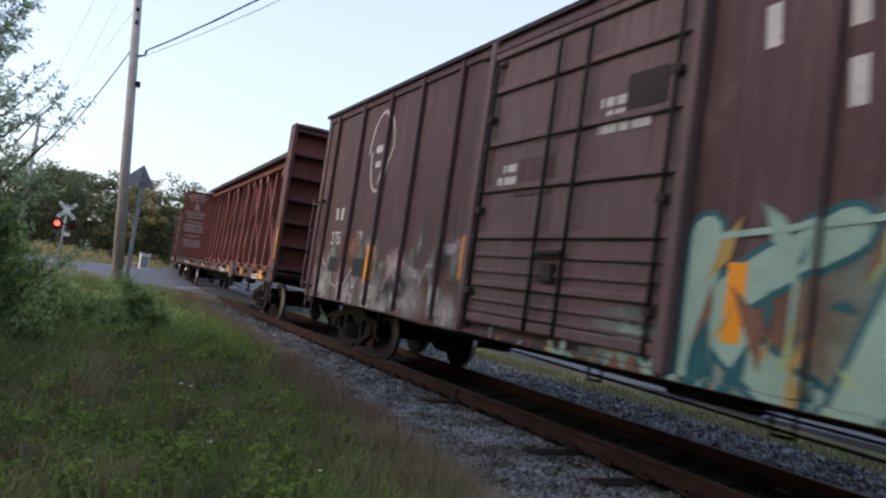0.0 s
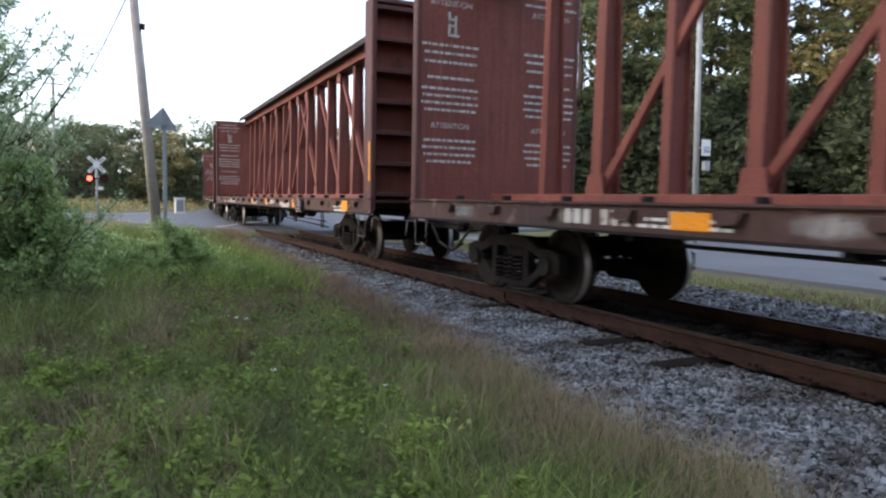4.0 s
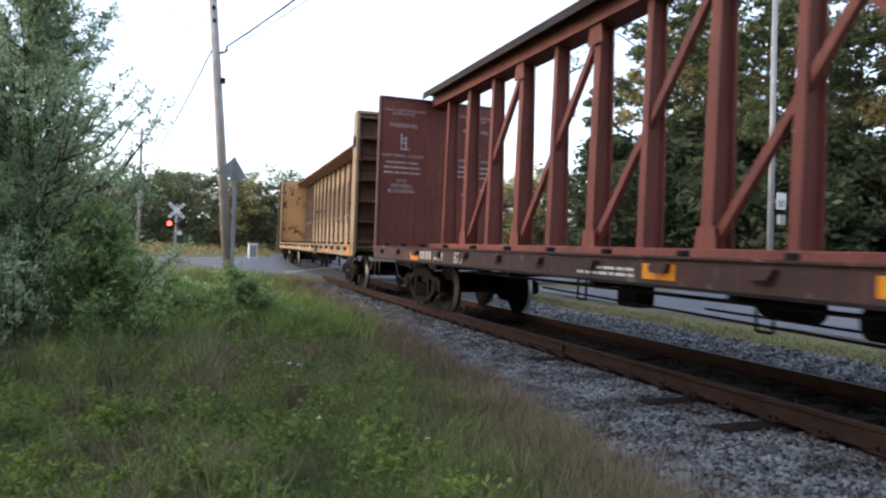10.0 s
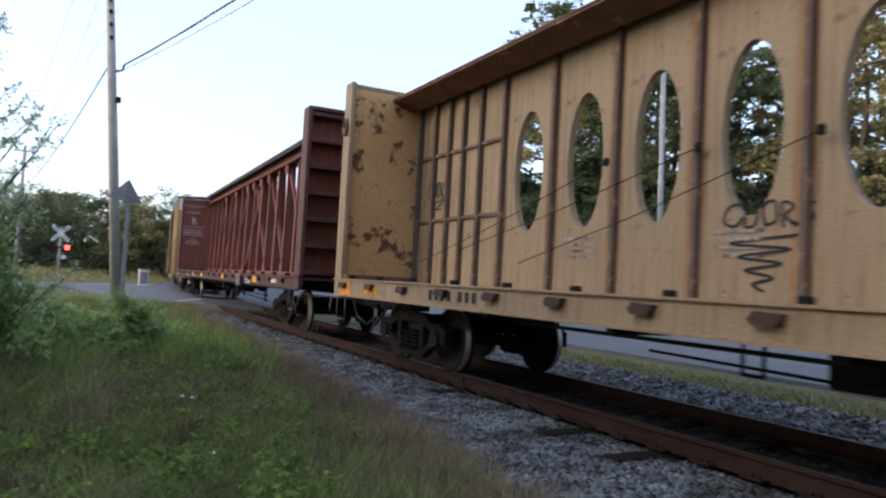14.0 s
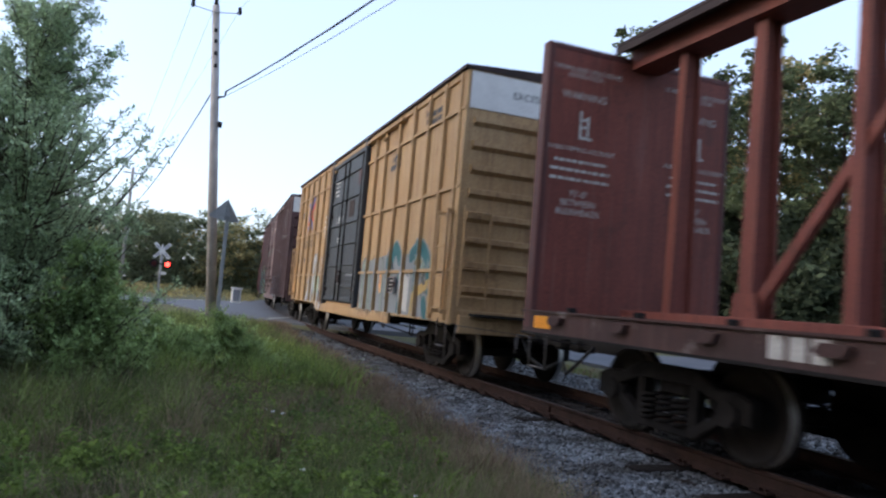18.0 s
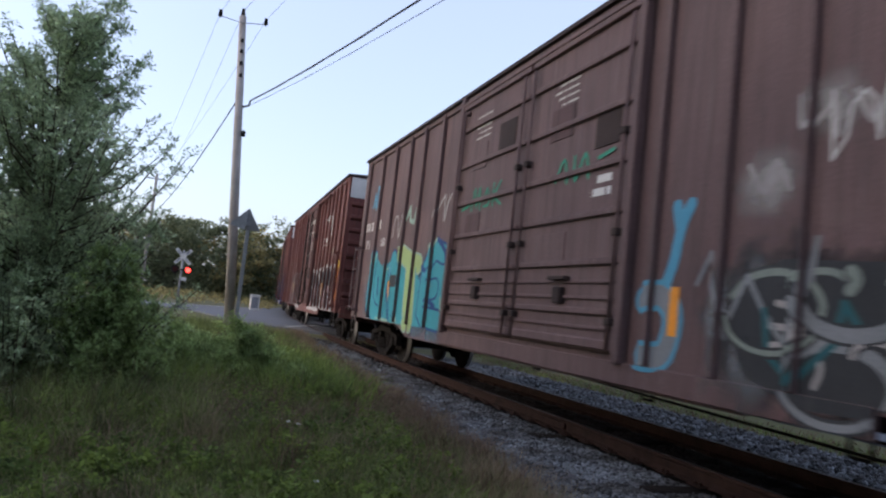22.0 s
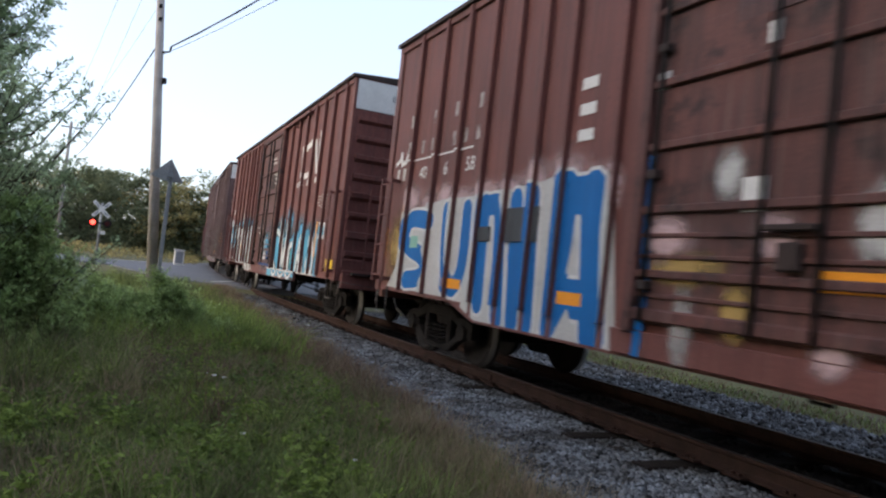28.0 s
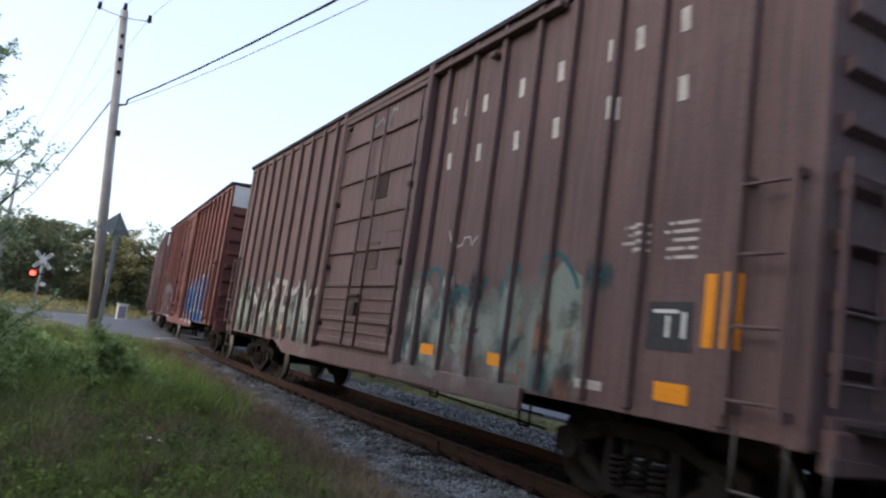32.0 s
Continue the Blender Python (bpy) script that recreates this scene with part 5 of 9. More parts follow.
def couplers(car, L, reach=1.15):
    for s in (-1, 1):
        bm = bmesh.new()
        box(bm, -0.14, 0.14, min(s * (L / 2 - 0.6), s * (L / 2 + reach - 0.25)), max(s * (L / 2 - 0.6), s * (L / 2 + reach - 0.25)), 0.72, 0.95, 0.02)
        box(bm, -0.2, 0.16, min(s * (L / 2 + reach - 0.3), s * (L / 2 + reach - 0.01)), max(s * (L / 2 + reach - 0.3), s * (L / 2 + reach - 0.01)), 0.68, 0.98, 0.05)
        part("coupler", bm, M["steel_dark"], car, "dark cast knuckle coupler")
        bm = bmesh.new()
        p = [(-0.35, s * (L / 2 + 0.1), 0.8), (-0.38, s * (L / 2 + 0.5), 0.5), (-0.3, s * (L / 2 + 0.85), 0.36), (-0.2, s * (L / 2 + 1.1), 0.5)]
        for a, b in zip(p, p[1:]):
            tube(bm, a, b, 0.025, sides=6)
        part("air_hose", bm, M["cable"], car, "black air hose")
        bm = bmesh.new()
        ye = s * (L / 2 + 0.12)
        tube(bm, (-1.5, ye, 0.9), (-0.4, ye, 0.82), 0.013, sides=6)
        tube(bm, (-1.5, ye, 0.9), (-1.53, ye, 0.66), 0.014, sides=6)
        part("uncoupling_lever", bm, M["step"], car, "worn steel uncoupling lever")


def ladder(car, x, y, z0, z1, material, rungs=4, w=0.42):
    bm = bmesh.new()
    for e in (-w / 2, w / 2):
        beam(bm, (x, y + e, z0), (x, y + e, z1), 0.03, 0.05)
        for z in (z0 + 0.05, z1 - 0.05):
            box(bm, x, x + 0.14, y + e - 0.02, y + e + 0.02, z - 0.03, z + 0.03)
    for k in range(rungs):
        z = z0 + 0.1 + (z1 - z0 - 0.2) * k / (rungs - 1)
        tube(bm, (x, y - w / 2, z), (x, y + w / 2, z), 0.014, sides=6)
    part("ladder", bm, material, car, "narrow steel ladder")


def step(car, x, y):
    bm = bmesh.new()
    for e in (-0.2, 0.2):
        tube(bm, (x, y + e, 0.98), (x, y + e, 0.55), 0.012, sides=6)
    tube(bm, (x, y - 0.2, 0.55), (x, y + 0.2, 0.55), 0.014, sides=6)
    part("sill_step", bm, M["step"], car, "thin steel sill step")


def underframe(car, L, tb, material, shallow=False):
    part("centre_sill", boxed(-0.3, 0.3, -L / 2 + 0.3, L / 2 - 0.3, 0.88 if shallow else 0.66, 0.99), M["steel_dark"], car, "dark centre sill")
    for k in range(7):
        y = -tb * 0.72 + tb * 1.44 * k / 6
        part("cross_bearer", boxed(-1.46, 1.46, y - 0.05, y + 0.05, 0.88 if shallow else 0.78, 0.97), M["steel_dark"], car)
    part("brake_reservoir", bar((-0.45, -1.5, 0.76), (-0.45, -0.5, 0.76), 0.16, sides=14), M["steel_dark"], car, "dark air reservoir")
    part("brake_valve", boxed(-0.75, -0.5, 2.3, 2.75, 0.62, 0.92, 0.03), M["steel_dark"], car, "dark brake valve block")
    part("brake_cylinder", bar((0.5, 0.9, 0.72), (0.5, 1.6, 0.72), 0.14, sides=14), M["steel_dark"], car)
    bm = bmesh.new()
    tube(bm, (-0.9, -tb * 0.72, 0.52), (-0.8, tb * 0.5, 0.72), 0.015, sides=6)
    tube(bm, (-0.95, -tb * 0.72, 0.66), (-0.95, tb * 0.1, 0.74), 0.013, sides=6)
    tube(bm, (-1.2, -tb * 0.7, 0.86), (-1.2, tb * 0.7, 0.86), 0.022, sides=6)
    part("brake_rod", bm, M["steel_dark"], car, "thin brake rods")
    for k in range(4):
        y = -tb * 0.66 + tb * 0.34 * k
        z = 0.5 + 0.05 * k
        bm = bmesh.new()
        for e in (-0.1, 0.1):
            tube(bm, (-0.92, y + e, 0.95), (-0.92, y + e, z), 0.016, sides=6)
        tube(bm, (-0.92, y - 0.1, z), (-0.92, y + 0.1, z), 0.016, sides=6)
        part("rod_hanger", bm, M["steel_dark"], car, "bent steel rod hanger")


def boxcar(name, label, front, L, H, side, end, posts, door, sill=0.90, white_end=True, rails=(), door_mat=None, door_parts=1, roof_mat="capdark",
           end_mat=None, post_w=0.09, brake_wheel=False, end_letters="EXCESS HEIGHT CAR", ladders=True, post_mat=None, hung=True, ramp=4.2):
    """A box car, its front at -L/2. posts and door are counted in metres from the front end. Returns the car and its side's surfaces."""
    car = tagged(new(name), label, "freight car", "cars of the freight train")
    W, D = 1.57, 0.075
    side_m, end_m = M[side], M[end]
    h = L / 2
    part("body", boxed(-W, W, -h, h, sill + 0.06, H - 0.04, 0.015), side_m, car)
    # the floor line: a sill that hangs lower between the trucks
    drop = 0.2 if hung else 0.02
    out = [(-h, sill + 0.1), (-h, sill + 0.02), (-h + ramp, sill), (-h + ramp + 0.7, sill - drop), (h - ramp - 0.7, sill - drop), (h - ramp, sill), (h, sill + 0.02), (h, sill + 0.1)]
    for s in (-1, 1):
        part("side_sill", extruded(out, s * (W + 0.002), s * (W - 0.05)), side_m, car)
    bm = bmesh.new()
    rows = [[bm.verts.new((x, y, z)) for x, z in ((-W - 0.09, H - 0.09), (-W - 0.09, H - 0.03), (0, H + 0.09), (W + 0.09, H - 0.03), (W + 0.09, H - 0.09))] for y in (-h - 0.04, h + 0.04)]
    for k in range(5):
        bm.faces.new((rows[0][k], rows[0][(k + 1) % 5], rows[1][(k + 1) % 5], rows[1][k]))
    bm.faces.new(rows[0][::-1])
    bm.faces.new(rows[1])
    bmesh.ops.recalc_face_normals(bm, faces=bm.faces)
    part("roof", bm, M[roof_mat], car, "slightly pitched steel roof")
    surf, last = [], -h
    d0, d1 = door[0] - h, door[1] - h
    edges = []
    me = cached("post_%s_%.2f_%.2f" % (side, H, post_w), lambda: boxed(-D / 2, D / 2, -post_w / 2, post_w / 2, sill + 0.05, H - 0.1, 0.012))
    for p in posts:
        y = p - h
        for s in (-1, 1):
            shared("side_post", me, M[post_mat] if post_mat else side_m, car, at=pose(s * (W + D / 2 - 0.004), y, 0))
        edges.append((y - post_w / 2, y + post_w / 2))
    edges.append((d0, d1))
    for a, b in sorted(edges):
        if a > last:
            surf.append((last, a, W))
        surf.append((a, b, W + D - 0.004 if (a, b) != (d0, d1) else W + 0.055))
        last = b
    surf.append((last, h, W))
    # paint reaches down to the sill, which hangs lower in the middle
    cut, parts_of = h - ramp - 0.35, []
    t0, t1 = max(d0 - 2.9, -h + 0.6), d1 + 0.3
    tz0, tz1 = sill - (0.17 if hung else 0.0), sill + 0.05
    for a, b, x in surf:
        for p, q, low in ((-h, -cut, sill + 0.025), (-cut, cut, sill - drop + 0.03), (cut, h, sill + 0.025)):
            for u, v, face in ((-h, t0, False), (t0, t1, True), (t1, h, False)):
                ya, yb = max(a, p, u), min(b, q, v)
                if yb - ya > 0.001:
                    z = low if x == W else max(low, sill + 0.06)
                    parts_of.append((ya, yb, x, max(z, tz1) if face else z))
    parts_of.append((t0, t1, W + 0.06, tz0, tz1))
    surf = parts_of
    for z in rails:
        for s in (-1, 1):
            for a, b in ((-h, d0), (d1, h)):
                part("side_rail", boxed(min(s * W, s * (W + 0.05)), max(s * W, s * (W + 0.05)), a, b, z - 0.03, z + 0.03, 0.006), side_m, car)
    for s in (-1, 1):
        x = s * (W + 0.04)
        part("top_rail", boxed(min(s * (W - 0.02), x), max(s * (W - 0.02), x), -h, h, H - 0.2, H - 0.09, 0.008), side_m, car)
    # corner posts
    for s in (-1, 1):
        for e in (-1, 1):
            x0, x1 = sorted((s * (W - 0.02), s * (W + 0.03)))
            y0, y1 = sorted((e * (h - 0.16), e * (h + 0.02)))
            part("corner_post", boxed(x0, x1, y0, y1, sill, H - 0.1, 0.01), side_m, car)
    # doors
    dm = M[door_mat] if door_mat else side_m
    for s in (-1, 1):
        n = door_parts
        for k in range(n):
            a, b = d0 + (d1 - d0) * k / n + 0.03, d0 + (d1 - d0) * (k + 1) / n - 0.03
            x0, x1 = sorted((s * (W - 0.02), s * (W + 0.055)))
            dr = part("door", boxed(x0, x1, a, b, sill + 0.12, H - 0.25, 0.012), dm, car, "sliding steel door")
            if s > 0:
                continue
            xo = -(W + 0.055)
            for z in (1.45, 2.0, 2.55, 3.1, 3.75, 4.4)[:6 if H > 5 else 5]:
                part("door_rib", boxed(xo - 0.045, xo + 0.01, a, b, z - 0.035, z + 0.035, 0.01), dm, dr)
            for z in (sill + 0.2, H - 0.3):
                part("door_rail", boxed(xo - 0.05, xo + 0.01, a, b, z - 0.05, z + 0.05, 0.01), dm, dr)
            m = (a + b) / 2
            for y in (a + 0.12, m - 0.25, m + 0.25, b - 0.12)[:: 1 if n == 1 else 3]:
                part("lock_bar", bar((xo - 0.06, y, sill + 0.15), (xo - 0.06, y, H - 0.4), 0.022, sides=8), M["steel_dark"] if door_mat else dm, dr)
            for z in (1.14, 1.27, 1.60, 1.78):
                part("door_rib", boxed(xo - 0.028, xo + 0.01, a, b, z - 0.018, z + 0.018, 0.005), dm, dr)
            dark = M["capdark"]
            rd = random.Random(int(L * 100) + k)
            for q in range(3):
                yy, zz = rd.uniform(a + 0.3, b - 0.5), rd.uniform(2.1, H - 0.9)
                part("door_patch", boxed(xo - 0.012, xo + 0.01, yy - rd.uniform(0.2, 0.45), yy + 0.3, zz - 0.22, zz + 0.2, 0.004), (dark, dm, M["brown_wc"])[q], dr, "welded repair plate")
            part("door_latch", boxed(xo - 0.1, xo - 0.02, m - 0.22, m + 0.2, 1.80, 1.845, 0.008), dark, dr)
            part("latch_box", boxed(xo - 0.08, xo, m - 0.1, m + 0.08, 1.52, 1.72, 0.012), dark, dr)
            for y in (a + 0.12, b - 0.12):
                for z in (1.35, 2.3, 3.4):
                    part("bar_bracket", boxed(xo - 0.09, xo, y - 0.05, y + 0.05, z - 0.04, z + 0.04, 0.008), dark, dr)
        for y in (d0 - 0.02, d1 + 0.02):
            x0, x1 = sorted((s * W, s * (W + 0.13)))
            part("door_post", boxed(x0, x1, y - 0.06, y + 0.06, sill + 0.03, H - 0.1, 0.015), dm if door_mat else side_m, car)
        x0, x1 = sorted((s * W, s * (W + 0.12)))
        xa, xb = sorted((s * W, s * (W + 0.06)))
        part("door_track", boxed(xa, xb, t0, t1, tz0, tz1, 0.008), side_m, car)
        part("door_track", boxed(x0, x1, t0, t1, H - 0.27, H - 0.2, 0.01), side_m, car)
        for y in (d0 - 1.6, d1 - 0.2):
            part("door_stop", boxed(x0, x1 if s > 0 else x1, y - 0.06, y + 0.06, H - 0.46, H - 0.38, 0.02), side_m, car)
    # corrugated ends
    n = 9
    for s in (-1, 1):
        em = M[end_mat] if end_mat else end_m
        y0, y1 = sorted((s * (h - 0.02), s * (h + 0.012)))
        part("end_panel", boxed(-W + 0.02, W - 0.02, y0, y1, sill + 0.02, H - 0.1), em, car)
        top = H - 0.75 if white_end else H - 0.12
        for k in range(n):
            z = sill + 0.2 + (top - sill - 0.35) * k / (n - 1)
            bm = extruded([(h, z - 0.12), (h + 0.085, z - 0.05), (h + 0.085, z + 0.03), (h, z + 0.05)], -W + 0.12, W - 0.12)
            if s < 0:
                bmesh.ops.transform(bm, matrix=Matrix.Scale(-1, 4, (0, 1, 0)), verts=bm.verts)
                bmesh.ops.reverse_faces(bm, faces=bm.faces)
            part("end_rib", bm, em, car)
        y0, y1 = sorted((s * (h + 0.005), s * (h + 0.13)))
        part("end_sill", boxed(-W + 0.1, W - 0.1, y0, y1, sill - 0.12, sill + 0.16, 0.015), end_m, car, "worn end sill")
        if white_end:
            y0, y1 = sorted((s * (h + 0.012), s * (h + 0.03)))
            part("end_band", boxed(-W + 0.03, W - 0.03, y0, y1, H - 0.72, H - 0.12), M["white"], car, "white band of a tall car")
    if white_end and end_letters:
        flat_text(end_letters, 0.17, M["charcoal"], car, pose(0, -h - 0.034, H - 0.46, 90, 0, 0), label="small dark lettering")
    if ladders:
        for e in (-1, 1):
            ladder(car, -W - 0.14, e * (h - 0.32), sill + 0.15, 2.75, side_m)
            step(car, -W - 0.02, e * (h - 0.32))
            bm = bmesh.new()
            beam(bm, (-1.5, e * (h + 0.12), 1.2), (-1.5, e * (h + 0.12), 2.8), 0.03, 0.04)
            lad = part("end_ladder", bm, side_m, car, "ladder on the end wall")
            bm = bmesh.new()
            beam(bm, (-1.05, e * (h + 0.12), 1.2), (-1.05, e * (h + 0.12), 2.8), 0.03, 0.04)
            part("ladder_rail", bm, side_m, lad)
            for z in (1.35, 1.8, 2.25, 2.7):
                part("rung", bar((-1.5, e * (h + 0.13), z), (-1.05, e * (h + 0.13), z), 0.014, sides=6), side_m, lad)
            part("crossover_board", boxed(-1.3, 1.3, min(e * (h + 0.05), e * (h + 0.3)), max(e * (h + 0.05), e * (h + 0.3)), 1.06, 1.1), M["steel_dark"], car)
    if brake_wheel:
        bm = bmesh.new()
        n2 = 20
        for k in range(n2):
            a, b = 2 * math.pi * k / n2, 2 * math.pi * (k + 1) / n2
            tube(bm, (0.05 + 0.3 * math.cos(a), -h - 0.28, 2.3 + 0.3 * math.sin(a)), (0.05 + 0.3 * math.cos(b), -h - 0.28, 2.3 + 0.3 * math.sin(b)), 0.018, sides=6)
        for k in range(5):
            a = 2 * math.pi * k / 5
            tube(bm, (0.05, -h - 0.25, 2.3), (0.05 + 0.3 * math.cos(a), -h - 0.28, 2.3 + 0.3 * math.sin(a)), 0.014, sides=6)
        tube(bm, (0.05, -h, 2.3), (0.05, -h - 0.27, 2.3), 0.04)
        part("brake_wheel", bm, M["steel_dark"], car, "black brake hand wheel")
        part("brake_housing", boxed(-0.13, 0.2, -h - 0.2, -h, 1.6, 2.1, 0.02), M["steel_dark"], car)
    tb = L / 2 - 1.7
    wheels = []
    for y in (-h + 1.9, h - 1.45):
        truck(car, y, wheels)
    underframe(car, L, tb, side_m)
    couplers(car, L)
    CARS.append((car, front + h, tb, wheels))
    return car, surf


def reflectors(car, surf, spots, L, key="amber"):
    """Reflective strips, each its own part. spots: distance from the front, height, width, tallness."""
    for y, z, w, t in spots:
        painted(car, "reflector", [(key, rect(y - L / 2 - w / 2, z - t / 2, w, t), 6)], surf, "bright amber reflective strip")


def centrebeam(name, label, front, L, col, inner, kind="truss", first=0.62, bays=17, hat=0.45, cap="capdark", bracket="steel_dark", pitch=None):
    """A centre-beam flat car with end bulkheads, its front at -L/2."""
    car = tagged(new(name), label, "freight car", "cars of the freight train")
    c, inn = M[col], M[inner]
    h, W = L / 2, 1.5
    Z = 1.22
    part("deck", boxed(-W + 0.02, W - 0.02, -h + 0.1, h - 0.1, Z - 0.05, Z, 0.0), c, car, "flat steel deck")
    for s in (-1, 1):
        bm = extruded([(-h, Z + 0.01), (-h, Z - 0.26), (h, Z - 0.26), (h, Z + 0.01)], s * W, s * (W - 0.06))
        part("side_sill", bm, M["sill"] if kind == "truss" else c, car)
        x0, x1 = sorted((s * (W - 0.01), s * (W + 0.035)))
        part("sill_flange", boxed(x0, x1, -h, h, Z - 0.28, Z - 0.25), M["steel_dark"] if col != "cream" else c, car)
        part("sill_flange", boxed(x0, x1, -h, h, Z, Z + 0.025), M["sill"] if kind == "truss" else c, car)
    # tie-down winches along the sill
    step_y = pitch or (L - 2 * first) / bays
    me = cached("winch", lambda: extruded([(-0.15, 1.17), (-0.1, 1.08), (0.1, 1.08), (0.14, 1.12), (0.09, 1.18)], -0.07, 0.0))
    mk = cached("hook", lambda: boxed(-0.05, 0.05, -0.04, 0.04, 1.22, 1.3, 0.01))
    for k in range(bays + 1):
        y = -h + first + step_y * k
        for s in (-1,):
            shared("winch", me, M["sill"] if bracket == "steel_dark" else M[bracket], car, at=pose(s * W, y + 0.25, 0.0))
            shared("hook", mk, M["rustrib"] if kind == "oval" else M["steel_dark"], car, at=pose(s * (W - 0.03), y, 0.0))
    # the centre beam
    if kind == "truss":
        top = 4.70
        pw = [cached("beam_post_%s" % col, lambda: post_taper(0.19, 0.16)), cached("beam_post_b_%s" % col, lambda: post_taper(0.14, 0.12))]
        n = bays
        for k in range(n + 1):
            y = -h + first + step_y * k
            shared("beam_post", pw[k % 2], inn, car, at=pose(0, y, 0))
        for k in (1, 3, 5, 7):
            for a, b in ((k, k + 2), (n - k, n - k - 2)):
                a, b = -h + first + step_y * a, -h + first + step_y * b
                bm = bmesh.new()
                beam(bm, (-0.05, a, Z + 0.15), (-0.05, b, top - 0.15), 0.09, 0.11)
                part("brace", bm, inn, car, "slanting steel brace")
                for yy, zz in ((a, Z + 0.2), (b, top - 0.2)):
                    part("gusset", extruded([(yy - 0.2, zz - 0.18), (yy + 0.2, zz - 0.18), (yy + 0.14, zz + 0.18), (yy - 0.14, zz + 0.18)], -0.17, -0.15), inn, car)
        part("top_chord", extruded([(-h + 0.15, top - 0.1), (-h + 0.15, top + 0.17), (h - 0.15, top + 0.17), (h - 0.15, top - 0.1)], -0.22, 0.22), inn, car)
        part("cap", boxed(-hat, hat, -h + 0.1, h - 0.1, top + 0.17, top + 0.23, 0.01), M[cap], car, "dark overhanging cap of the beam")
        for s in (-1, 1):
            x0, x1 = sorted((s * hat, s * (hat - 0.03)))
            part("cap_lip", boxed(x0, x1, -h + 0.1, h - 0.1, top + 0.08, top + 0.17), M[cap], car)
        part("beam_foot", boxed(-0.25, 0.25, -h + 0.3, h - 0.3, Z, Z + 0.12, 0.01), inn, car)
    else:
        top = 4.45
        oval_wall(car, h, Z, top, inn)
        part("cap", boxed(-0.64, 0.64, -h + 0.1, h - 0.1, top + 0.1, top + 0.16, 0.01), M[cap], car, "broad overhanging cap of the beam")
        for s in (-1, 1):
            bm = bmesh.new()
            ya, yb = -h + 0.1, h - 0.1
            v = [bm.verts.new(p) for p in ((s * 0.64, ya, top + 0.09), (s * 0.2, ya, top - 0.05), (s * 0.2, yb, top - 0.05), (s * 0.64, yb, top + 0.09), (s * 0.64, ya, top + 0.13), (s * 0.2, ya, top + 0.1), (s * 0.2, yb, top + 0.1), (s * 0.64, yb, top + 0.13))]
            for q in ((0, 1, 2, 3), (0, 3, 7, 4), (1, 5, 6, 2), (0, 4, 5, 1), (3, 2, 6, 7), (4, 7, 6, 5)):
                bm.faces.new([v[i] for i in q])
            bmesh.ops.recalc_face_normals(bm, faces=bm.faces)
            part("cap_soffit", bm, M["rustrib"], car, "grimy sloping underside of the cap")
    # the bulkheads
    ztop = 4.76
    for e in (-1, 1):
        deep = 0.42 if e < 0 else 0.16
        span = lambda a, b: sorted((e * (h - a), e * (h - b)))
        bk = part("bulkhead", boxed(-W, W, *span(deep, deep - 0.05), Z - 0.05, ztop - 0.02, 0.01), inn, car, "tall end bulkhead")
        for s in (-1, 1):
            x0, x1 = sorted((s * (W + 0.002), s * (W - 0.09)))
            back = max(deep + 0.01, 0.3 if kind == "oval" else 0)
            part("bulkhead_post", boxed(x0, x1, *span(back, -0.02 if kind == "oval" else 0), Z - 0.2, ztop, 0.015), c, bk)
        part("bulkhead_top", boxed(-W + 0.09, W - 0.09, *span(deep + 0.01, 0.0), ztop - 0.08, ztop, 0.01), c, bk)
        nr = 7
        for k in range(nr):
            z = Z + 0.1 + (ztop - Z - 0.25) * k / (nr - 1)
            # the oval car's front ribs are darkened too, for shade in the recess
            part("bulkhead_rib", boxed(-W + 0.09, W - 0.09, *span(deep - 0.04, 0.03), z - 0.04, z + 0.04, 0.01), M["rustrib"] if kind == "oval" and e < 0 else c, bk)
        part("bulkhead_rib", boxed(-0.06, 0.06, *span(deep - 0.04, 0.05), Z, ztop - 0.1, 0.01), c, bk)
        if kind == "oval":
            bm = bmesh.new()
            for z in np.arange(1.5, 4.5, 0.42):
                tube(bm, (-1.35, e * (h + 0.06), z), (-0.85, e * (h + 0.06), z), 0.014, sides=6)
            for x in (-1.35, -0.85):
                tube(bm, (x, e * (h + 0.06), 1.4), (x, e * (h + 0.06), 4.5), 0.014, sides=6)
            part("end_ladder", bm, M["steel_dark"], bk, "ladder on the bulkhead")
    if kind == "oval":
        for e in (-1, 1):
            bmx = boxed(-W + 0.04, -0.2, min(e * (h - 0.5), e * (h - 0.165)), max(e * (h - 0.5), e * (h - 0.165)), Z, Z + 0.1)
            part("stop_block", bmx, M["rustrib"], car)
    for e in (-1, 1):
        step(car, -W - 0.02, e * (h - 0.45))
    tb = h - 2.6
    wheels = []
    for y in (-h + 2.9, h - 2.3):
        truck(car, y, wheels)
    underframe(car, L, tb, c, True)
    couplers(car, L, 1.0)
    CARS.append((car, front + h, tb, wheels))
    surf = [(-h, h, W + 0.0)]
    return car, surf


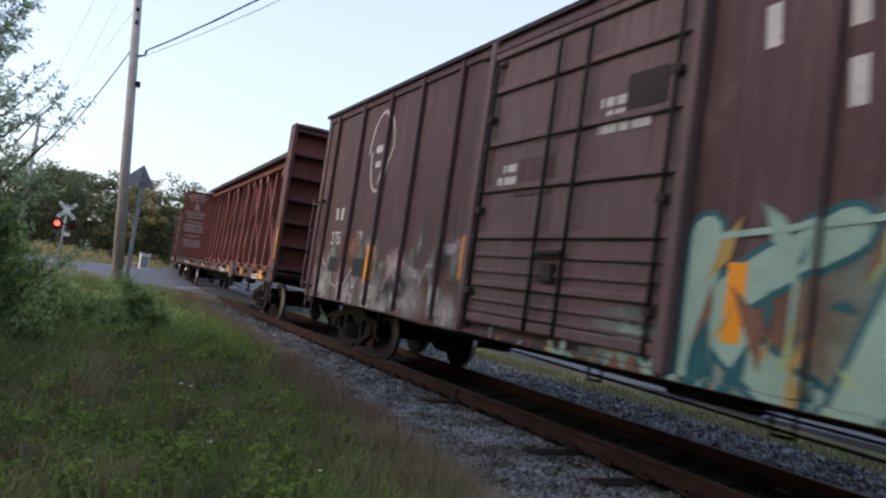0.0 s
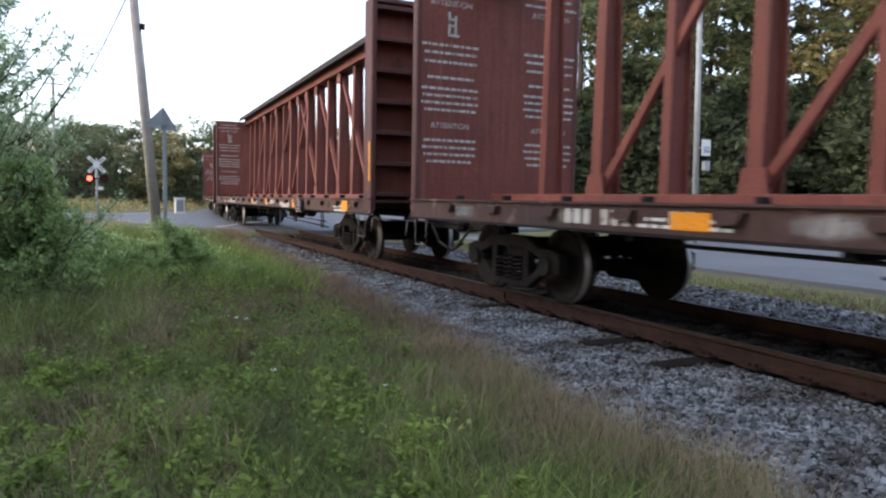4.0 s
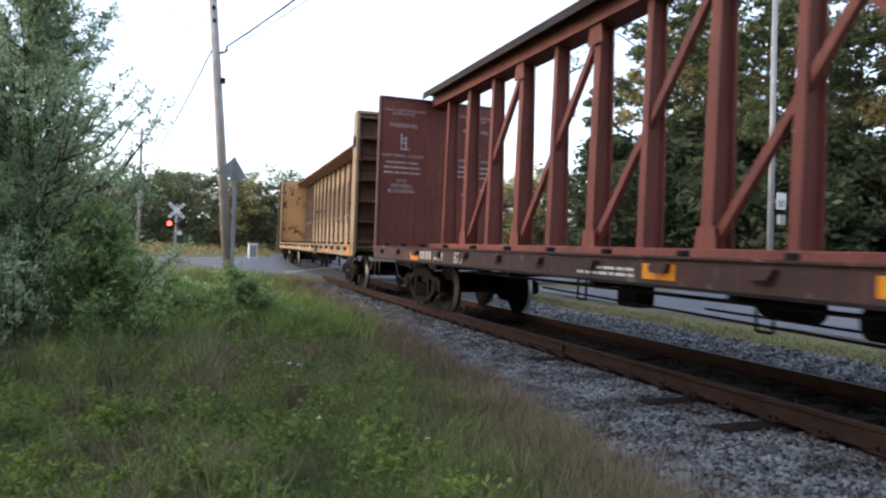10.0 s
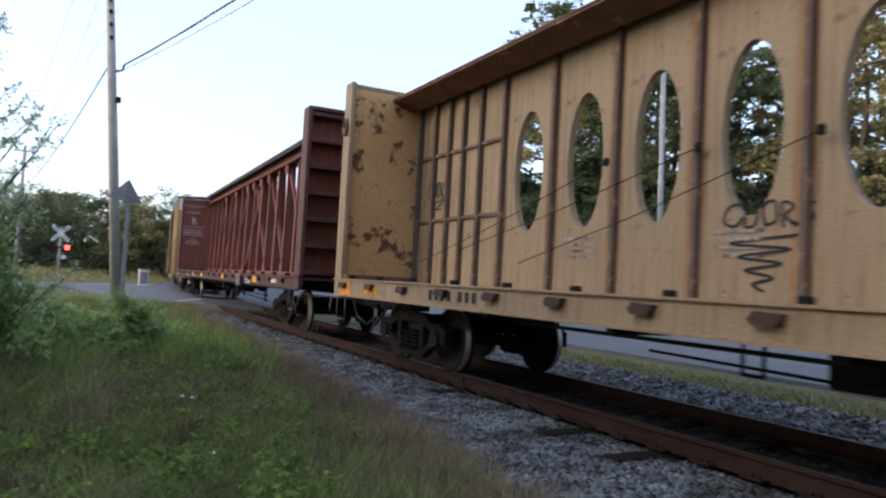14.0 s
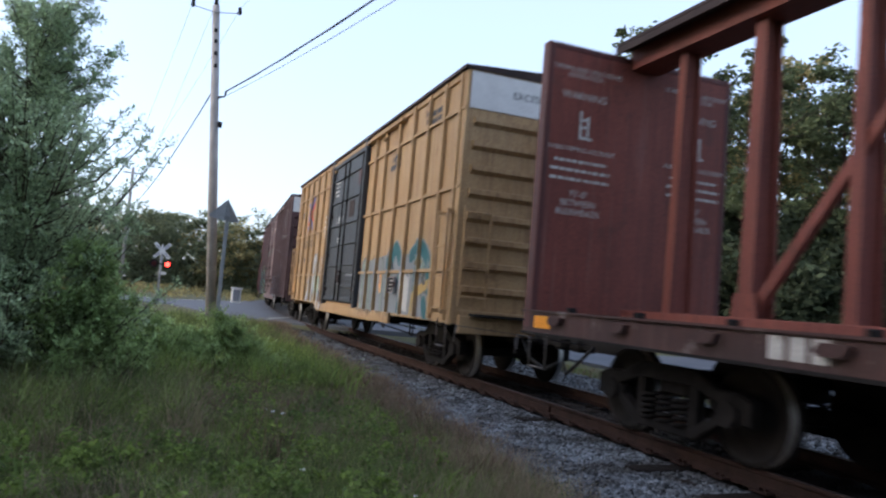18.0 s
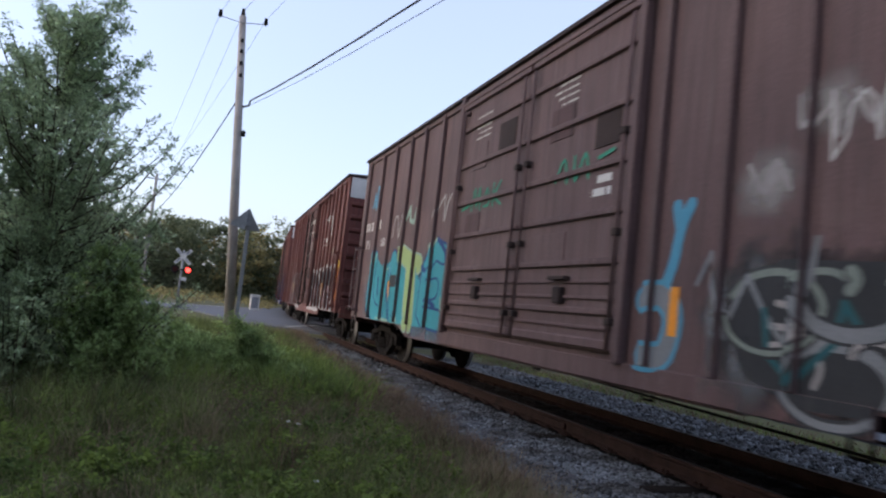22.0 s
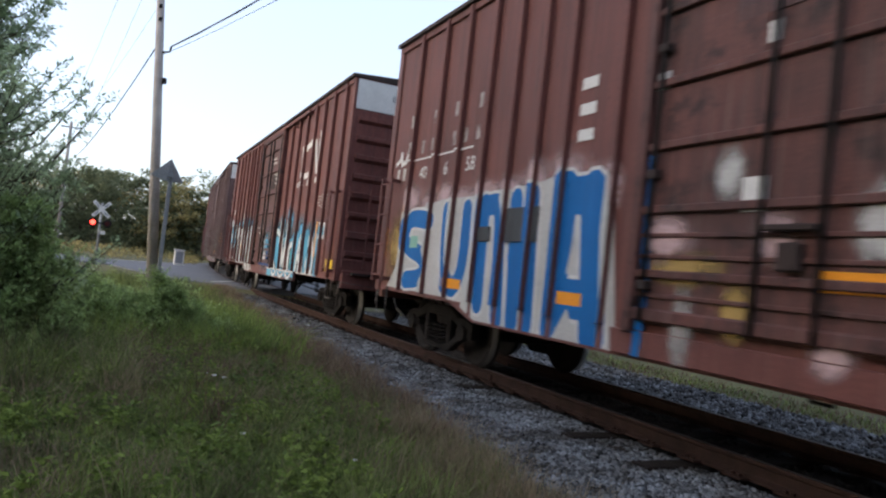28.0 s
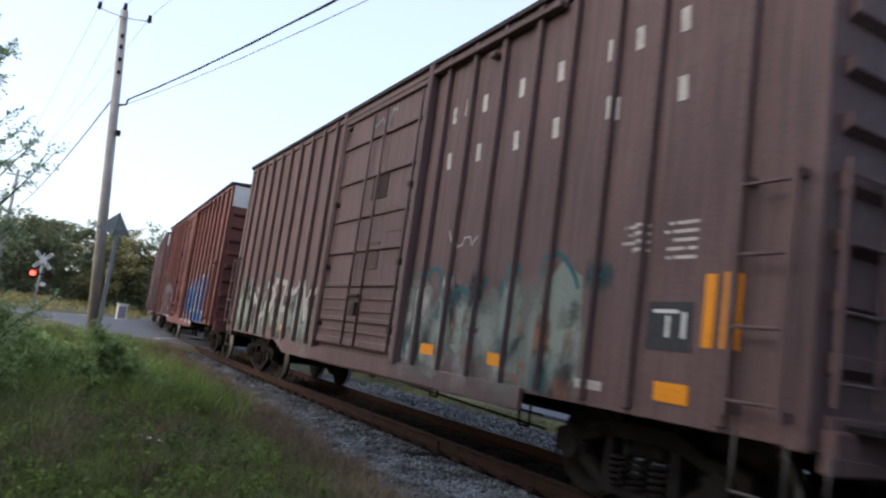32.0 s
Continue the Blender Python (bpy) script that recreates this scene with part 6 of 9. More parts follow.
def post_taper(w0, w1):
    """A post of H section, its two flanges across the car, broader at its foot."""
    bm = bmesh.new()
    rings = []
    for z, a, k in ((1.22, w0 / 2, 0.165), (2.0, w0 / 2, 0.155), (4.7, w1 / 2, 0.11)):
        f, w = 0.025, 0.012
        out = [(-k, -a), (-k, a), (-k + f, a), (-k + f, w), (k - f, w), (k - f, a), (k, a), (k, -a), (k - f, -a), (k - f, -w), (-k + f, -w), (-k + f, -a)]
        rings.append([bm.verts.new((x, y, z)) for x, y in out])
    for r, s in zip(rings, rings[1:]):
        for i in range(12):
            bm.faces.new((r[i], r[(i + 1) % 12], s[(i + 1) % 12], s[i]))
    bm.faces.new(rings[0])
    bm.faces.new(rings[-1])
    bmesh.ops.recalc_face_normals(bm, faces=bm.faces)
    return bm


def oval_wall(car, h, Z, top, material):
    """A plated centre wall: thirteen panels with an upright oval opening, plain ones at the ends, rusty ribs between."""
    n, zc = 24, 2.92
    wo, first = 1.256, 3.78

    def holed(w):
        bm = bmesh.new()
        for x in (-0.05, 0.05):
            ring = [bm.verts.new((x, 0.355 * math.cos(2 * math.pi * k / n), zc + 0.87 * math.sin(2 * math.pi * k / n))) for k in range(n)]
            outer = []
            for k in range(n):
                a = 2 * math.pi * k / n
                ca, sa = math.cos(a), math.sin(a)
                hw, lo, hi = w / 2, Z - zc, top - zc
                t = min(hw / abs(ca) if abs(ca) > 1e-6 else 1e9, (hi / sa if sa > 1e-6 else lo / sa if sa < -1e-6 else 1e9))
                outer.append(bm.verts.new((x, t * ca, zc + t * sa)))
            for k in range(n):
                j = (k + 1) % n
                bm.faces.new((ring[k], ring[j], outer[j], outer[k]))
            for sy, sz in ((1, 1), (-1, 1), (-1, -1), (1, -1)):
                cy, cz = sy * w / 2, top if sz > 0 else Z
                cand = sorted(outer, key=lambda q: (q.co.y - cy) ** 2 + (q.co.z - cz) ** 2)
                on_side = [q for q in cand if abs(q.co.y - cy) < 1e-4][0]
                on_top = [q for q in cand if abs(q.co.z - cz) < 1e-4][0]
                if on_side != on_top:
                    bm.faces.new((bm.verts.new((x, cy, cz)), on_side, on_top))
            if x < 0:
                keep = ring
            else:
                for k in range(n):
                    j = (k + 1) % n
                    bm.faces.new((keep[k], keep[j], ring[j], ring[k]))
        bmesh.ops.recalc_face_normals(bm, faces=bm.faces)
        return bm

    mh = cached("oval_panel", lambda: holed(wo - 0.06))
    mr = cached("wall_rib", lambda: boxed(-0.13, 0.13, -0.04, 0.04, Z, top, 0.012))
    ms = cached("rust_stain", lambda: boxed(-0.054, -0.05, -0.11, 0.11, Z, top))
    for k in range(13):
        shared("wall_panel", mh, material, car, at=pose(0, -h + first + wo * (k + 0.5), 0))
    for k in range(14):
        shared("wall_rib", mr, M["rib_cream"], car, at=pose(0, -h + first + wo * k, 0))
        shared("rust_stain", ms, M["bleed"], car, "orange rust bled along a rib", at=pose(0, -h + first + wo * k + 0.05, 0))
    for e, cuts in ((-1, (0.3, 1.2, 1.84, 2.65, 3.2, 3.78)), (1, (0.3, 0.9, 1.45, 1.95, 2.5, 2 * h - first - 13 * wo))):
        for a, b in zip(cuts, cuts[1:]):
            y0, y1 = sorted((e * (h - a), e * (h - b)))
            part("wall_panel", boxed(-0.05, 0.05, y0 + 0.05, y1 - 0.05, Z, top), material, car)
            for z in (2.35, 3.5):
                part("panel_rail", boxed(-0.1, -0.052, y0 + 0.05, y1 - 0.05, z - 0.025, z + 0.025), M["rib_cream"], car)
            shared("wall_rib", mr, M["rib_cream"], car, at=pose(0, e * (h - a), 0))


def bulkhead_words(car, L, kind):
    """White notices on the inner face of the rear bulkhead, on both sides of the beam."""
    h = L / 2 - 0.166
    for x in (-0.92, 0.92):
        if kind == "red":
            rows = [("bars", 4.55, 0.8), ("bars", 4.42, 1.0), ("ATTENTION", 4.24, 0.13), ("mark", 3.98, 0), ("bars", 3.62, 1.0), ("bars", 3.5, 0.9), ("bars", 3.36, 0.9), ("bars", 3.12, 0.8), ("bars", 2.95, 1.0), ("bars", 2.84, 0.95), ("bars", 2.73, 1.0), ("bars", 2.62, 0.9),
                    ("ATTENTION", 2.36, 0.12), ("bars", 2.15, 0.9), ("bars", 2.04, 0.95), ("bars", 1.93, 0.9), ("bars", 1.82, 0.8)]
        else:
            rows = [("LOADING AND UNLOADING\nINSTRUCTION", 4.42, 0.085), ("WARNING", 4.05, 0.14), ("mark", 3.72, 0), ("AVOID TIPPING ACCIDENT", 3.35, 0.085), ("bars", 3.2, 0.8), ("bars", 3.08, 0.9), ("bars", 2.96, 0.9), ("73'-0\"\nBETWEEN\nBULKHEADS", 2.75, 0.12)]
        bm = bmesh.new()
        rnd = random.Random(3)
        for text, z, size in rows:
            if text == "bars":
                a = -size / 2
                while a < size / 2:
                    w = min(rnd.uniform(0.03, 0.12), size / 2 - a)
                    q = [bm.verts.new((x + a + dx, h - 0.003, z + dz)) for dx, dz in ((0, 0), (w, 0), (w, 0.04), (0, 0.04))]
                    bm.faces.new(q)
                    a += w + 0.022
            elif text == "mark":
                for dx, dz, w, t in ((-0.06, -0.18, 0.04, 0.36), (0.05, -0.18, 0.04, 0.3), (-0.06, -0.2, 0.2, 0.04), (-0.02, -0.05, 0.1, 0.03), (-0.02, 0.05, 0.1, 0.03)):
                    bm.faces.new([bm.verts.new((x + dx + a, h - 0.003, z + dz + b)) for a, b in ((0, 0), (w, 0), (w, t), (0, t))])
            else:
                tagged(flat_text(text, size, M["offwhite"], car, pose(x, h - 0.003, z, 90, 0, 0), "notice", "white stencilled notice"), kind="stuff")
        tagged(part("notice_text", bm, M["offwhite"], car, "small white stencilled lines"), kind="stuff")


def loop_mark(y, z, s, key="white", layer=5, wide=1.35):
    """A bold bent-band mark: one rounded line. One reads it with the car's front on the right."""
    pts = [(0.6, 1.0), (0.22, 0.93), (0.04, 0.78), (0.0, 0.16), (0.12, 0.03), (0.52, 0.02), (0.68, 0.14), (0.76, 0.8), (0.9, 0.98), (1.06, 0.9), (1.26, 0.18), (1.42, 0.04), (1.56, 0.16), (1.62, 1.12)]
    line = smooth_line([(y - (a - 0.8) * s * wide, z + b * s) for a, b in pts])
    return [(key, q, layer) for q in stroke(line, 0.19 * s, True)]


def piece(L, lines, width, fill, edge=None, rim=0.05, layer=2, curved=True, shade=None):
    """Letters drawn as broad sprayed lines; points are metres from the car's front end and heights."""
    out = []
    lines = [[(a - L / 2, b) for a, b in q] for q in lines]
    lines = [smooth_line(q) if curved else q for q in lines]
    for q in lines:
        if shade:
            out += [(shade, p, layer - 0.6) for p in stroke([(a - 0.09, b - 0.03) for a, b in q], width + 2 * rim, True)]
    for q in lines:
        if edge:
            out += [(edge, p, layer) for p in stroke(q, width + 2 * rim, True)]
    for q in lines:
        out += [(fill, p, layer + 1) for p in stroke(q, width, True)]
    return out


def lowered(shapes, d):
    """The same paint d metres lower."""
    def drop(q):
        key, poly, layer, *thin = q
        fade = [lambda a, b, f=thin[0]: f(a, b + d)] if thin else []
        return (key, [(a, b - d) for a, b in poly], layer, *fade)
    return [drop(q) for q in shapes]


def patch(L, key, pts, layer):
    return [(key, [(a - L / 2, b) for a, b in pts], layer)]


def clouds(L, a, b, n, z, high, key, seed, dense=1.15, wide=1.0, layer=0):
    """A row of soft sprayed puffs from a to b."""
    rnd = random.Random(seed)
    out = []
    for k in range(n):
        out += haze(a - L / 2 + (b - a) * (k + 0.5) / n, z + rnd.uniform(-.08, .1), wide * rnd.uniform(0.85, 1.2), high * rnd.uniform(0.75, 1.2), key, layer, dense)
    return out


def digits(car, L, spots, size=0.3, key="white", x=1.576):
    """Stencilled figures on a car's side: (figures, metres from the front end, height)."""
    for words, off, z in spots:
        flat_text(words, size, M[key], car, pose(-x, off - L / 2, z, 90, 0, -90), "digits", "stencilled road number figures")


def notices(off, L, z, seed, key="offwhite"):
    y = off - L / 2
    return text_bars(y, z, [0.3, 0.34, 0.28, 0.34, 0.3], key, 0.028, 0.07, seed) + text_bars(y + 0.5, z, [0.3, 0.25, 0.32, 0.2], key, 0.028, 0.07, seed + 1)


def number_bars(off, L, z, key="offwhite", h=0.24, n=6, gap=0.3, w=0.12):
    y = off - L / 2
    return [(key, rect(y + k * gap + (0.12 if k > 2 else 0), z, w, h), 4) for k in range(n)]


def build_train():
    # 0: the old maroon box car that is leaving as the clip begins
    L = 16.4
    car, s = boxcar("box_car", "old maroon box car with faded teal graffiti, near the camera", -2.58, L, 4.5, "brown_wc", "brown_wc", [0.5, 1.7, 3.0, 4.3, 5.56, 10.9, 12.1, 13.25, 14.45, 15.75], (6.75, 10.0), white_end=False, door_mat="brown_grey", sill=0.85, hung=False)
    h = L / 2
    sh = haze(3.3 - h, 1.6, 6.8, 2.2, "mint", 0, 1.25) + haze(5.4 - h, 1.2, 4.4, 1.2, "mint", 0, 1.1) + haze(2.5 - h, 1.5, 3.0, 1.5, "ochre", 0, 0.75) + haze(5.8 - h, 1.5, 2.0, 1.4, "rusty", 1, 0.8)
    sh += wild(0.3 - h, 6.5 - h, 0.75, 2.3, "KASZX", "mint", "teal", 41, 0.26, 0.05, "green", layer=2) + shards(0.2 - h, 6.5 - h, 0.74, 2.3, ("teal", "mint", "rusty", "mint", "green", "ochre", "teal"), 90, 47, 9, (0.12, 0.55))
    sh += [("mint", q, 13) for q in stroke([(0.3 - h, 2.35), (2.2 - h, 2.5), (4.0 - h, 2.36), (6.3 - h, 2.15)], 0.05)] + shards(6.3 - h, 9.4 - h, 0.76, 1.1, ("mint", "teal", "rusty", "ochre", "mint"), 60, 48, 4, (0.08, 0.3)) + haze(7.2 - h, 1.2, 1.4, 0.9, "mint", 0, 0.8)
    painted(car, "graffiti", lowered(sh, 0.15), s, "teal and mint sprayed graffiti")
    sh = []
    for k, (y, z, w, q) in enumerate(((10.5, 1.15, 1.5, 1.0), (11.8, 1.3, 1.7, 1.2), (13.1, 1.2, 1.6, 1.1), (14.3, 1.15, 1.5, 1.1), (15.5, 1.25, 1.3, 1.3))):
        sh += haze(y - h, z, w, q, "grime_white", 0, 0.85)
    rnd = random.Random(8)
    for k in range(46):
        sh += haze(rnd.uniform(10.2, 16.2) - h, rnd.uniform(0.85, 1.9) if k % 3 else rnd.uniform(1.6, 2.1), rnd.uniform(0.15, 0.8), rnd.uniform(0.2, 0.8), rnd.choice(("grime_white", "grime_white", "offwhite", "grey_green", "pink", "charcoal", "rusty")), 1 + k % 5, rnd.uniform(0.7, 1.1), 0.1)
    sh += scribble(11 - h, 1.3, 1.6, 0.5, "grime_white", 5, 11, 0.03) + scribble(13 - h, 1.2, 1.4, 0.5, "offwhite", 6, 11, 0.025) + scribble(14.6 - h, 1.2, 1.4, 0.6, "grime_white", 8, 13, 0.03) + drips(10.3 - h, 16 - h, 1.2, "grime_white", 3, 12)
    painted(car, "graffiti", lowered(sh, 0.15), s, "faded white sprayed scribbles")
    digits(car, L, [("275", 15.1, 1.88), ("59", 13.95, 1.88)], 0.34)
    sh = [("offwhite", rect(15.1 - h, 2.5, 0.13, 0.22, 0.04), 4), ("offwhite", rect(14.85 - h, 2.5, 0.13, 0.22), 4)] + [("ink", rect(14.83 - h, 1.55, 0.42, 0.26), 9), ("ink", rect(13.5 - h, 1.52, 0.52, 0.3), 9)]
    ring = [(13.5 - h + 0.5 * math.cos(a) * (0.75 if a > math.pi else 1), 3.62 + 0.68 * math.sin(a)) for a in (2 * math.pi * k / 18 for k in range(19))]
    sh += [("offwhite", q, 4) for q in stroke(ring, 0.05)] + [("offwhite", rect(13.3 - h, 3.6, 0.4, 0.12), 4), ("offwhite", rect(13.35 - h, 3.35, 0.3, 0.1), 4)]
    sh += [("offwhite", rect(6.0 - h - 0.66 * k, 3.58, 0.13, 0.34, 0.03), 4) for k in range(8)] + [("offwhite", rect(5.3 - h - 0.66 * k, 3.02, 0.13, 0.34, 0.02), 4) for k in range(7)]
    sh += text_bars(7.2 - h, 3.4, [0.7, 0.6, 0.7], "offwhite", 0.09, 0.13, 4, 6) + text_bars(9.2 - h, 2.9, [0.3, 0.4], "offwhite", 0.09, 0.14, 5, 6)
    painted(car, "lettering", lowered(sh, 0.17), s, "white stencilled marks too worn to read")
    reflectors(car, s, [(10.25, 1.74, 0.16, 0.56), (13.25, 1.58, 0.16, 0.56), (16.32, 1.75, 0.14, 0.95), (6.15, 1.5, 0.17, 0.6)], L)
    # 1, 2: red centre-beam cars
    for front, L, first, pitch, spots, board in ((16.5, 23.4, 0.58, 1.245, [(6.3, 0.5, 0.17), (1.25, 0.5, 0.2), (17.45, 0.45, 0.15), (12.4, 0.4, 0.15), (4.05, 0.2, 0.18)], 5.2), (41.5, 23.3, 0.665, 1.26, [(12.8, 0.36, 0.16), (10.22, 0.3, 0.17), (6.36, 0.28, 0.2), (20.02, 0.27, 0.18), (1.65, 0.4, 0.2)], 5.35)):
        car, s = centrebeam("centre_beam_car", "empty oxide-red centre-beam lumber car with end bulkheads", front, L, "red_dark", "red", bays=17, first=first, pitch=pitch)
        bulkhead_words(car, L, "red")
        h = L / 2
        sh = text_bars(1.6 - h, 1.05, [0.9, 0.8], "white", 0.05, 0.08, 3) + text_bars(6.9 - h, 1.08, [1.2, 1.3, 1.1], "white", 0.03, 0.05, 4) + text_bars(12 - h, 1.08, [0.9, 0.7], "white", 0.03, 0.06, 5) + number_bars(L - 5.2, L, 1.02, h=0.15, w=0.11, gap=0.16, n=6) + number_bars(L - 6.0, L, 1.02, h=0.15, w=0.12, gap=0.17, n=2) + text_bars(17 - h, 1.08, [1.0, 1.1], "white", 0.03, 0.06, 7) + number_bars(9.3, L, 1.03, h=0.12, w=0.09, gap=0.13, n=4)
        painted(car, "lettering", sh, s, "white stencilled marks along the sill")
        reflectors(car, s, [(a, 1.09, b, c) for a, b, c in spots], L)
        rnd = random.Random(int(front))
        painted(car, "graffiti", sum([haze(rnd.uniform(0.8, L - 0.8) - h, 1.09, rnd.uniform(0.3, 1.0), 0.22, rnd.choice(("grime_white", "grey", "grime_white", "rusty")), k % 3, rnd.uniform(0.7, 1.0), 0.08) for k in range(16)], []), s, "faded pale paint patches along the sill")
        reflectors(car, [(-h, h, 1.505)], [(0.07, 1.9, 0.09, 0.7)], L)
        placard(car, board - h, L)
    # 3: maroon centre-beam car
    car, s = centrebeam("centre_beam_car", "empty maroon centre-beam lumber car with end bulkheads", 66.65, 23.35, "red_dark", "red", bays=17, first=1.0)
    bulkhead_words(car, 23.35, "brown")
    h = 23.35 / 2
    painted(car, "lettering", text_bars(1.8 - h, 1.06, [0.5, 0.5], "white", 0.05, 0.09, 3) + number_bars(18.6, 23.35, 1.02, h=0.15, w=0.11, gap=0.17, n=7) + text_bars(8 - h, 1.08, [0.6, 0.5], "white", 0.04, 0.06, 4) + text_bars(13 - h, 1.08, [1.0, 1.1], "white", 0.03, 0.06, 7), s, "white stencilled marks along the sill")
    digits(car, 23.35, [("873", 17.87, 1.0)], 0.26, x=1.508)
    reflectors(car, s, [(5.45, 1.09, 0.53, 0.15), (20.2, 1.07, 0.5, 0.15), (12.6, 1.09, 0.5, 0.15), (10.1, 1.09, 0.4, 0.15)], 23.35)
    placard(car, 4.1 - h, 23.35)
    # 4: cream car with oval openings
    L = 23.3
    car, s = centrebeam("centre_beam_car", "empty cream-yellow centre-beam car with oval openings and rust", 91.9, L, "cream", "cream", "oval", bays=18, first=0.75, cap="rustrib", bracket="rustrib")
    h = L / 2
    # front plate in dark rust: grime plus the deep recess's shade as colour
    for o in [k for k in car.children if k.name.startswith("bulkhead")]:
        o.data.materials[0] = M["rustrib"] if o.data.vertices[0].co.y < 0 else M["rustpatch"]
    wall = [(-h, h, 0.053)]
    sh = []
    for k in range(4, 16, 2):
        sh += text_bars(-h + 0.75 + 1.21 * k + 0.25, 1.9, [0.6, 0.5, 0.6, 0.5], "grime_white", 0.035, 0.08, k)
    painted(car, "lettering", sh, wall, "faded white notices on the panels")
    tag = [[(15.78, 2.17), (15.92, 2.16), (16.0, 2.02), (15.86, 1.96), (15.78, 2.04)], [(15.72, 2.16), (15.74, 1.96), (15.62, 1.98), (15.6, 2.18)], [(15.52, 1.96), (15.4, 2.0), (15.42, 2.18), (15.54, 2.14), (15.52, 1.98)], [(15.32, 1.94), (15.34, 2.16), (15.22, 2.12), (15.3, 2.04), (15.2, 1.94)], [(15.02, 2.14), (15.14, 2.14), (15.02, 2.02), (15.12, 1.94), (15.22, 1.98)]]
    spiral = [(15.55 + (0.4 - 0.045 * k) * (1 if k % 2 else -1), 1.86 - 0.065 * k) for k in range(9)]
    small = [[(22.25 + (a - 15.5) * 0.8, 2.86 + (b - 2.05) * 1.2) for a, b in q] for q in tag] + [[(22.5, 2.65), (22.0, 2.7), (22.3, 2.55), (22.1, 2.55)]]
    painted(car, "graffiti", piece(L, tag + [spiral] + small, 0.028, "ink", None, 0, 2), wall, "black sprayed tag with a spiral arrow")
    for a, b, c, d in ((22.6, 1.62, 17.67, 2.81), (21.26, 1.8, 16.26, 2.79), (19.45, 1.6, 14.9, 2.75), (12.6, 1.6, 8.2, 2.8), (8.9, 1.6, 4.6, 2.8)):
        bm = bmesh.new()
        wire(bm, [(-0.16, a - h, b), (-0.17, (a + c) / 2 - h, (b + d) / 2 - 0.05), (-0.16, c - h, d)], 0.007, 5)
        tie = part("tie_cable", bm, M["steel_dark"], car, "slack steel tie cable along the wall")
        part("tie_hook", boxed(-0.2, -0.135, c - h - 0.04, c - h + 0.04, d - 0.05, d + 0.05, 0.02), M["steel_dark"], tie)
    painted(car, "lettering", number_bars(L - 5.0, L, 1.03, "ink", 0.13, 7, 0.17, 0.1), s, "black stencilled marks on the sill")
    reflectors(car, s, [(0.8, 1.07, 0.5, 0.24), (4.5, 1.08, 0.6, 0.14), (9.15, 1.09, 0.57, 0.14), (13.07, 1.09, 0.65, 0.14), (21.6, 1.09, 0.5, 0.14), (22.75, 1.06, 0.45, 0.24)], L)
    placard(car, 6.87 - h, L)
    for e, z in ((-1, 3.95), (1, 3.95)):
        bm = bmesh.new()
        wire(bm, [(-1.53, e * (h - 0.14) + 0.07 * math.cos(2 * math.pi * k / 14), z + 0.14 * math.sin(2 * math.pi * k / 14)) for k in range(15)], 0.03, 6)
        part("lifting_eye", bm, M["rib_cream"], car, "oval steel lifting eye on the corner post")
    # 5: maroon centre-beam car
    L = 23.55
    car, s = centrebeam("centre_beam_car", "empty maroon centre-beam lumber car with white notices", 117.1, L, "red_dark", "red", bays=17, first=1.1)
    bulkhead_words(car, L, "brown")
    h = L / 2
    painted(car, "lettering", number_bars(18.98, L, 1.02, h=0.18, w=0.15, gap=0.2, n=3) + text_bars(5 - h, 1.06, [0.7, 0.6], "white", 0.05, 0.08, 3) + number_bars(L - 7, L, 1.02, h=0.16, w=0.11, gap=0.17, n=6) + text_bars(2 - h, 1.06, [0.5], "white", 0.08, 0.08, 8), s, "white stencilled marks along the sill")
    reflectors(car, s, [(9.6, 1.1, 0.5, 0.15), (4.4, 1.1, 0.5, 0.15), (14.6, 1.1, 0.5, 0.15), (L - 0.5, 1.1, 0.4, 0.15)], L)
    placard(car, 6.2 - h, L)
    # 6: ochre box car with a black door
    L = 16.1
    car, s = boxcar("box_car", "tall ochre-yellow box car with a black door and grey graffiti", 142.9, L, 5.12, "yellow", "yellow", [0.2, 0.93, 1.76, 2.65, 3.6, 4.6, 5.4, 10.6, 11.5, 12.5, 13.5, 14.5, 15.4], (6.2, 9.9), rails=(1.77, 3.12, 4.4), door_mat="blackdoor", post_w=0.1, end_mat="yellow")
    h = L / 2
    sh = clouds(L, 1.4, 6.0, 6, 1.45, 1.3, "grey", 51, 1.25, 1.5) + haze(1.7 - h, 1.9, 1.6, 0.9, "mint", 0, 0.7)
    sh += patch(L, "grey", [(6.0, 0.95), (6.0, 2.0), (5.7, 2.2), (5.3, 2.05), (3.6, 2.15), (3.3, 2.32), (2.8, 2.1), (2.2, 2.1), (1.3, 0.95)], 1)
    sh += piece(L, [[(5.85, 1.0), (5.8, 1.9), (5.5, 2.05), (5.2, 1.6), (5.15, 1.0)], [(4.75, 1.95), (4.65, 1.0)], [(4.2, 2.0), (4.1, 1.0)], [(3.6, 1.3), (3.5, 2.0)]], 0.14, "grey_green", "charcoal", 0.03, 2)
    sh += piece(L, [[(3.55, 1.95), (3.3, 2.25), (2.95, 2.0)], [(2.25, 2.05), (1.75, 2.2), (1.3, 1.95), (1.12, 1.45)], [(1.35, 1.2), (1.2, 0.95)], [(1.9, 1.75), (1.85, 1.1)], [(2.9, 1.7), (2.75, 1.05)]], 0.26, "teal", "grey", 0.04, 4)
    sh += patch(L, "ochre", [(1.75, 1.3), (1.2, 1.45), (1.15, 1.62), (1.75, 1.5)], 7) + patch(L, "ochre", [(2.1, 0.95), (1.75, 0.98), (1.7, 1.4), (2.05, 1.35)], 7) + patch(L, "offwhite", [(2.75, 1.05), (2.3, 1.0), (2.25, 1.75), (2.7, 1.75)], 3)
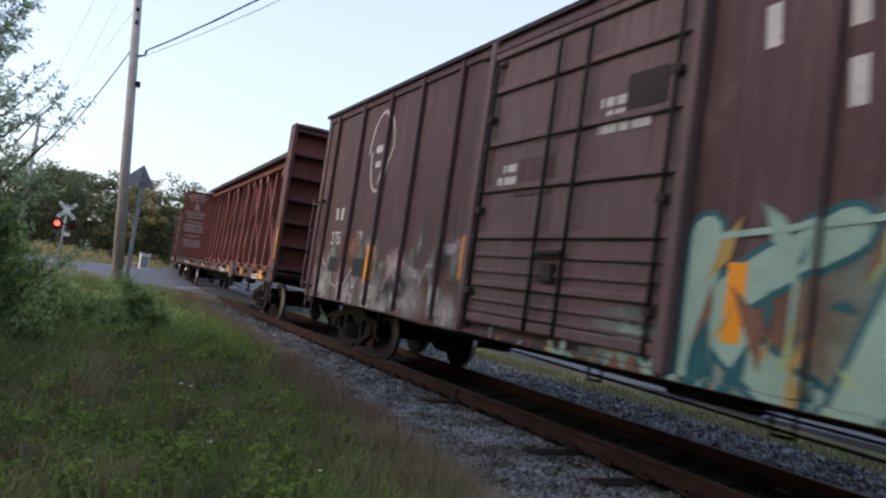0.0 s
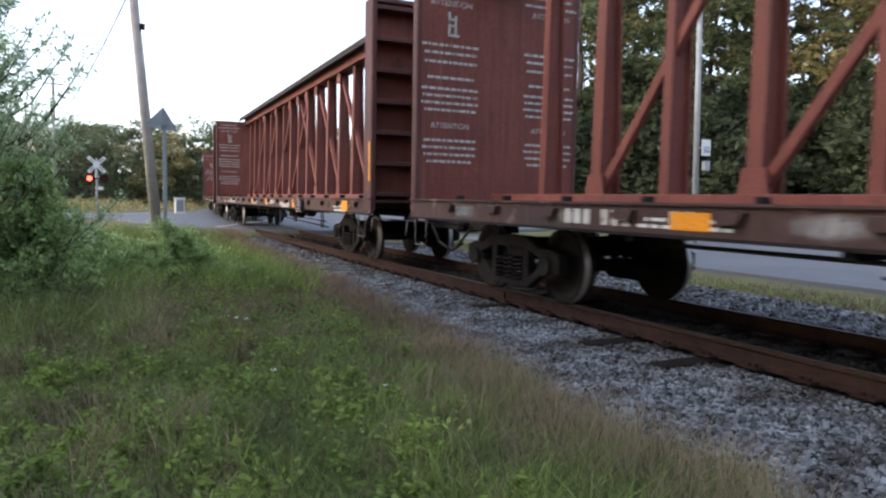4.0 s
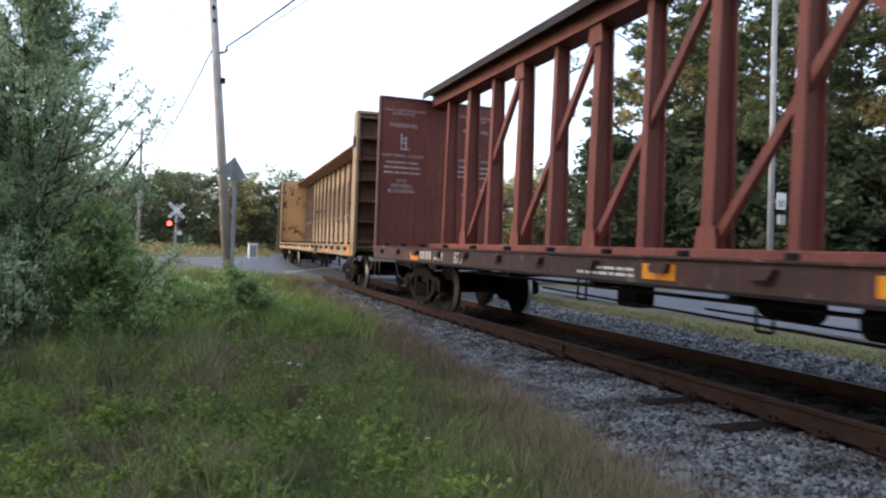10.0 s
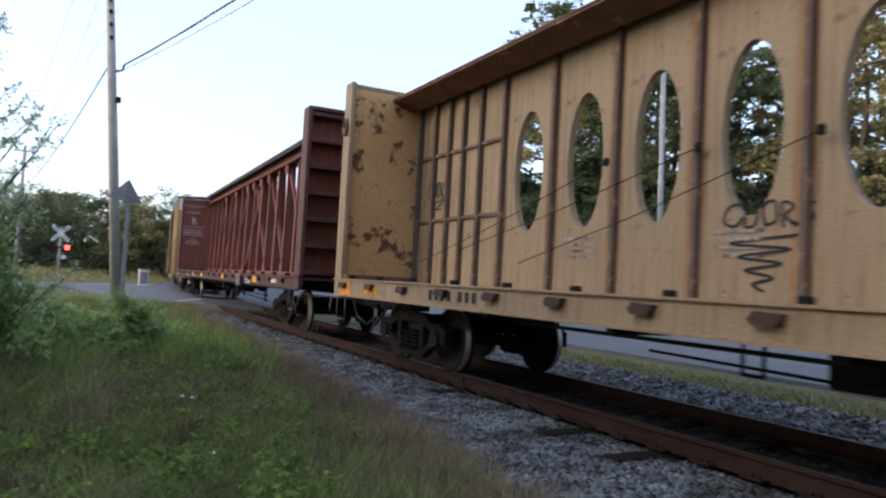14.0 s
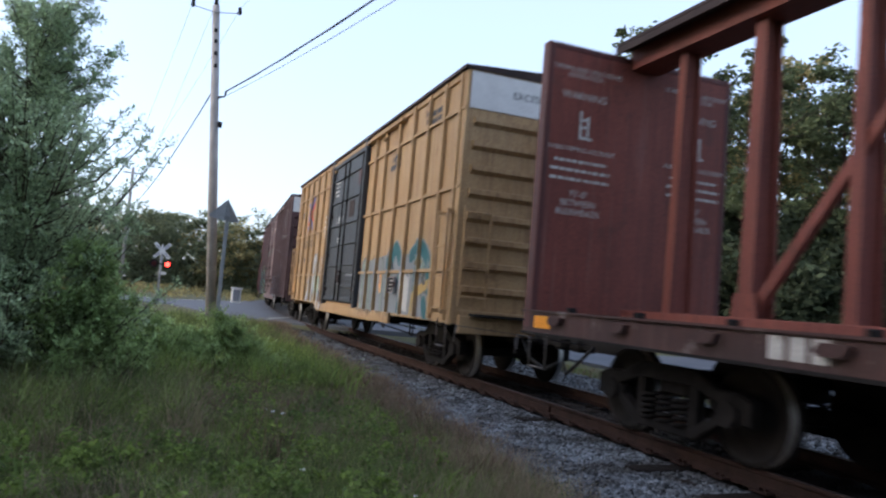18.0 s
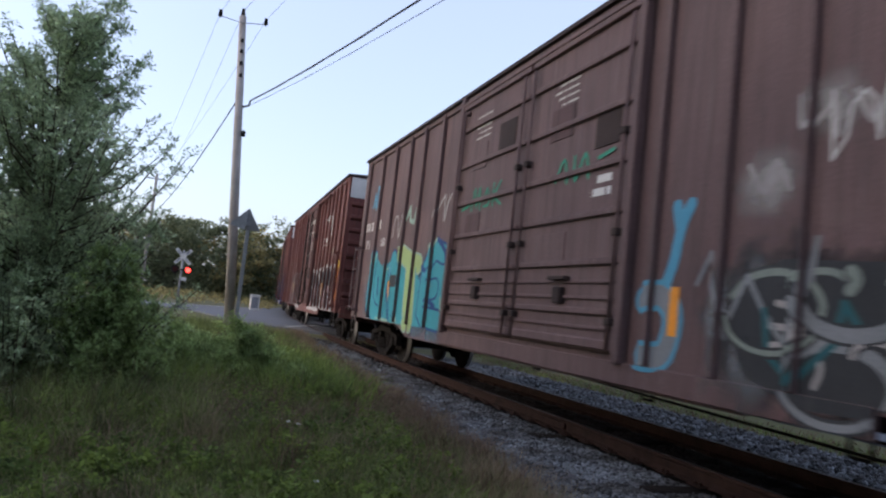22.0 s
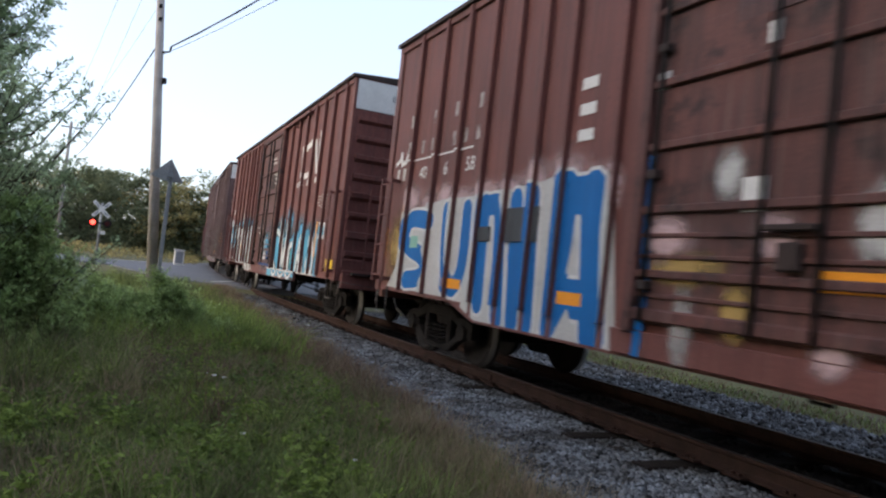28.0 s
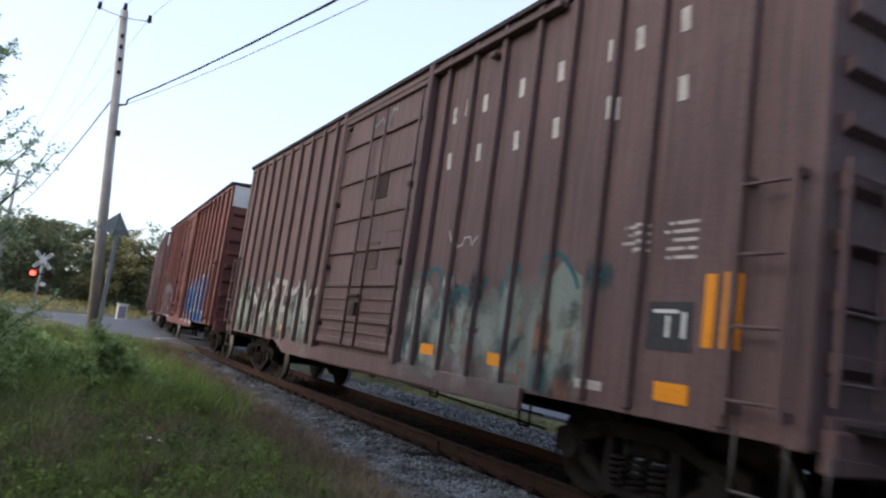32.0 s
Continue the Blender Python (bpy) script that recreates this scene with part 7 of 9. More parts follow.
    sh += shards(1.2 - h, 5.9 - h, 0.95, 1.9, ("grey", "grey_green", "charcoal", "grey"), 18, 55, 6, (0.1, 0.3))
    painted(car, "graffiti", sh, s, "grey and dark teal sprayed graffiti")
    sh = haze(11.7 - h, 1.4, 3.8, 1.2, "offwhite", 0, 0.9) + haze(12.9 - h, 1.3, 1.6, 1.0, "violet", 0, 0.6)
    sh += piece(L, [[(13.3, 0.85), (12.9, 1.5), (12.7, 2.2)], [(12.9, 1.3), (12.3, 1.2)], [(12.4, 0.8), (12.2, 2.3)], [(12.0, 2.3), (11.5, 2.1), (11.4, 0.85)], [(10.9, 0.85), (10.7, 2.2)], [(10.4, 1.6), (10.3, 0.85)]], 0.2, "offwhite", "grey", 0.05, 2)
    sh += patch(L, "mint", [(11.9, 1.2), (11.3, 1.2), (11.25, 1.75), (11.85, 1.75)], 6) + patch(L, "ochre", [(13.25, 1.2), (13.0, 1.25), (13.05, 1.6), (13.2, 1.6)], 6) + haze(10.6 - h, 1.0, 1.4, 0.9, "violet", 1, 0.7)
    sh += shards(10.1 - h, 13.2 - h, 0.8, 1.7, ("offwhite", "grey", "charcoal", "violet", "offwhite"), 22, 56, 7, (0.08, 0.25)) + [("charcoal", q, 9) for q in stroke(smooth_line([(10.65 - h + 0.03 * k * math.cos(k), 1.05 + 0.03 * k * math.sin(k)) for k in range(8)]), 0.03)]
    painted(car, "graffiti", sh, s, "white and grey sprayed graffiti")
    mk = [("blue", q, 5) for q in stroke([(13.2 - h, 4.35), (13.5 - h, 3.95), (13.62 - h, 3.7), (13.95 - h, 3.35)], 0.12) + stroke([(14.0 - h, 4.2), (13.62 - h, 3.9), (13.55 - h, 3.7), (13.25 - h, 3.3)], 0.12)] + [("red_paint", q, 4) for q in stroke([(13.1 - h, 4.1), (14.0 - h, 3.5)], 0.14) + stroke([(13.15 - h, 3.6), (13.95 - h, 4.0)], 0.12)]
    painted(car, "emblem", mk, s, "blue and red crossed emblem")
    digits(car, L, [("5", 15.1, 2.2), ("04", 14.15, 2.2), ("31", 13.2, 2.2), ("8", 12.25, 2.2)], 0.34, "charcoal")
    sh = [("charcoal", rect(a - h, 2.68, 0.11, 0.25), 4) for a in (14.3, 14.0, 13.3, 13.0)] + text_bars(3.5 - h, 4.1, [0.6, 0.7], "charcoal", 0.12, 0.17, 5) + text_bars(1.2 - h, 4.6, [0.8, 0.7], "charcoal", 0.1, 0.15, 6) + text_bars(15 - h, 3.9, [0.3, 0.3], "charcoal", 0.07, 0.12, 7)
    painted(car, "lettering", sh, s, "black stencilled marks")
    sh = text_bars(9.1 - h, 4.3, [0.5, 0.4, 0.5, 0.4], "white", 0.04, 0.12, 4, 6) + scribble(8.3 - h, 3.1, 0.8, 0.25, "white", 44, 12, 0.03, 6) + text_bars(8.6 - h, 2.7, [0.2, 0.18, 0.2], "white", 0.05, 0.09, 5, 6) + text_bars(10.4 - h, 3.4, [0.25] * 5, "white", 0.1, 0.14, 9, 5) + text_bars(6.6 - h, 1.7, [0.8, 0.9], "grey", 0.08, 0.3, 6, 6)
    painted(car, "lettering", sh, s, "white marks on the door")
    reflectors(car, s, [(4.25, 1.53, 0.1, 0.4), (0.25, 1.6, 0.12, 0.9), (13.1, 1.45, 0.1, 0.35), (15.9, 1.6, 0.1, 0.8)], L)
    placard(car, 3.1 - h, L, 1.57, 1.5)
    # 7: long brown box car
    L = 19.05
    car, s = boxcar("box_car", "long tall brown box car with cyan graffiti at its rear", 161.5, L, 5.12, "brown_grey", "brown_wc", [0.45, 1.4, 2.35, 3.4, 4.4, 5.25, 6.2, 13.0, 14.1, 15.05, 16.2, 17.35, 18.65], (6.6, 11.85), door_parts=2)
    h = L / 2
    painted(car, "emblem", loop_mark(1.5 - h, 3.72, 0.8, wide=1.3), s, "white bent-band mark")
    digits(car, L, [("793", 18.2, 2.66), ("180", 16.75, 2.66)], 0.3)
    sh = [("white", rect(2.25 - h - 0.22 * k, 3.4, 0.15, 0.15), 5) for k in range(8) if k != 3] + notices(1.7, L, 2.45, 4) + text_bars(0.75 - h, 2.6, [0.2, 0.2, 0.2], "white", 0.05, 0.09, 7) + [("white", rect(a - h, 3.1, 0.11, 0.22), 4) for a in (18.4, 18.15, 17.85, 17.1)] + text_bars(10.6 - h, 4.5, [0.6, 0.7, 0.6, 0.5, 0.6], "offwhite", 0.03, 0.09, 4, 6) + text_bars(7.9 - h, 4.4, [0.6, 0.5, 0.6, 0.5, 0.4], "offwhite", 0.03, 0.09, 5, 6) + text_bars(7.0 - h, 2.9, [0.3, 0.4], "white", 0.09, 0.15, 15, 6)
    sh += [("white", rect(0.62 - h, 1.38, 0.52, 0.42), 4), ("charcoal", rect(0.67 - h, 1.42, 0.42, 0.34), 5), ("grey", rect(0.8 - h, 1.46, 0.14, 0.26), 6), ("offwhite", rect(0.53 - h, 1.22, 0.7, 0.11), 4), ("white", rect(1.75 - h, 1.4, 0.25, 0.13), 4)]
    painted(car, "lettering", sh, s, "white stencilled notices too small to read")
    sh = clouds(L, 12.2, 17.6, 7, 1.5, 1.9, "sky", 61, 1.1, 1.7)
    sh += patch(L, "cyan", [(17.6, 1.2), (17.5, 2.1), (17.2, 2.45), (16.4, 2.1), (15.7, 2.35), (14.9, 2.5), (14.2, 2.3), (13.6, 1.8), (13.0, 2.3), (12.7, 2.55), (12.2, 2.3), (12.1, 0.95), (16.8, 0.9)], 1)
    sh += piece(L, [[(17.25, 2.35), (17.4, 1.7), (17.0, 1.15), (16.3, 1.1), (16.15, 2.0)], [(15.6, 2.3), (15.3, 1.05)]], 0.42, "cyan", "blue_dk", 0.04, 3)
    sh += piece(L, [[(13.3, 2.05), (13.42, 1.25)], [(13.2, 2.15), (12.75, 2.4), (12.35, 2.3)], [(13.2, 1.62), (12.65, 1.68)], [(13.25, 1.15), (12.3, 1.1)]], 0.34, "cyan", "blue_dk", 0.045, 3, False)
    sh += piece(L, [[(14.95, 2.4), (14.4, 2.25), (13.75, 2.15)], [(14.4, 2.2), (14.3, 0.98)], [(14.15, 2.1), (14.0, 0.98)]], 0.36, "green", "mint", 0.04, 5)
    sh += piece(L, [[(13.55, 2.1), (13.3, 2.0)], [(12.95, 1.45), (12.6, 1.35)], [(12.75, 2.6), (12.3, 2.35), (12.2, 2.1)], [(15.9, 1.6), (15.6, 1.0)], [(16.75, 1.9), (16.7, 1.5)]], 0.1, "blue_dk", None, 0, 6) + piece(L, [[(17.5, 2.2), (17.1, 2.5)], [(13.2, 2.35), (12.8, 2.6)], [(16.6, 0.98), (15.6, 0.95)], [(12.3, 1.5), (12.2, 1.2)]], 0.06, "mint", None, 0, 7)
    sh += shards(12.3 - h, 17.3 - h, 0.95, 2.2, ("cyan", "sky", "mint", "sky"), 16, 68, 8, (0.08, 0.25)) + [("charcoal", rect(15.0 - h, 1.7, 0.75, 0.26), 10)]
    sh += scribble(12.3 - h, 2.9, 0.7, 0.6, "offwhite", 3) + scribble(14.2 - h, 3.0, 0.8, 0.5, "mint", 8, 7, 0.1) + scribble(15.3 - h, 2.7, 0.7, 0.7, "offwhite", 12) + scribble(17.6 - h, 3.6, 0.5, 0.7, "sky", 13, 7, 0.09)
    painted(car, "graffiti", sh, s, "cyan and pale green sprayed graffiti")
    sh = clouds(L, 0.8, 5.0, 6, 1.4, 1.7, "charcoal", 62, 1.25, 1.7) + haze(4.9 - h, 1.4, 1.4, 1.5, "grey", 0, 0.9)
    sh += patch(L, "charcoal", [(5.2, 1.5), (4.6, 1.95), (3.6, 1.9), (2.6, 2.15), (1.6, 1.95), (0.8, 2.0), (0.7, 0.95), (4.2, 0.85), (4.9, 1.0)], 1)
    rnd = random.Random(17)
    for k in range(26):
        a, b, r = rnd.uniform(0.9, 4.8), rnd.uniform(1.0, 1.85), rnd.uniform(0.15, 0.5)
        u, v = rnd.uniform(0, 6.3), rnd.uniform(1.5, 3.5)
        line = [(a + r * math.cos(u + v * q / 5), b + 0.6 * r * math.sin(u + v * q / 5)) for q in range(6)]
        sh += piece(L, [line], rnd.uniform(0.04, 0.11), rnd.choice(("grey", "grime_white", "grey_green", "grey")), "charcoal", 0.025, 2 + k % 6)
    sh += piece(L, [[(5.7, 2.5), (5.82, 2.3), (5.9, 1.95), (6.05, 1.65)], [(5.9, 2.5), (5.84, 2.3)]], 0.14, "sky", None, 0, 2) + piece(L, [[(6.3, 1.6), (6.05, 1.65), (5.85, 1.45), (5.95, 1.1), (6.25, 1.05)]], 0.2, "grey", "sky", 0.05, 3) + haze(4.8 - h, 2.6, 0.9, 0.7, "grime_white", 0, 1.1) + haze(4.2 - h, 3.1, 0.8, 0.6, "grime_white", 0, 0.9)
    sh += piece(L, [[(4.45, 3.2), (4.4, 2.95), (4.2, 3.1), (4.15, 2.85)], [(4.0, 3.15), (3.85, 2.9), (3.75, 3.1)], [(5.0, 2.75), (4.8, 2.5), (4.7, 2.75), (4.55, 2.5)]], 0.05, "grime_white", None, 0, 3)
    sh = sh + scribble(3.2 - h, 1.0, 1.6, 0.9, "teal", 21, 9, 0.06) + scribble(4.2 - h, 1.2, 1.3, 0.9, "grey", 22, 9, 0.05) + scribble(0.5 - h, 3.2, 0.9, 1.3, "offwhite", 23, 9, 0.03) + scribble(3.7 - h, 2.6, 0.5, 0.6, "offwhite", 24, 9, 0.03) + piece(L, [[(11.5, 3.0), (11.2, 3.05)], [(11.1, 2.95), (11.0, 3.3), (10.9, 3.0), (10.8, 3.3), (10.75, 2.95)], [(10.6, 3.05), (10.5, 3.25), (10.4, 3.0), (10.6, 2.98)], [(10.25, 3.3), (10.25, 2.95)], [(10.0, 3.3), (10.2, 3.1), (9.95, 2.95)], [(8.3, 3.05), (8.1, 3.3), (8.0, 3.0)], [(7.85, 3.3), (7.8, 3.0), (7.6, 3.3), (7.5, 3.0)], [(7.3, 3.2), (7.0, 3.25)]], 0.05, "greenline", None, 0, 7)
    painted(car, "graffiti", sh, s, "grey and green sprayed scribbles")
    reflectors(car, s, [(3.05, 1.5, 0.13, 0.46), (5.84, 1.5, 0.13, 0.46), (0.12, 1.75, 0.12, 1.0), (15.8, 1.6, 0.12, 0.46)], L)
    # 8: brown box car with charcoal graffiti
    L, FRONT = 16.13, [0.5, 1.4, 2.2, 3.0, 3.85, 4.7, 5.53]
    P = FRONT + [10.3, 10.93, 11.6, 12.42, 13.42, 14.5, 15.4]
    car, s = boxcar("box_car", "tall red-brown box car with black and white graffiti", 182.87, L, 5.12, "brown", "brown", P, (6.4, 9.5), door_mat="door_brown", brake_wheel=True)
    h = L / 2
    painted(car, "emblem", loop_mark(3.15 - h, 3.3, 0.78), s, "white bent-band mark")
    sh = haze(4.4 - h, 2.5, 1.2, 0.8, "charcoal", 0, 0.7)
    sh += patch(L, "offwhite", [(6.65, 0.84), (6.6, 2.3), (5.75, 2.4), (5.7, 2.3), (4.75, 2.34), (4.05, 2.43), (3.4, 2.28), (2.9, 2.45), (1.9, 2.36), (1.0, 2.44), (0.55, 2.2), (0.5, 0.84)], 1)
    sh += patch(L, "charcoal", [(6.5, 1.05), (6.5, 2.18), (5.85, 2.26), (5.8, 2.14), (4.8, 2.22), (4.1, 2.3), (3.4, 2.15), (2.9, 2.33), (1.9, 2.24), (1.05, 2.3), (0.65, 2.1), (0.6, 0.98)], 2)
    sh += piece(L, [[(5.05, 2.2), (5.1, 1.7), (5.32, 1.67), (5.15, 0.95)], [(4.75, 2.2), (4.45, 2.0), (4.27, 1.6), (4.17, 1.0)], [(3.95, 2.2), (3.75, 1.75), (3.7, 1.0)], [(3.3, 2.15), (3.15, 1.7), (3.45, 1.6), (3.2, 0.95)], [(2.45, 2.3), (2.35, 1.75), (2.6, 1.7)], [(2.0, 2.25), (1.6, 2.0), (1.65, 1.55), (1.3, 1.5), (1.4, 0.95)]], 0.085, "offwhite", None, 0, 3, False)
    sh += piece(L, [[(6.5, 1.75), (6.05, 1.6), (5.72, 1.48), (5.75, 1.05)]], 0.07, "offwhite", None, 0, 3, False)
    for a, b, w, q in ((4.73, 1.53, 0.26, 0.46), (3.6, 1.55, 0.22, 0.3), (2.05, 1.62, 0.26, 0.22), (2.9, 1.3, 0.2, 0.6), (0.95, 1.6, 0.3, 0.2)):
        sh += [("pink", blob(a - h, b, w, q, random.Random(5), 12, 0.08), 4)]
    sh += patch(L, "pink", [(5.75, 0.85), (6.5, 1.0), (6.15, 1.2), (5.9, 1.08), (5.8, 1.2)], 4) + patch(L, "offwhite", [(5.2, 0.85), (4.85, 0.85), (5.1, 1.05)], 4) + patch(L, "offwhite", [(4.4, 0.82), (3.95, 0.82), (4.2, 1.02)], 4) + patch(L, "pink", [(2.75, 0.85), (2.3, 0.85), (2.5, 1.6)], 4) + patch(L, "pink", [(1.9, 0.85), (1.3, 0.85), (1.6, 1.3)], 4)
    sh += scribble(1.0 - h, 1.05, 0.4, 0.35, "white", 73, 9, 0.04, 6)
    painted(car, "graffiti", sh, s, "black and white sprayed graffiti")
    sh = haze(11.8 - h, 1.15, 5.0, 1.1, "offwhite", 0, 0.9) + patch(L, "offwhite", [(14.1, 0.82), (14.1, 2.2), (12.7, 2.28), (11.9, 2.3), (10.6, 2.26), (9.98, 2.34), (9.95, 1.3), (10.2, 0.78)], 1)
    sh += piece(L, [[(13.85, 2.05), (12.95, 2.1), (12.8, 1.85), (13.2, 1.52), (12.65, 1.25), (12.9, 0.98), (13.65, 0.98), (13.85, 2.05)], [(12.25, 2.15), (12.12, 0.93)], [(11.75, 2.18), (11.6, 0.93)], [(11.7, 2.1), (10.9, 2.08), (10.85, 1.75), (11.4, 1.52)], [(11.3, 1.5), (10.7, 1.25), (10.85, 0.95)], [(10.4, 2.15), (10.25, 1.8), (10.4, 1.35), (10.15, 0.98)]], 0.26, "charcoal", "offwhite", 0.05, 2)
    sh += patch(L, "charcoal", [(10.0, 1.25), (9.75, 0.86), (9.5, 0.86), (9.6, 1.5)], 2) + scribble(11.0 - h, 1.05, 0.4, 0.3, "white", 73, 9, 0.03, 6)
    painted(car, "graffiti", sh, s, "black and white sprayed graffiti")
    digits(car, L, [("40", 15.2, 2.28), ("59", 14.0, 2.28), ("07", 12.95, 2.3)], 0.28)
    painted(car, "emblem", [("offwhite", q, 4) for q in stroke([(12.6 - h + 0.17 * math.cos(2 * math.pi * k / 12), 2.68 + 0.2 * math.sin(2 * math.pi * k / 12)) for k in range(13)], 0.035)] + [("offwhite", rect(12.5 - h, 2.6 + 0.07 * k, 0.2, 0.03), 4) for k in range(3)], s, "small round white mark")
    sh = [("white", rect(4.3 - h - 0.26 * k, 3.06, 0.14, 0.13), 5) for k in range(9) if k not in (3, 6)] + notices(1.3, L, 2.9, 5) + number_bars(15.05, L, 2.72, n=2, h=0.2, w=0.1, gap=0.2) + [("white", rect(9.4 - h, 3.9 - 0.3 * k, 0.3, 0.2), 5) for k in range(2)] + [("offwhite", rect(7.2 - h + 0.5 * (k % 3), 4.2 - 0.5 * (k // 3), 0.38, 0.2), 6) for k in range(6)] + text_bars(7.0 - h, 3.4, [0.5, 0.5, 0.4], "offwhite", 0.07, 0.13, 5, 6) + scribble(7.6 - h, 2.7, 1.2, 0.4, "white", 36, 8, 0.05, 7)
    painted(car, "lettering", sh, s, "white stencilled notices too small to read")
    reflectors(car, s, [(0.46, 1.75, 0.12, 0.95), (5.95, 1.62, 0.1, 0.42), (3.58, 1.6, 0.12, 0.45), (9.93, 1.65, 0.14, 0.5), (13.3, 1.65, 0.12, 0.4)], L)
    painted(car, "placard", [("lemon", rect(0.2 - h, 2.25, 0.5, 0.24), 6)], s, "yellow warning placard")
    # 9: brown box car with blue graffiti
    L = 16.05
    car, s = boxcar("box_car", "tall red-brown box car with big blue and white graffiti", 201.3, L, 5.12, "brown", "brown", FRONT + [10.0, 10.85, 11.4, 12.0, 12.65, 13.4, 14.15, 15.05], (6.4, 9.5), door_mat="door_brown", ramp=2.8)
    h = L / 2
    sh = clouds(L, 0.4, 6.2, 9, 2.42, 0.75, "pink", 81, 1.25) + haze(4.4 - h, 2.35, 0.9, 0.5, "ochre", 0, 1.0)
    sh += patch(L, "offwhite", [(6.15, 0.98), (6.15, 2.2), (5.4, 2.55), (5.1, 2.42), (4.45, 2.58), (4.2, 2.62), (3.7, 2.72), (2.6, 2.5), (1.4, 2.6), (0.4, 2.4), (0.4, 0.98)], 1)
    sh += patch(L, "blue", [(6.02, 0.98), (6.02, 2.08), (5.42, 2.42), (5.15, 2.25), (4.5, 2.42), (4.43, 2.3), (4.22, 2.48), (3.75, 2.5), (2.6, 2.36), (1.4, 2.46), (0.5, 2.3), (0.5, 0.98)], 2)
    # navy band: shade on the set-back lower sill, painted as darker blue
    sh += patch(L, "blue_dk", [(6.05, 0.6), (6.05, 1.02), (0.4, 1.02), (0.4, 0.6)], 3)
    sh += piece(L, [[(5.15, 2.3), (5.22, 1.8)], [(4.5, 2.42), (4.54, 2.2), (4.74, 1.74), (4.37, 1.3)], [(4.74, 1.74), (4.5, 1.9), (3.98, 1.82), (3.88, 2.0)], [(3.0, 2.4), (3.1, 1.5), (2.8, 1.2)], [(2.0, 2.4), (2.1, 1.7), (1.7, 1.3)], [(1.2, 2.4), (1.1, 1.2)]], 0.11, "offwhite", None, 0, 4, False)
    sh += patch(L, "ink", [(3.92, 2.42), (3.6, 2.62), (3.2, 2.5), (3.0, 1.5), (3.5, 1.35), (3.98, 1.5), (3.82, 1.9)], 5) + patch(L, "rusty", [(4.35, 1.2), (4.3, 1.6), (4.0, 1.55), (4.0, 1.15)], 4)
    sh += patch(L, "offwhite", [(5.34, 1.5), (5.2, 1.5), (5.02, 1.18), (5.2, 1.08)], 5) + patch(L, "offwhite", [(5.3, 0.98), (5.18, 1.06), (5.08, 0.98), (5.1, 0.7), (5.22, 0.8)], 6) + patch(L, "offwhite", [(7.14, 0.72), (6.06, 1.12), (5.98, 0.72)], 4)
    sh += patch(L, "grime_white", [(4.97, 4.3), (4.7, 4.3), (4.62, 2.6), (4.86, 2.6)], 4)
    painted(car, "graffiti", sh, s, "blue and white sprayed graffiti with pink haze")
    sh = clouds(L, 9.9, 15.2, 9, 2.32, 0.7, "pink", 82, 1.2, 0.9) + haze(15.3 - h, 1.6, 1.2, 1.4, "ochre", 0, 0.9)
    sh += patch(L, "offwhite", [(15.6, 0.98), (15.3, 1.3), (15.2, 2.15), (13.8, 2.32), (12.4, 2.32), (11.2, 2.4), (10.9, 2.46), (10.02, 2.4), (9.75, 0.7), (12.4, 0.7), (13.2, 0.95)], 1)
    sh += piece(L, [[(14.15, 2.02), (14.85, 2.05), (14.95, 1.68), (14.3, 1.48), (14.3, 1.2), (14.85, 1.12)], [(13.6, 2.15), (13.5, 1.35), (13.2, 1.1), (12.98, 1.4), (12.98, 2.15)], [(12.5, 2.2), (12.45, 0.95)], [(12.5, 2.15), (12.15, 2.15), (12.05, 1.6), (11.95, 0.8)], [(11.75, 2.22), (11.6, 0.8)], [(11.4, 2.25), (11.3, 0.8)], [(11.7, 1.55), (11.35, 1.55)]], 0.27, "blue", "white", 0.04, 2)
    sh += piece(L, [[(10.75, 2.28), (10.8, 0.8)], [(10.3, 2.25), (10.12, 0.8)], [(10.75, 2.2), (10.3, 2.2)], [(10.8, 1.15), (10.15, 1.15)]], 0.4, "blue", "white", 0.04, 4, False)
    sh += patch(L, "offwhite", [(10.62, 1.4), (10.55, 1.8), (10.42, 1.4)], 7) + patch(L, "offwhite", [(10.8, 0.68), (10.3, 0.68), (10.55, 1.05)], 7)
    painted(car, "graffiti", sh, s, "blue and white sprayed graffiti with pink haze")
    for a, b, c, d in ((11.24, 1.72, 0.68, 0.4), (12.3, 1.72, 0.34, 0.19)):
        part("side_plate", boxed(-1.6, -1.57, a - h, a + c - h, b, b + d, 0.006), M["blackdoor"], car, "dark plate bolted to the side")
    sh = sum([haze(y - h, z, w, q, c, 5, 1.3, 0.09) for y, z, w, q, c in ((9.5, 2.2, 0.3, 0.6, "pink"), (9.2, 1.75, 0.9, 0.5, "pink"), (8.9, 1.5, 1.1, 0.35, "ochre"), (8.55, 2.25, 0.4, 0.55, "offwhite"), (8.1, 1.75, 0.5, 0.5, "pink"), (7.3, 1.85, 0.55, 0.7, "offwhite"), (8.4, 1.2, 0.4, 0.6, "ochre"), (7.6, 1.0, 0.4, 0.4, "pink"), (8.9, 1.05, 0.35, 0.8, "grime_white"), (6.8, 1.5, 0.6, 0.5, "pink"))], []) + [("blue", q, 6) for q in stroke([(9.42 - h, 2.45), (9.46 - h, 1.9), (9.38 - h, 1.4), (9.42 - h, 0.75)], 0.1)]
    painted(car, "graffiti", sh, s, "blue stripe and pink sprayed spots on the door")
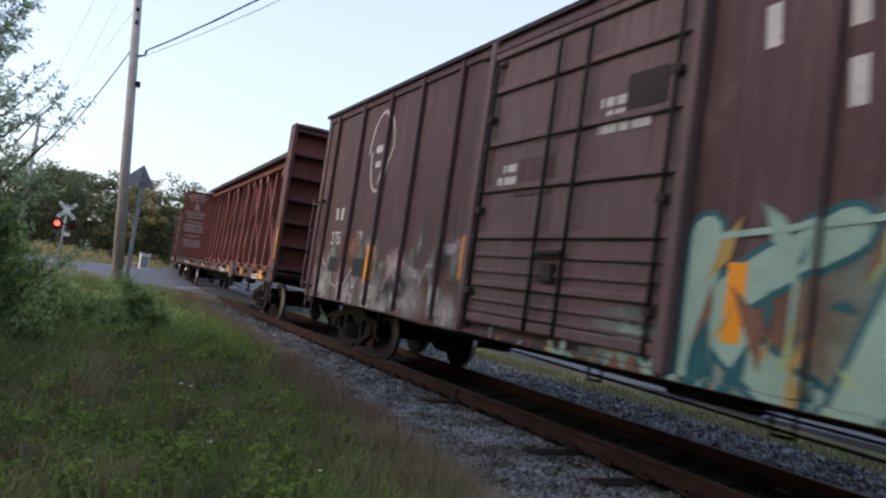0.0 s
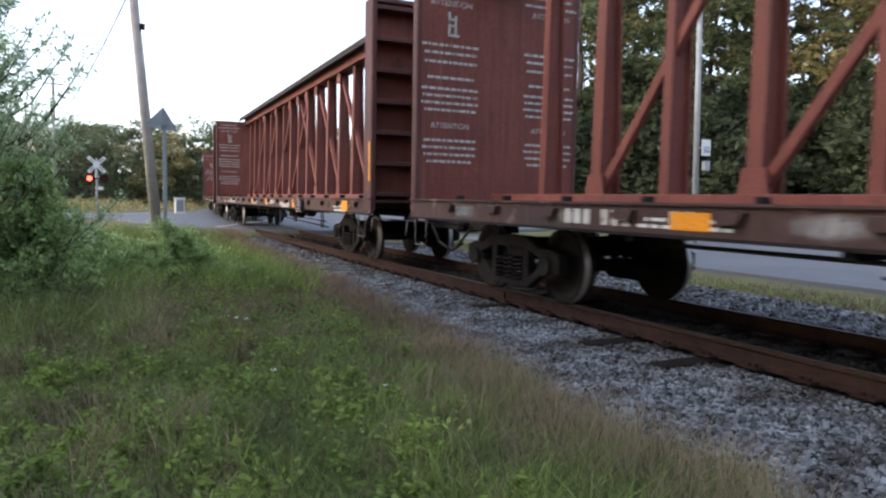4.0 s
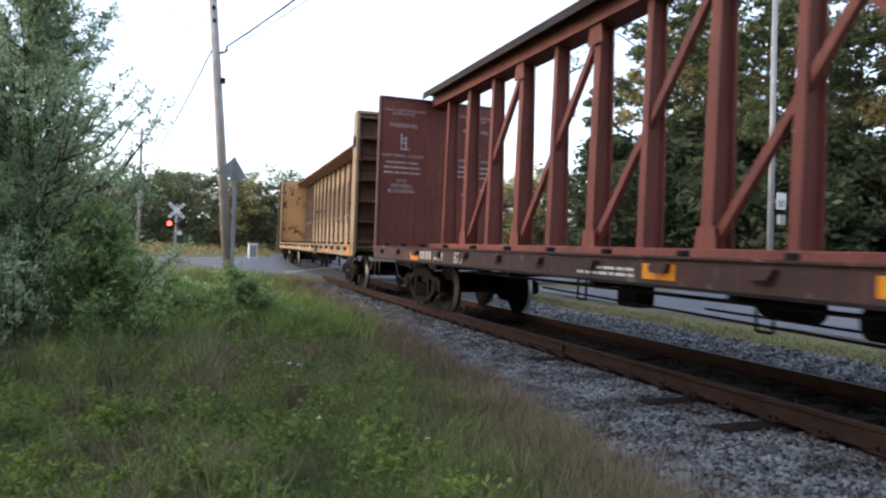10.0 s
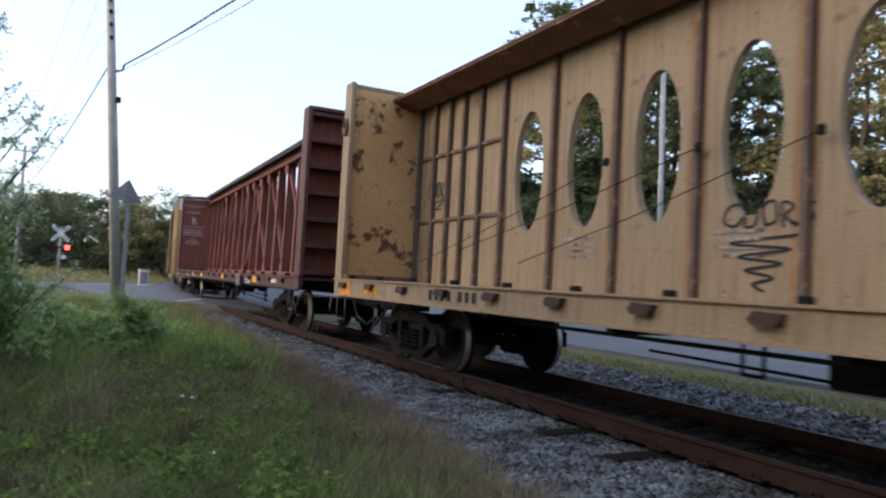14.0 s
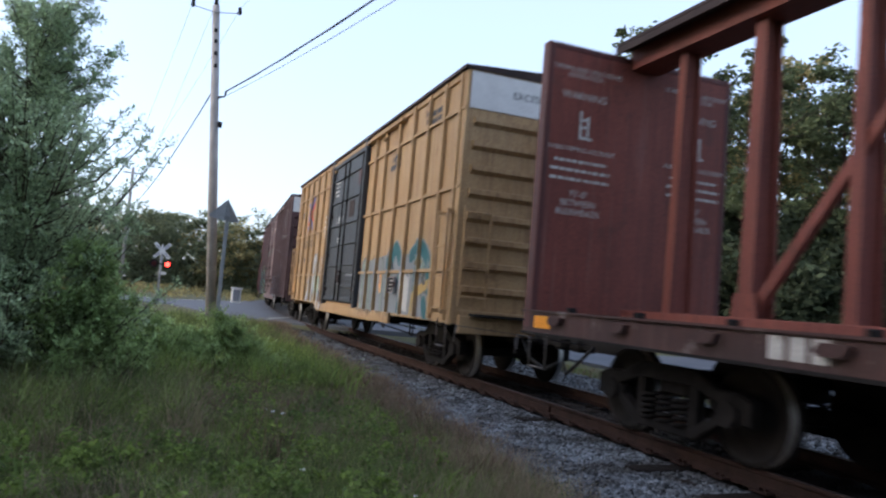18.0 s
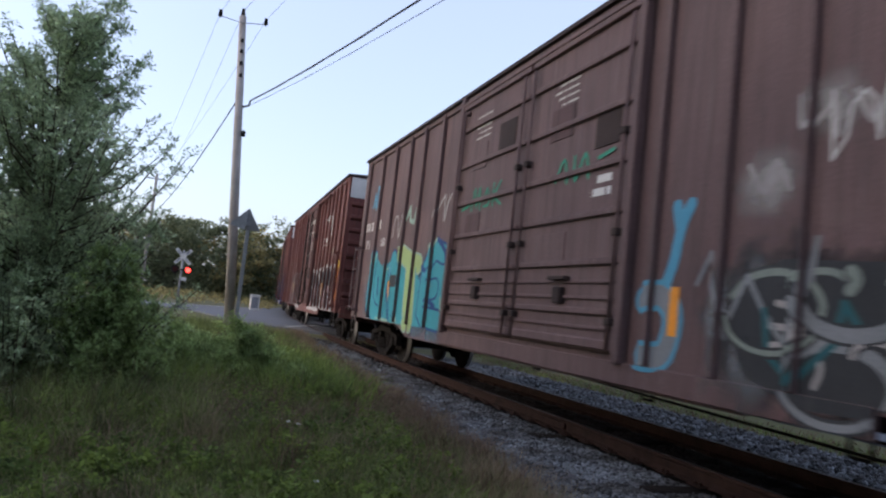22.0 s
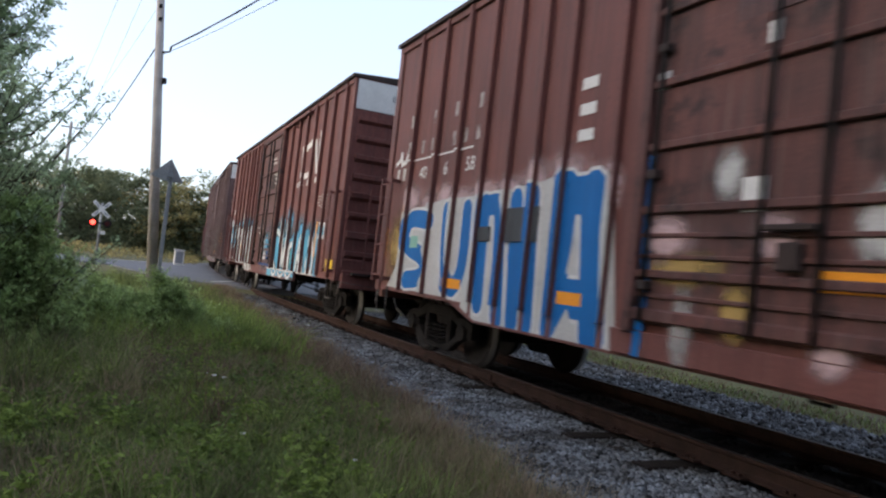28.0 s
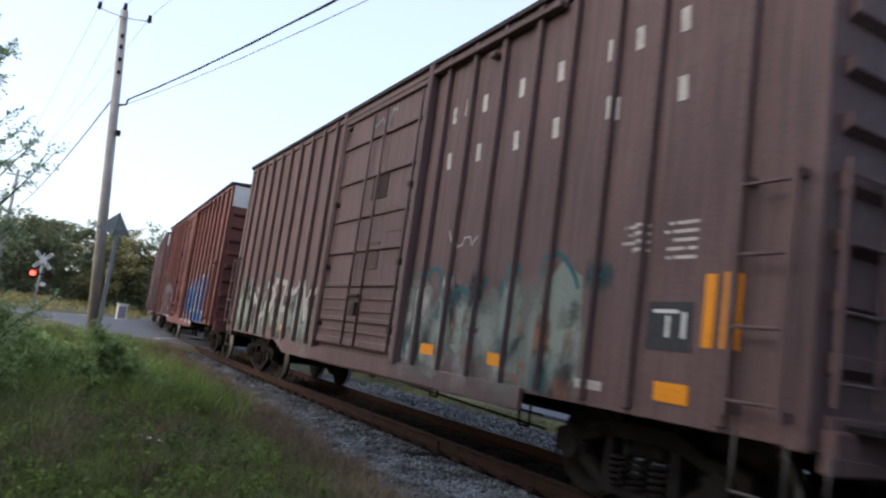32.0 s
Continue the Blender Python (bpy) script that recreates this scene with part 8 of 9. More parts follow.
    sh = [("grime_white", rect(12.85 - h + 0.36 * k, 3.08, 0.1, 0.2), 4) for k in range(7) if k != 3] + [("grime_white", rect(12.85 - h + 0.36 * k, 3.5, 0.1, 0.2), 4) for k in range(7) if k % 2 == 0] + [("offwhite", rect(15.3 - h, 2.7, 0.1, 0.2), 4), ("offwhite", rect(15.55 - h, 2.7, 0.1, 0.2), 4)] + [("white", rect(13.0 - h, 2.98, 2.2, 0.025), 4)] + [("white", rect(10.4 - h, 3.3 - 0.27 * k, 0.26, 0.12), 5) for k in range(3)] + [("white", rect(8.2 - h + 1.1 * k, 3.2 - 0.15 * k, 0.35, 0.16), 6) for k in range(2)] + [("white", rect(8.2 - h, 1.95, 0.22, 0.26), 6)] + scribble(15.2 - h, 2.95, 0.5, 0.25, "white", 9, 7, 0.07)
    painted(car, "lettering", sh, s, "white stencilled notices too small to read")
    reflectors(car, s, [(10.54, 1.15, 0.42, 0.13), (13.17, 1.15, 0.42, 0.13), (5.4, 1.2, 0.42, 0.14), (7.5, 1.47, 0.5, 0.14), (15.2, 1.9, 0.12, 0.8), (15.85, 1.7, 0.13, 0.5)], L)
    digits(car, L, [("40", 14.6, 2.68), ("6", 13.8, 2.68), ("58", 13.05, 2.68)], 0.27)
    painted(car, "placard", [("mint", rect(14.5 - h, 1.62, 0.3, 0.18), 7)], s, "pale green placard")
    # 10: brown box car with white and sky-blue graffiti
    L = 16.1
    car, s = boxcar("box_car", "tall red-brown box car with white graffiti on sky blue", 219.65, L, 5.12, "brown", "brown", FRONT + [10.3, 10.93, 11.6, 12.17, 12.98, 13.77, 14.52, 15.56], (6.4, 9.5), door_mat="door_brown", brake_wheel=True)
    h = L / 2
    painted(car, "emblem", loop_mark(3.1 - h, 3.3, 0.78), s, "white bent-band mark")
    sh = clouds(L, 1.6, 6.8, 7, 1.45, 1.7, "sky", 90, 1.3, 1.6) + haze(5.6 - h, 2.1, 0.8, 0.9, "sky", 0, 1.2) + haze(4.7 - h, 2.2, 0.9, 0.9, "sky", 0, 1.2) + haze(3.3 - h, 1.9, 0.8, 1.0, "sky", 0, 1.0)
    sh += patch(L, "sky", [(6.9, 0.72), (6.9, 1.7), (6.3, 1.95), (5.3, 1.8), (4.4, 1.75), (3.0, 1.7), (1.9, 1.6), (1.5, 0.85)], 1) + patch(L, "cyan", [(4.6, 1.0), (4.4, 1.6), (4.1, 1.5), (4.1, 1.0)], 2) + patch(L, "ochre", [(6.55, 1.2), (6.45, 1.75), (6.3, 1.7), (6.35, 1.2)], 2)
    sh += piece(L, [[(6.0, 1.9), (6.35, 1.98), (6.7, 1.7), (6.6, 1.25), (6.2, 1.0)], [(5.78, 1.05), (5.68, 2.25)], [(5.6, 2.2), (5.3, 1.08)], [(5.26, 1.1), (4.82, 2.25)], [(4.76, 2.2), (4.68, 1.05)], [(4.5, 1.0), (4.54, 1.45), (4.3, 1.62), (4.08, 1.45), (4.02, 1.0)], [(3.6, 1.0), (3.42, 1.7), (3.15, 1.72), (2.95, 1.0)], [(3.5, 1.3), (3.0, 1.3)], [(2.15, 1.75), (2.55, 1.2), (2.4, 0.98), (2.05, 0.98), (1.98, 1.3), (2.15, 1.75)]], 0.15, "white", "ink", 0.025, 3, True, "ink")
    sh += [("offwhite", q, 6) for q in stroke([(6.9 - h, 0.93), (1.8 - h, 0.93)], 0.05)] + piece(L, [[(6.2, 0.85), (5.9, 0.75), (5.6, 0.88)], [(5.3, 0.85), (5.0, 0.75), (4.7, 0.85)], [(4.4, 0.88), (4.1, 0.75), (3.8, 0.86)], [(3.4, 0.86), (3.1, 0.76)]], 0.09, "white", "ink", 0.03, 6)
    painted(car, "graffiti", sh, s, "white sprayed graffiti with black edges on sky blue")
    sh = clouds(L, 9.7, 15.2, 7, 1.75, 1.5, "sky", 91, 1.25, 1.6) + clouds(L, 9.8, 13.9, 5, 2.3, 0.6, "sky", 96, 1.0, 1.2)
    sh += patch(L, "ink", [(14.0, 2.35), (13.2, 2.22), (12.2, 2.24), (11.2, 2.26), (9.9, 2.2), (9.8, 0.9), (13.6, 0.9), (13.7, 1.6)], 1) + patch(L, "offwhite", [(13.6, 0.84), (13.6, 1.0), (9.8, 1.0), (9.8, 0.72), (12.6, 0.72)], 2)
    sh += piece(L, [[(13.85, 2.18), (13.2, 1.95), (12.85, 2.02)], [(13.75, 1.9), (13.3, 1.85)]], 0.26, "white", "ink", 0.05, 2) + piece(L, [[(13.15, 1.6), (13.05, 0.95)]], 0.5, "white", "ink", 0.05, 2) + piece(L, [[(12.6, 2.05), (12.25, 2.08), (12.05, 1.6), (12.18, 0.98), (12.55, 1.0), (12.68, 1.55), (12.6, 2.05)]], 0.26, "white", "ink", 0.05, 4)
    sh += piece(L, [[(11.78, 2.08), (11.85, 0.95)], [(11.75, 2.0), (11.55, 1.5), (11.3, 2.1)], [(11.3, 2.05), (11.35, 0.9)], [(10.95, 2.05), (10.85, 0.95)], [(10.85, 2.05), (10.35, 2.1), (10.2, 1.0)], [(10.75, 1.45), (10.3, 1.45)]], 0.25, "white", "ink", 0.05, 6)
    sh += piece(L, [[(14.35, 1.52), (14.62, 1.45), (14.65, 1.15), (14.4, 1.05)], [(14.15, 1.62), (14.12, 1.0)], [(13.85, 1.48), (14.08, 1.3), (13.85, 1.0)]], 0.12, "offwhite", "ink", 0.05, 6) + patch(L, "grey", [(11.15, 1.55), (10.9, 1.55), (10.9, 1.8), (11.15, 1.8)], 9) + shards(10.0 - h, 13.2 - h, 0.85, 1.9, ("white", "offwhite", "ink"), 9, 95, 8, (0.06, 0.18))
    painted(car, "graffiti", sh, s, "fat white sprayed letters with black edges")
    digits(car, L, [("40", 15.15, 2.26), ("59", 14.15, 2.26), ("14", 13.38, 2.26)], 0.28)
    painted(car, "emblem", [("offwhite", q, 4) for q in stroke([(12.58 - h + 0.2 * math.cos(2 * math.pi * k / 12), 2.5 + 0.2 * math.sin(2 * math.pi * k / 12)) for k in range(13)], 0.035)] + [("offwhite", rect(12.46 - h, 2.42 + 0.08 * k, 0.24, 0.03), 4) for k in range(3)], s, "small round white mark")
    sh = haze(7.5 - h, 1.5, 1.7, 1.6, "sky", 5, 0.9) + haze(7.6 - h, 1.2, 0.9, 0.7, "offwhite", 6, 1.2) + haze(7.2 - h, 1.3, 0.7, 0.9, "blue_dk", 6, 1.0) + haze(7.8 - h, 1.7, 0.5, 0.8, "white", 7, 1.0) + [("blue_dk", rect(6.7 - h, 0.98, 1.6, 0.16), 7)] + scribble(8.2 - h, 1.9, 0.8, 0.3, "white", 93, 9, 0.03, 8)
    painted(car, "graffiti", sh, s, "white and blue sprayed graffiti on the door")
    sh = [("white", rect(4.3 - h - 0.26 * k, 3.06, 0.14, 0.13), 5) for k in range(9) if k not in (3, 6)] + notices(1.3, L, 2.7, 5) + number_bars(15.05, L, 2.72, n=2, h=0.2, w=0.1, gap=0.2) + text_bars(7.0 - h, 3.6, [0.5, 0.5, 0.4], "offwhite", 0.07, 0.13, 5, 6) + text_bars(7.3 - h, 4.1, [0.5, 0.4], "offwhite", 0.07, 0.13, 25, 6) + [("white", rect(1.2 - h, 1.75, 0.33, 0.36), 4), ("sky", rect(1.25 - h, 1.83, 0.22, 0.2), 5)] + text_bars(15 - h, 1.9, [0.3, 0.3, 0.3], "white", 0.06, 0.1, 8)
    painted(car, "lettering", sh, s, "white stencilled notices too small to read")
    reflectors(car, s, [(1.9, 1.75, 0.1, 0.8), (4.02, 1.55, 0.12, 0.5), (6.5, 1.5, 0.1, 0.4), (14.93, 1.9, 0.09, 0.85), (12.2, 1.42, 0.11, 0.44), (10.0, 1.6, 0.13, 0.6)], L)
    painted(car, "placard", [("lemon", rect(0.25 - h, 1.08, 0.5, 0.24), 7), ("lemon", rect(15.6 - h, 1.08, 0.45, 0.22), 7)], s, "yellow warning placard")
    painted(car, "placard", [("grey", rect(15.2 - h, 2.25, 0.6, 0.3), 7)], s, "grey-blue plate")
    # 11: faded brown box car with a wide-spaced name
    L = 15.93
    PW = [0.63, 1.57, 2.13, 2.8, 3.42, 4.1, 4.77, 5.44, 9.7, 10.4, 11.1, 11.8, 12.5, 13.2, 13.9, 14.6, 15.3]
    car, s = boxcar("box_car", "tall faded brown box car with washed-out graffiti and brake wheel", 238.07, L, 5.2, "brown_grey", "brown_grey", PW, (5.9, 9.1), post_w=0.08, brake_wheel=True, end_letters="")
    h = L / 2
    sh = []
    for k in (5.98, 5.21, 4.84, 4.47, 3.7, 3.0, 2.23, 1.86, 1.33):
        sh.append(("offwhite", rect(k - 0.06 - h, 4.12, 0.1, 0.22, 0.02), 5))
    for k in (5.93, 5.2, 4.48, 3.69, 2.98, 2.09, 1.29):
        sh.append(("offwhite", rect(k - 0.06 - h, 3.5, 0.1, 0.22, 0.02), 5))
    sh += notices(1.0, L, 2.45, 5) + text_bars(7.0 - h, 3.7, [0.4, 0.4], "offwhite", 0.09, 0.13, 8, 6) + [("charcoal", rect(0.98 - h, 1.45, 0.46, 0.38), 4), ("white", rect(1.04 - h, 1.55, 0.04, 0.2), 5), ("white", rect(1.12 - h, 1.74, 0.26, 0.03), 5), ("white", rect(1.2 - h, 1.55, 0.04, 0.17), 5), ("offwhite", rect(1.9 - h, 1.05, 0.3, 0.08), 5)]
    painted(car, "lettering", sh, s, "widely spaced white painted letters worn to bars")
    rnd = random.Random(15)
    sh = clouds(L, 2.2, 6.1, 8, 1.45, 1.5, "grey_green", 66, 1.15, 0.9) + clouds(L, 9.6, 15.2, 10, 1.45, 1.5, "grey_green", 67, 1.1, 0.9) + clouds(L, 2.4, 6.0, 5, 1.1, 0.8, "grime_white", 68, 0.8, 0.7, 1)
    sh += patch(L, "grey_green", [(2.75, 1.05), (2.76, 2.05), (2.62, 2.2), (2.3, 2.05), (2.2, 1.1)], 2)
    sh += piece(L, [[(5.6, 2.05), (5.1, 2.2), (4.95, 1.9)], [(4.75, 1.75), (4.5, 1.95), (4.2, 1.85), (3.9, 2.05)], [(3.65, 1.9), (3.5, 2.12), (3.3, 2.15)], [(2.95, 2.1), (2.7, 2.28), (2.45, 2.1), (2.35, 1.95)], [(15.2, 2.2), (14.6, 2.0), (14.0, 2.25)], [(13.0, 2.0), (12.4, 2.25), (11.6, 2.1)]], 0.05, "teal", None, 0, 3) + haze(2.05 - h, 2.05, 0.5, 0.4, "teal", 3, 0.8, 0.1)
    sh += shards(2.2 - h, 6.0 - h, 0.9, 1.8, ("grey_green", "rusty", "charcoal"), 26, 64, 3, (0.06, 0.25))
    for k in range(60):
        sh += haze((rnd.uniform(2.2, 6.0) if k % 2 else rnd.uniform(9.4, 14.4)) - h, rnd.uniform(0.85, 2.0), rnd.uniform(0.1, 0.5), rnd.uniform(0.2, 0.7), rnd.choice(("grime_white", "grey_green", "grey_green", "charcoal", "rusty", "teal")), 2 + k % 6, rnd.uniform(0.8, 1.15), 0.1)
    sh = sh + scribble(9.6 - h, 1.2, 4.5, 1.0, "grime_white", 63, 19, 0.12) + scribble(7.0 - h, 4.2, 1.0, 0.6, "grey", 64, 7, 0.05, 7) + scribble(4.2 - h, 2.4, 0.6, 0.25, "offwhite", 65, 9, 0.02)
    painted(car, "graffiti", sh, s, "washed-out grey-green graffiti")
    reflectors(car, s, [(5.12, 1.18, 0.34, 0.13), (3.55, 1.18, 0.34, 0.13), (1.13, 1.13, 0.34, 0.15), (0.83, 1.77, 0.1, 0.55), (0.6, 1.77, 0.1, 0.55), (11.27, 1.16, 0.3, 0.13)], L)
    # 12, 13, 14: the cars behind it
    for n, (front, col, a, b) in enumerate(((256.25, "brown", "blue", "offwhite"), (274.5, "brown_grey", "teal", "grey"), (292.8, "brown_wc", "grey", "offwhite"))):
        L = 16.0
        car, s = boxcar("box_car", "tall brown box car with graffiti along its lower side", front, L, 5.12, col, col, P, (6.4, 9.2))
        h = L / 2
        painted(car, "graffiti", wild(1.5 - h, 6.0 - h, 0.9, 2.3, "KASU", a, b, 95 + n) + wild(9.6 - h, 14 - h, 0.9, 2.2, "TRON", b, a, 99 + n), s, "sprayed graffiti")
        painted(car, "lettering", number_bars(13.4, L, 2.7, n=6, gap=0.33) + notices(1.2, L, 2.8, 4), s, "white stencilled marks")
        reflectors(car, s, [(4.0, 1.4, 0.14, 0.5), (10.0, 1.4, 0.14, 0.5)], L)


def placard(car, y, L, x=1.5, z=1.05):
    """A framed notice board hung on the side."""
    pl = part("notice_board", boxed(-x - 0.11, -x - 0.08, y - 0.2, y + 0.2, z - 0.15, z + 0.15, 0.008), M["steel_dark"], car, "dark framed notice board")
    bm = bmesh.new()
    for a, b, c, d in ((-0.21, 0.21, 0.135, 0.16), (-0.21, 0.21, -0.16, -0.135), (-0.21, -0.185, -0.16, 0.16), (0.185, 0.21, -0.16, 0.16)):
        box(bm, -x - 0.125, -x - 0.08, y + a, y + b, z + c, z + d)
    part("frame", bm, M["grime_white"], pl)
    bm = bmesh.new()
    for k in range(3):
        box(bm, -x - 0.114, -x - 0.109, y - 0.14 + 0.04 * k, y + 0.1, z + 0.07 - 0.08 * k, z + 0.095 - 0.08 * k)
    tagged(part("notice_text", bm, M["offwhite"], pl), kind="stuff")


# ---- beside the line ----
def cable(name, points, r, label, sag=0.0):
    bm = bmesh.new()
    a, b = Vector(points[0]), Vector(points[-1])
    wire(bm, [a.lerp(b, k / 14) - Vector((0, 0, sag * 4 * k / 14 * (1 - k / 14))) for k in range(15)], r, 5)
    return tagged(part(name, bm, M["cable"]), label, "cable")


def build_poles():
    base, top = Vector((1.60, 24.2, -0.2)), Vector((0.71, 24.2, 10.2))
    pole = tagged(new("utility_pole"), "leaning weathered wooden utility pole with insulators", "utility pole")
    up = lambda z: base.lerp(top, (z - base.z) / (top.z - base.z))
    bm = bmesh.new()
    tube(bm, base, top, 0.17, 0.11, 16)
    part("shaft", bm, M["pole"], pole)
    c = up(9.95)
    bm = bmesh.new()
    beam(bm, c + Vector((-0.72, -0.14, 0.05)), c + Vector((0, -0.14, -0.02)), 0.05, 0.05)
    beam(bm, c + Vector((0.72, -0.14, 0.1)), c + Vector((0, -0.14, -0.02)), 0.05, 0.05)
    part("crossarm", bm, M["galv"], pole, "thin steel bracket arms")
    heads = [c + Vector((-0.72, -0.14, 0.2)), c + Vector((0.72, -0.14, 0.25)), top + Vector((0, 0, 0.2))]
    for q in heads:
        bm = bmesh.new()
        for k in range(3):
            tube(bm, q + Vector((0, 0, -0.14 + 0.07 * k)), q + Vector((0, 0, -0.09 + 0.07 * k)), 0.085 - 0.015 * k, 0.05, 10)
        tube(bm, q + Vector((0, 0, -0.2)), q + Vector((0, 0, 0.05)), 0.03, sides=8)
        part("insulator", bm, M["steel_dark"], pole, "dark ribbed insulator")
    w = up(7.2)
    bm = bmesh.new()
    tube(bm, w + Vector((0.1, -0.1, 0)), w + Vector((0.3, -0.15, 0.05)), 0.03)
    tube(bm, w + Vector((0.3, -0.15, 0.05)), w + Vector((0.32, -0.25, 0.2)), 0.03)
    part("cable_bracket", bm, M["steel_dark"], pole, "bent cable bracket")
    q = up(6.35)
    part("pole_box", boxed(q.x + 0.1, q.x + 0.24, q.y - 0.2, q.y - 0.05, q.z - 0.12, q.z + 0.06, 0.02), M["steel_dark"], pole)
    for z in (8.2, 8.6, 9.0, 9.35):
        q = up(z)
        part("pole_tag", boxed(q.x - 0.05, q.x + 0.05, q.y - 0.16, q.y - 0.13, q.z - 0.06, q.z + 0.06), M["steel_dark"], pole)
    far = Vector((-3.2, 66, 0))
    for k, q in enumerate(heads):
        e = far + Vector((-0.7 + 0.7 * k, 0, 10.1))
        cable("overhead_wire", [tuple(q), tuple(e)], 0.006, "thin overhead power wire", 0.5)
        cable("overhead_wire", [tuple(q), (NEAR_POLE[0] - 0.8 + 0.8 * k, NEAR_POLE[1], 10.3)], 0.006, "thin overhead power wire", 0.5)
    b = w + Vector((0.32, -0.25, 0.2))
    cable("overhead_cable", [(NEAR_POLE[0], NEAR_POLE[1], NEAR_POLE[2]), tuple(b)], 0.024, "thick black overhead cable", 1.0)
    cable("overhead_cable", [tuple(w + Vector((-0.12, 0, 0.1))), (far.x, far.y, 7.0)], 0.02, "thick black overhead cable", 0.6)
    cable("overhead_wire", [(NEAR_POLE[0] + 0.2, NEAR_POLE[1], NEAR_POLE[2] - 0.55), tuple(w + Vector((0.1, 0, -0.05)))], 0.008, "thin pale overhead wire", 1.0)
    for i, (x, y) in enumerate(((far.x, far.y), (NEAR_POLE[0], NEAR_POLE[1]))):
        p2 = tagged(new("utility_pole"), "weathered wooden utility pole farther along the wires", "utility pole")
        part("shaft", bar((x, y, -0.2), (x, y, 10.4), 0.16, 0.11, 12), M["pole"], p2)
        part("crossarm", boxed(x - 0.75, x + 0.75, y - 0.05, y + 0.05, 9.9, 10.0), M["galv"], p2)
    # pale pole across the yard
    pp = tagged(new("lamp_pole"), "slim pale weathered pole at the yard with a meter box", "pole")
    x, y = 19.56, 19.8
    part("shaft", bar((x, y, -0.2), (x - 0.2, y, 10.6), 0.12, 0.09, 12), M["galv"], pp)
    part("meter_box", boxed(x + 0.08, x + 0.34, y - 0.3, y - 0.12, 2.45, 2.8, 0.02), M["galv"], pp, "pale grey meter box")
    sp = tagged(new("speed_sign"), "white speed limit sign fixed to the pale pole", "road sign")
    part("plate", boxed(x - 0.13, x + 0.3, y - 0.32, y - 0.305, 2.98, 3.56, 0.004), M["white"], sp)
    flat_text("50", 0.32, M["ink"], sp, pose(x + 0.085, y - 0.324, 3.08, 90, 0, 0), "digits", "black digits")
    part("strap", boxed(x - 0.06, x + 0.14, y - 0.305, y - 0.1, 3.24, 3.3), M["galv"], sp)


NEAR_POLE = (8.2, -21.0, 7.24)


def build_sign():
    sg = tagged(new("road_sign"), "grey back of a folded triangular road sign on a steel post", "road sign")
    x, y = 0.865, 12.0
    part("post", boxed(x - 0.03, x + 0.03, y - 0.02, y + 0.02, -0.2, 2.5, 0.006), M["galv"], sg, "slim galvanised post")

    def plate(pts, t):
        bm = bmesh.new()
        a = [bm.verts.new(p) for p in pts]
        b = [bm.verts.new((p[0] + t[0], p[1] + t[1], p[2])) for p in pts]
        bm.faces.new(a)
        bm.faces.new(b[::-1])
        for k in range(len(a)):
            j = (k + 1) % len(a)
            bm.faces.new((a[j], a[k], b[k], b[j]))
        bmesh.ops.recalc_face_normals(bm, faces=bm.faces)
        return bm
    part("plate", plate([(x - 0.02, y - 0.05, 2.58), (x - 0.30, y + 0.02, 2.30), (x - 0.06, y - 0.05, 2.23)], (0.004, 0.008)), M["signback"], sg, "pale grey sign back")
    part("plate", plate([(x - 0.016, y - 0.05, 2.58), (x + 0.21, y + 0.16, 2.25), (x - 0.056, y - 0.05, 2.23)], (-0.004, 0.008)), M["signback"], sg, "darker grey sign back")
    part("bracket", boxed(x - 0.05, x + 0.04, y - 0.05, y - 0.02, 2.3, 2.36), M["galv"], sg)


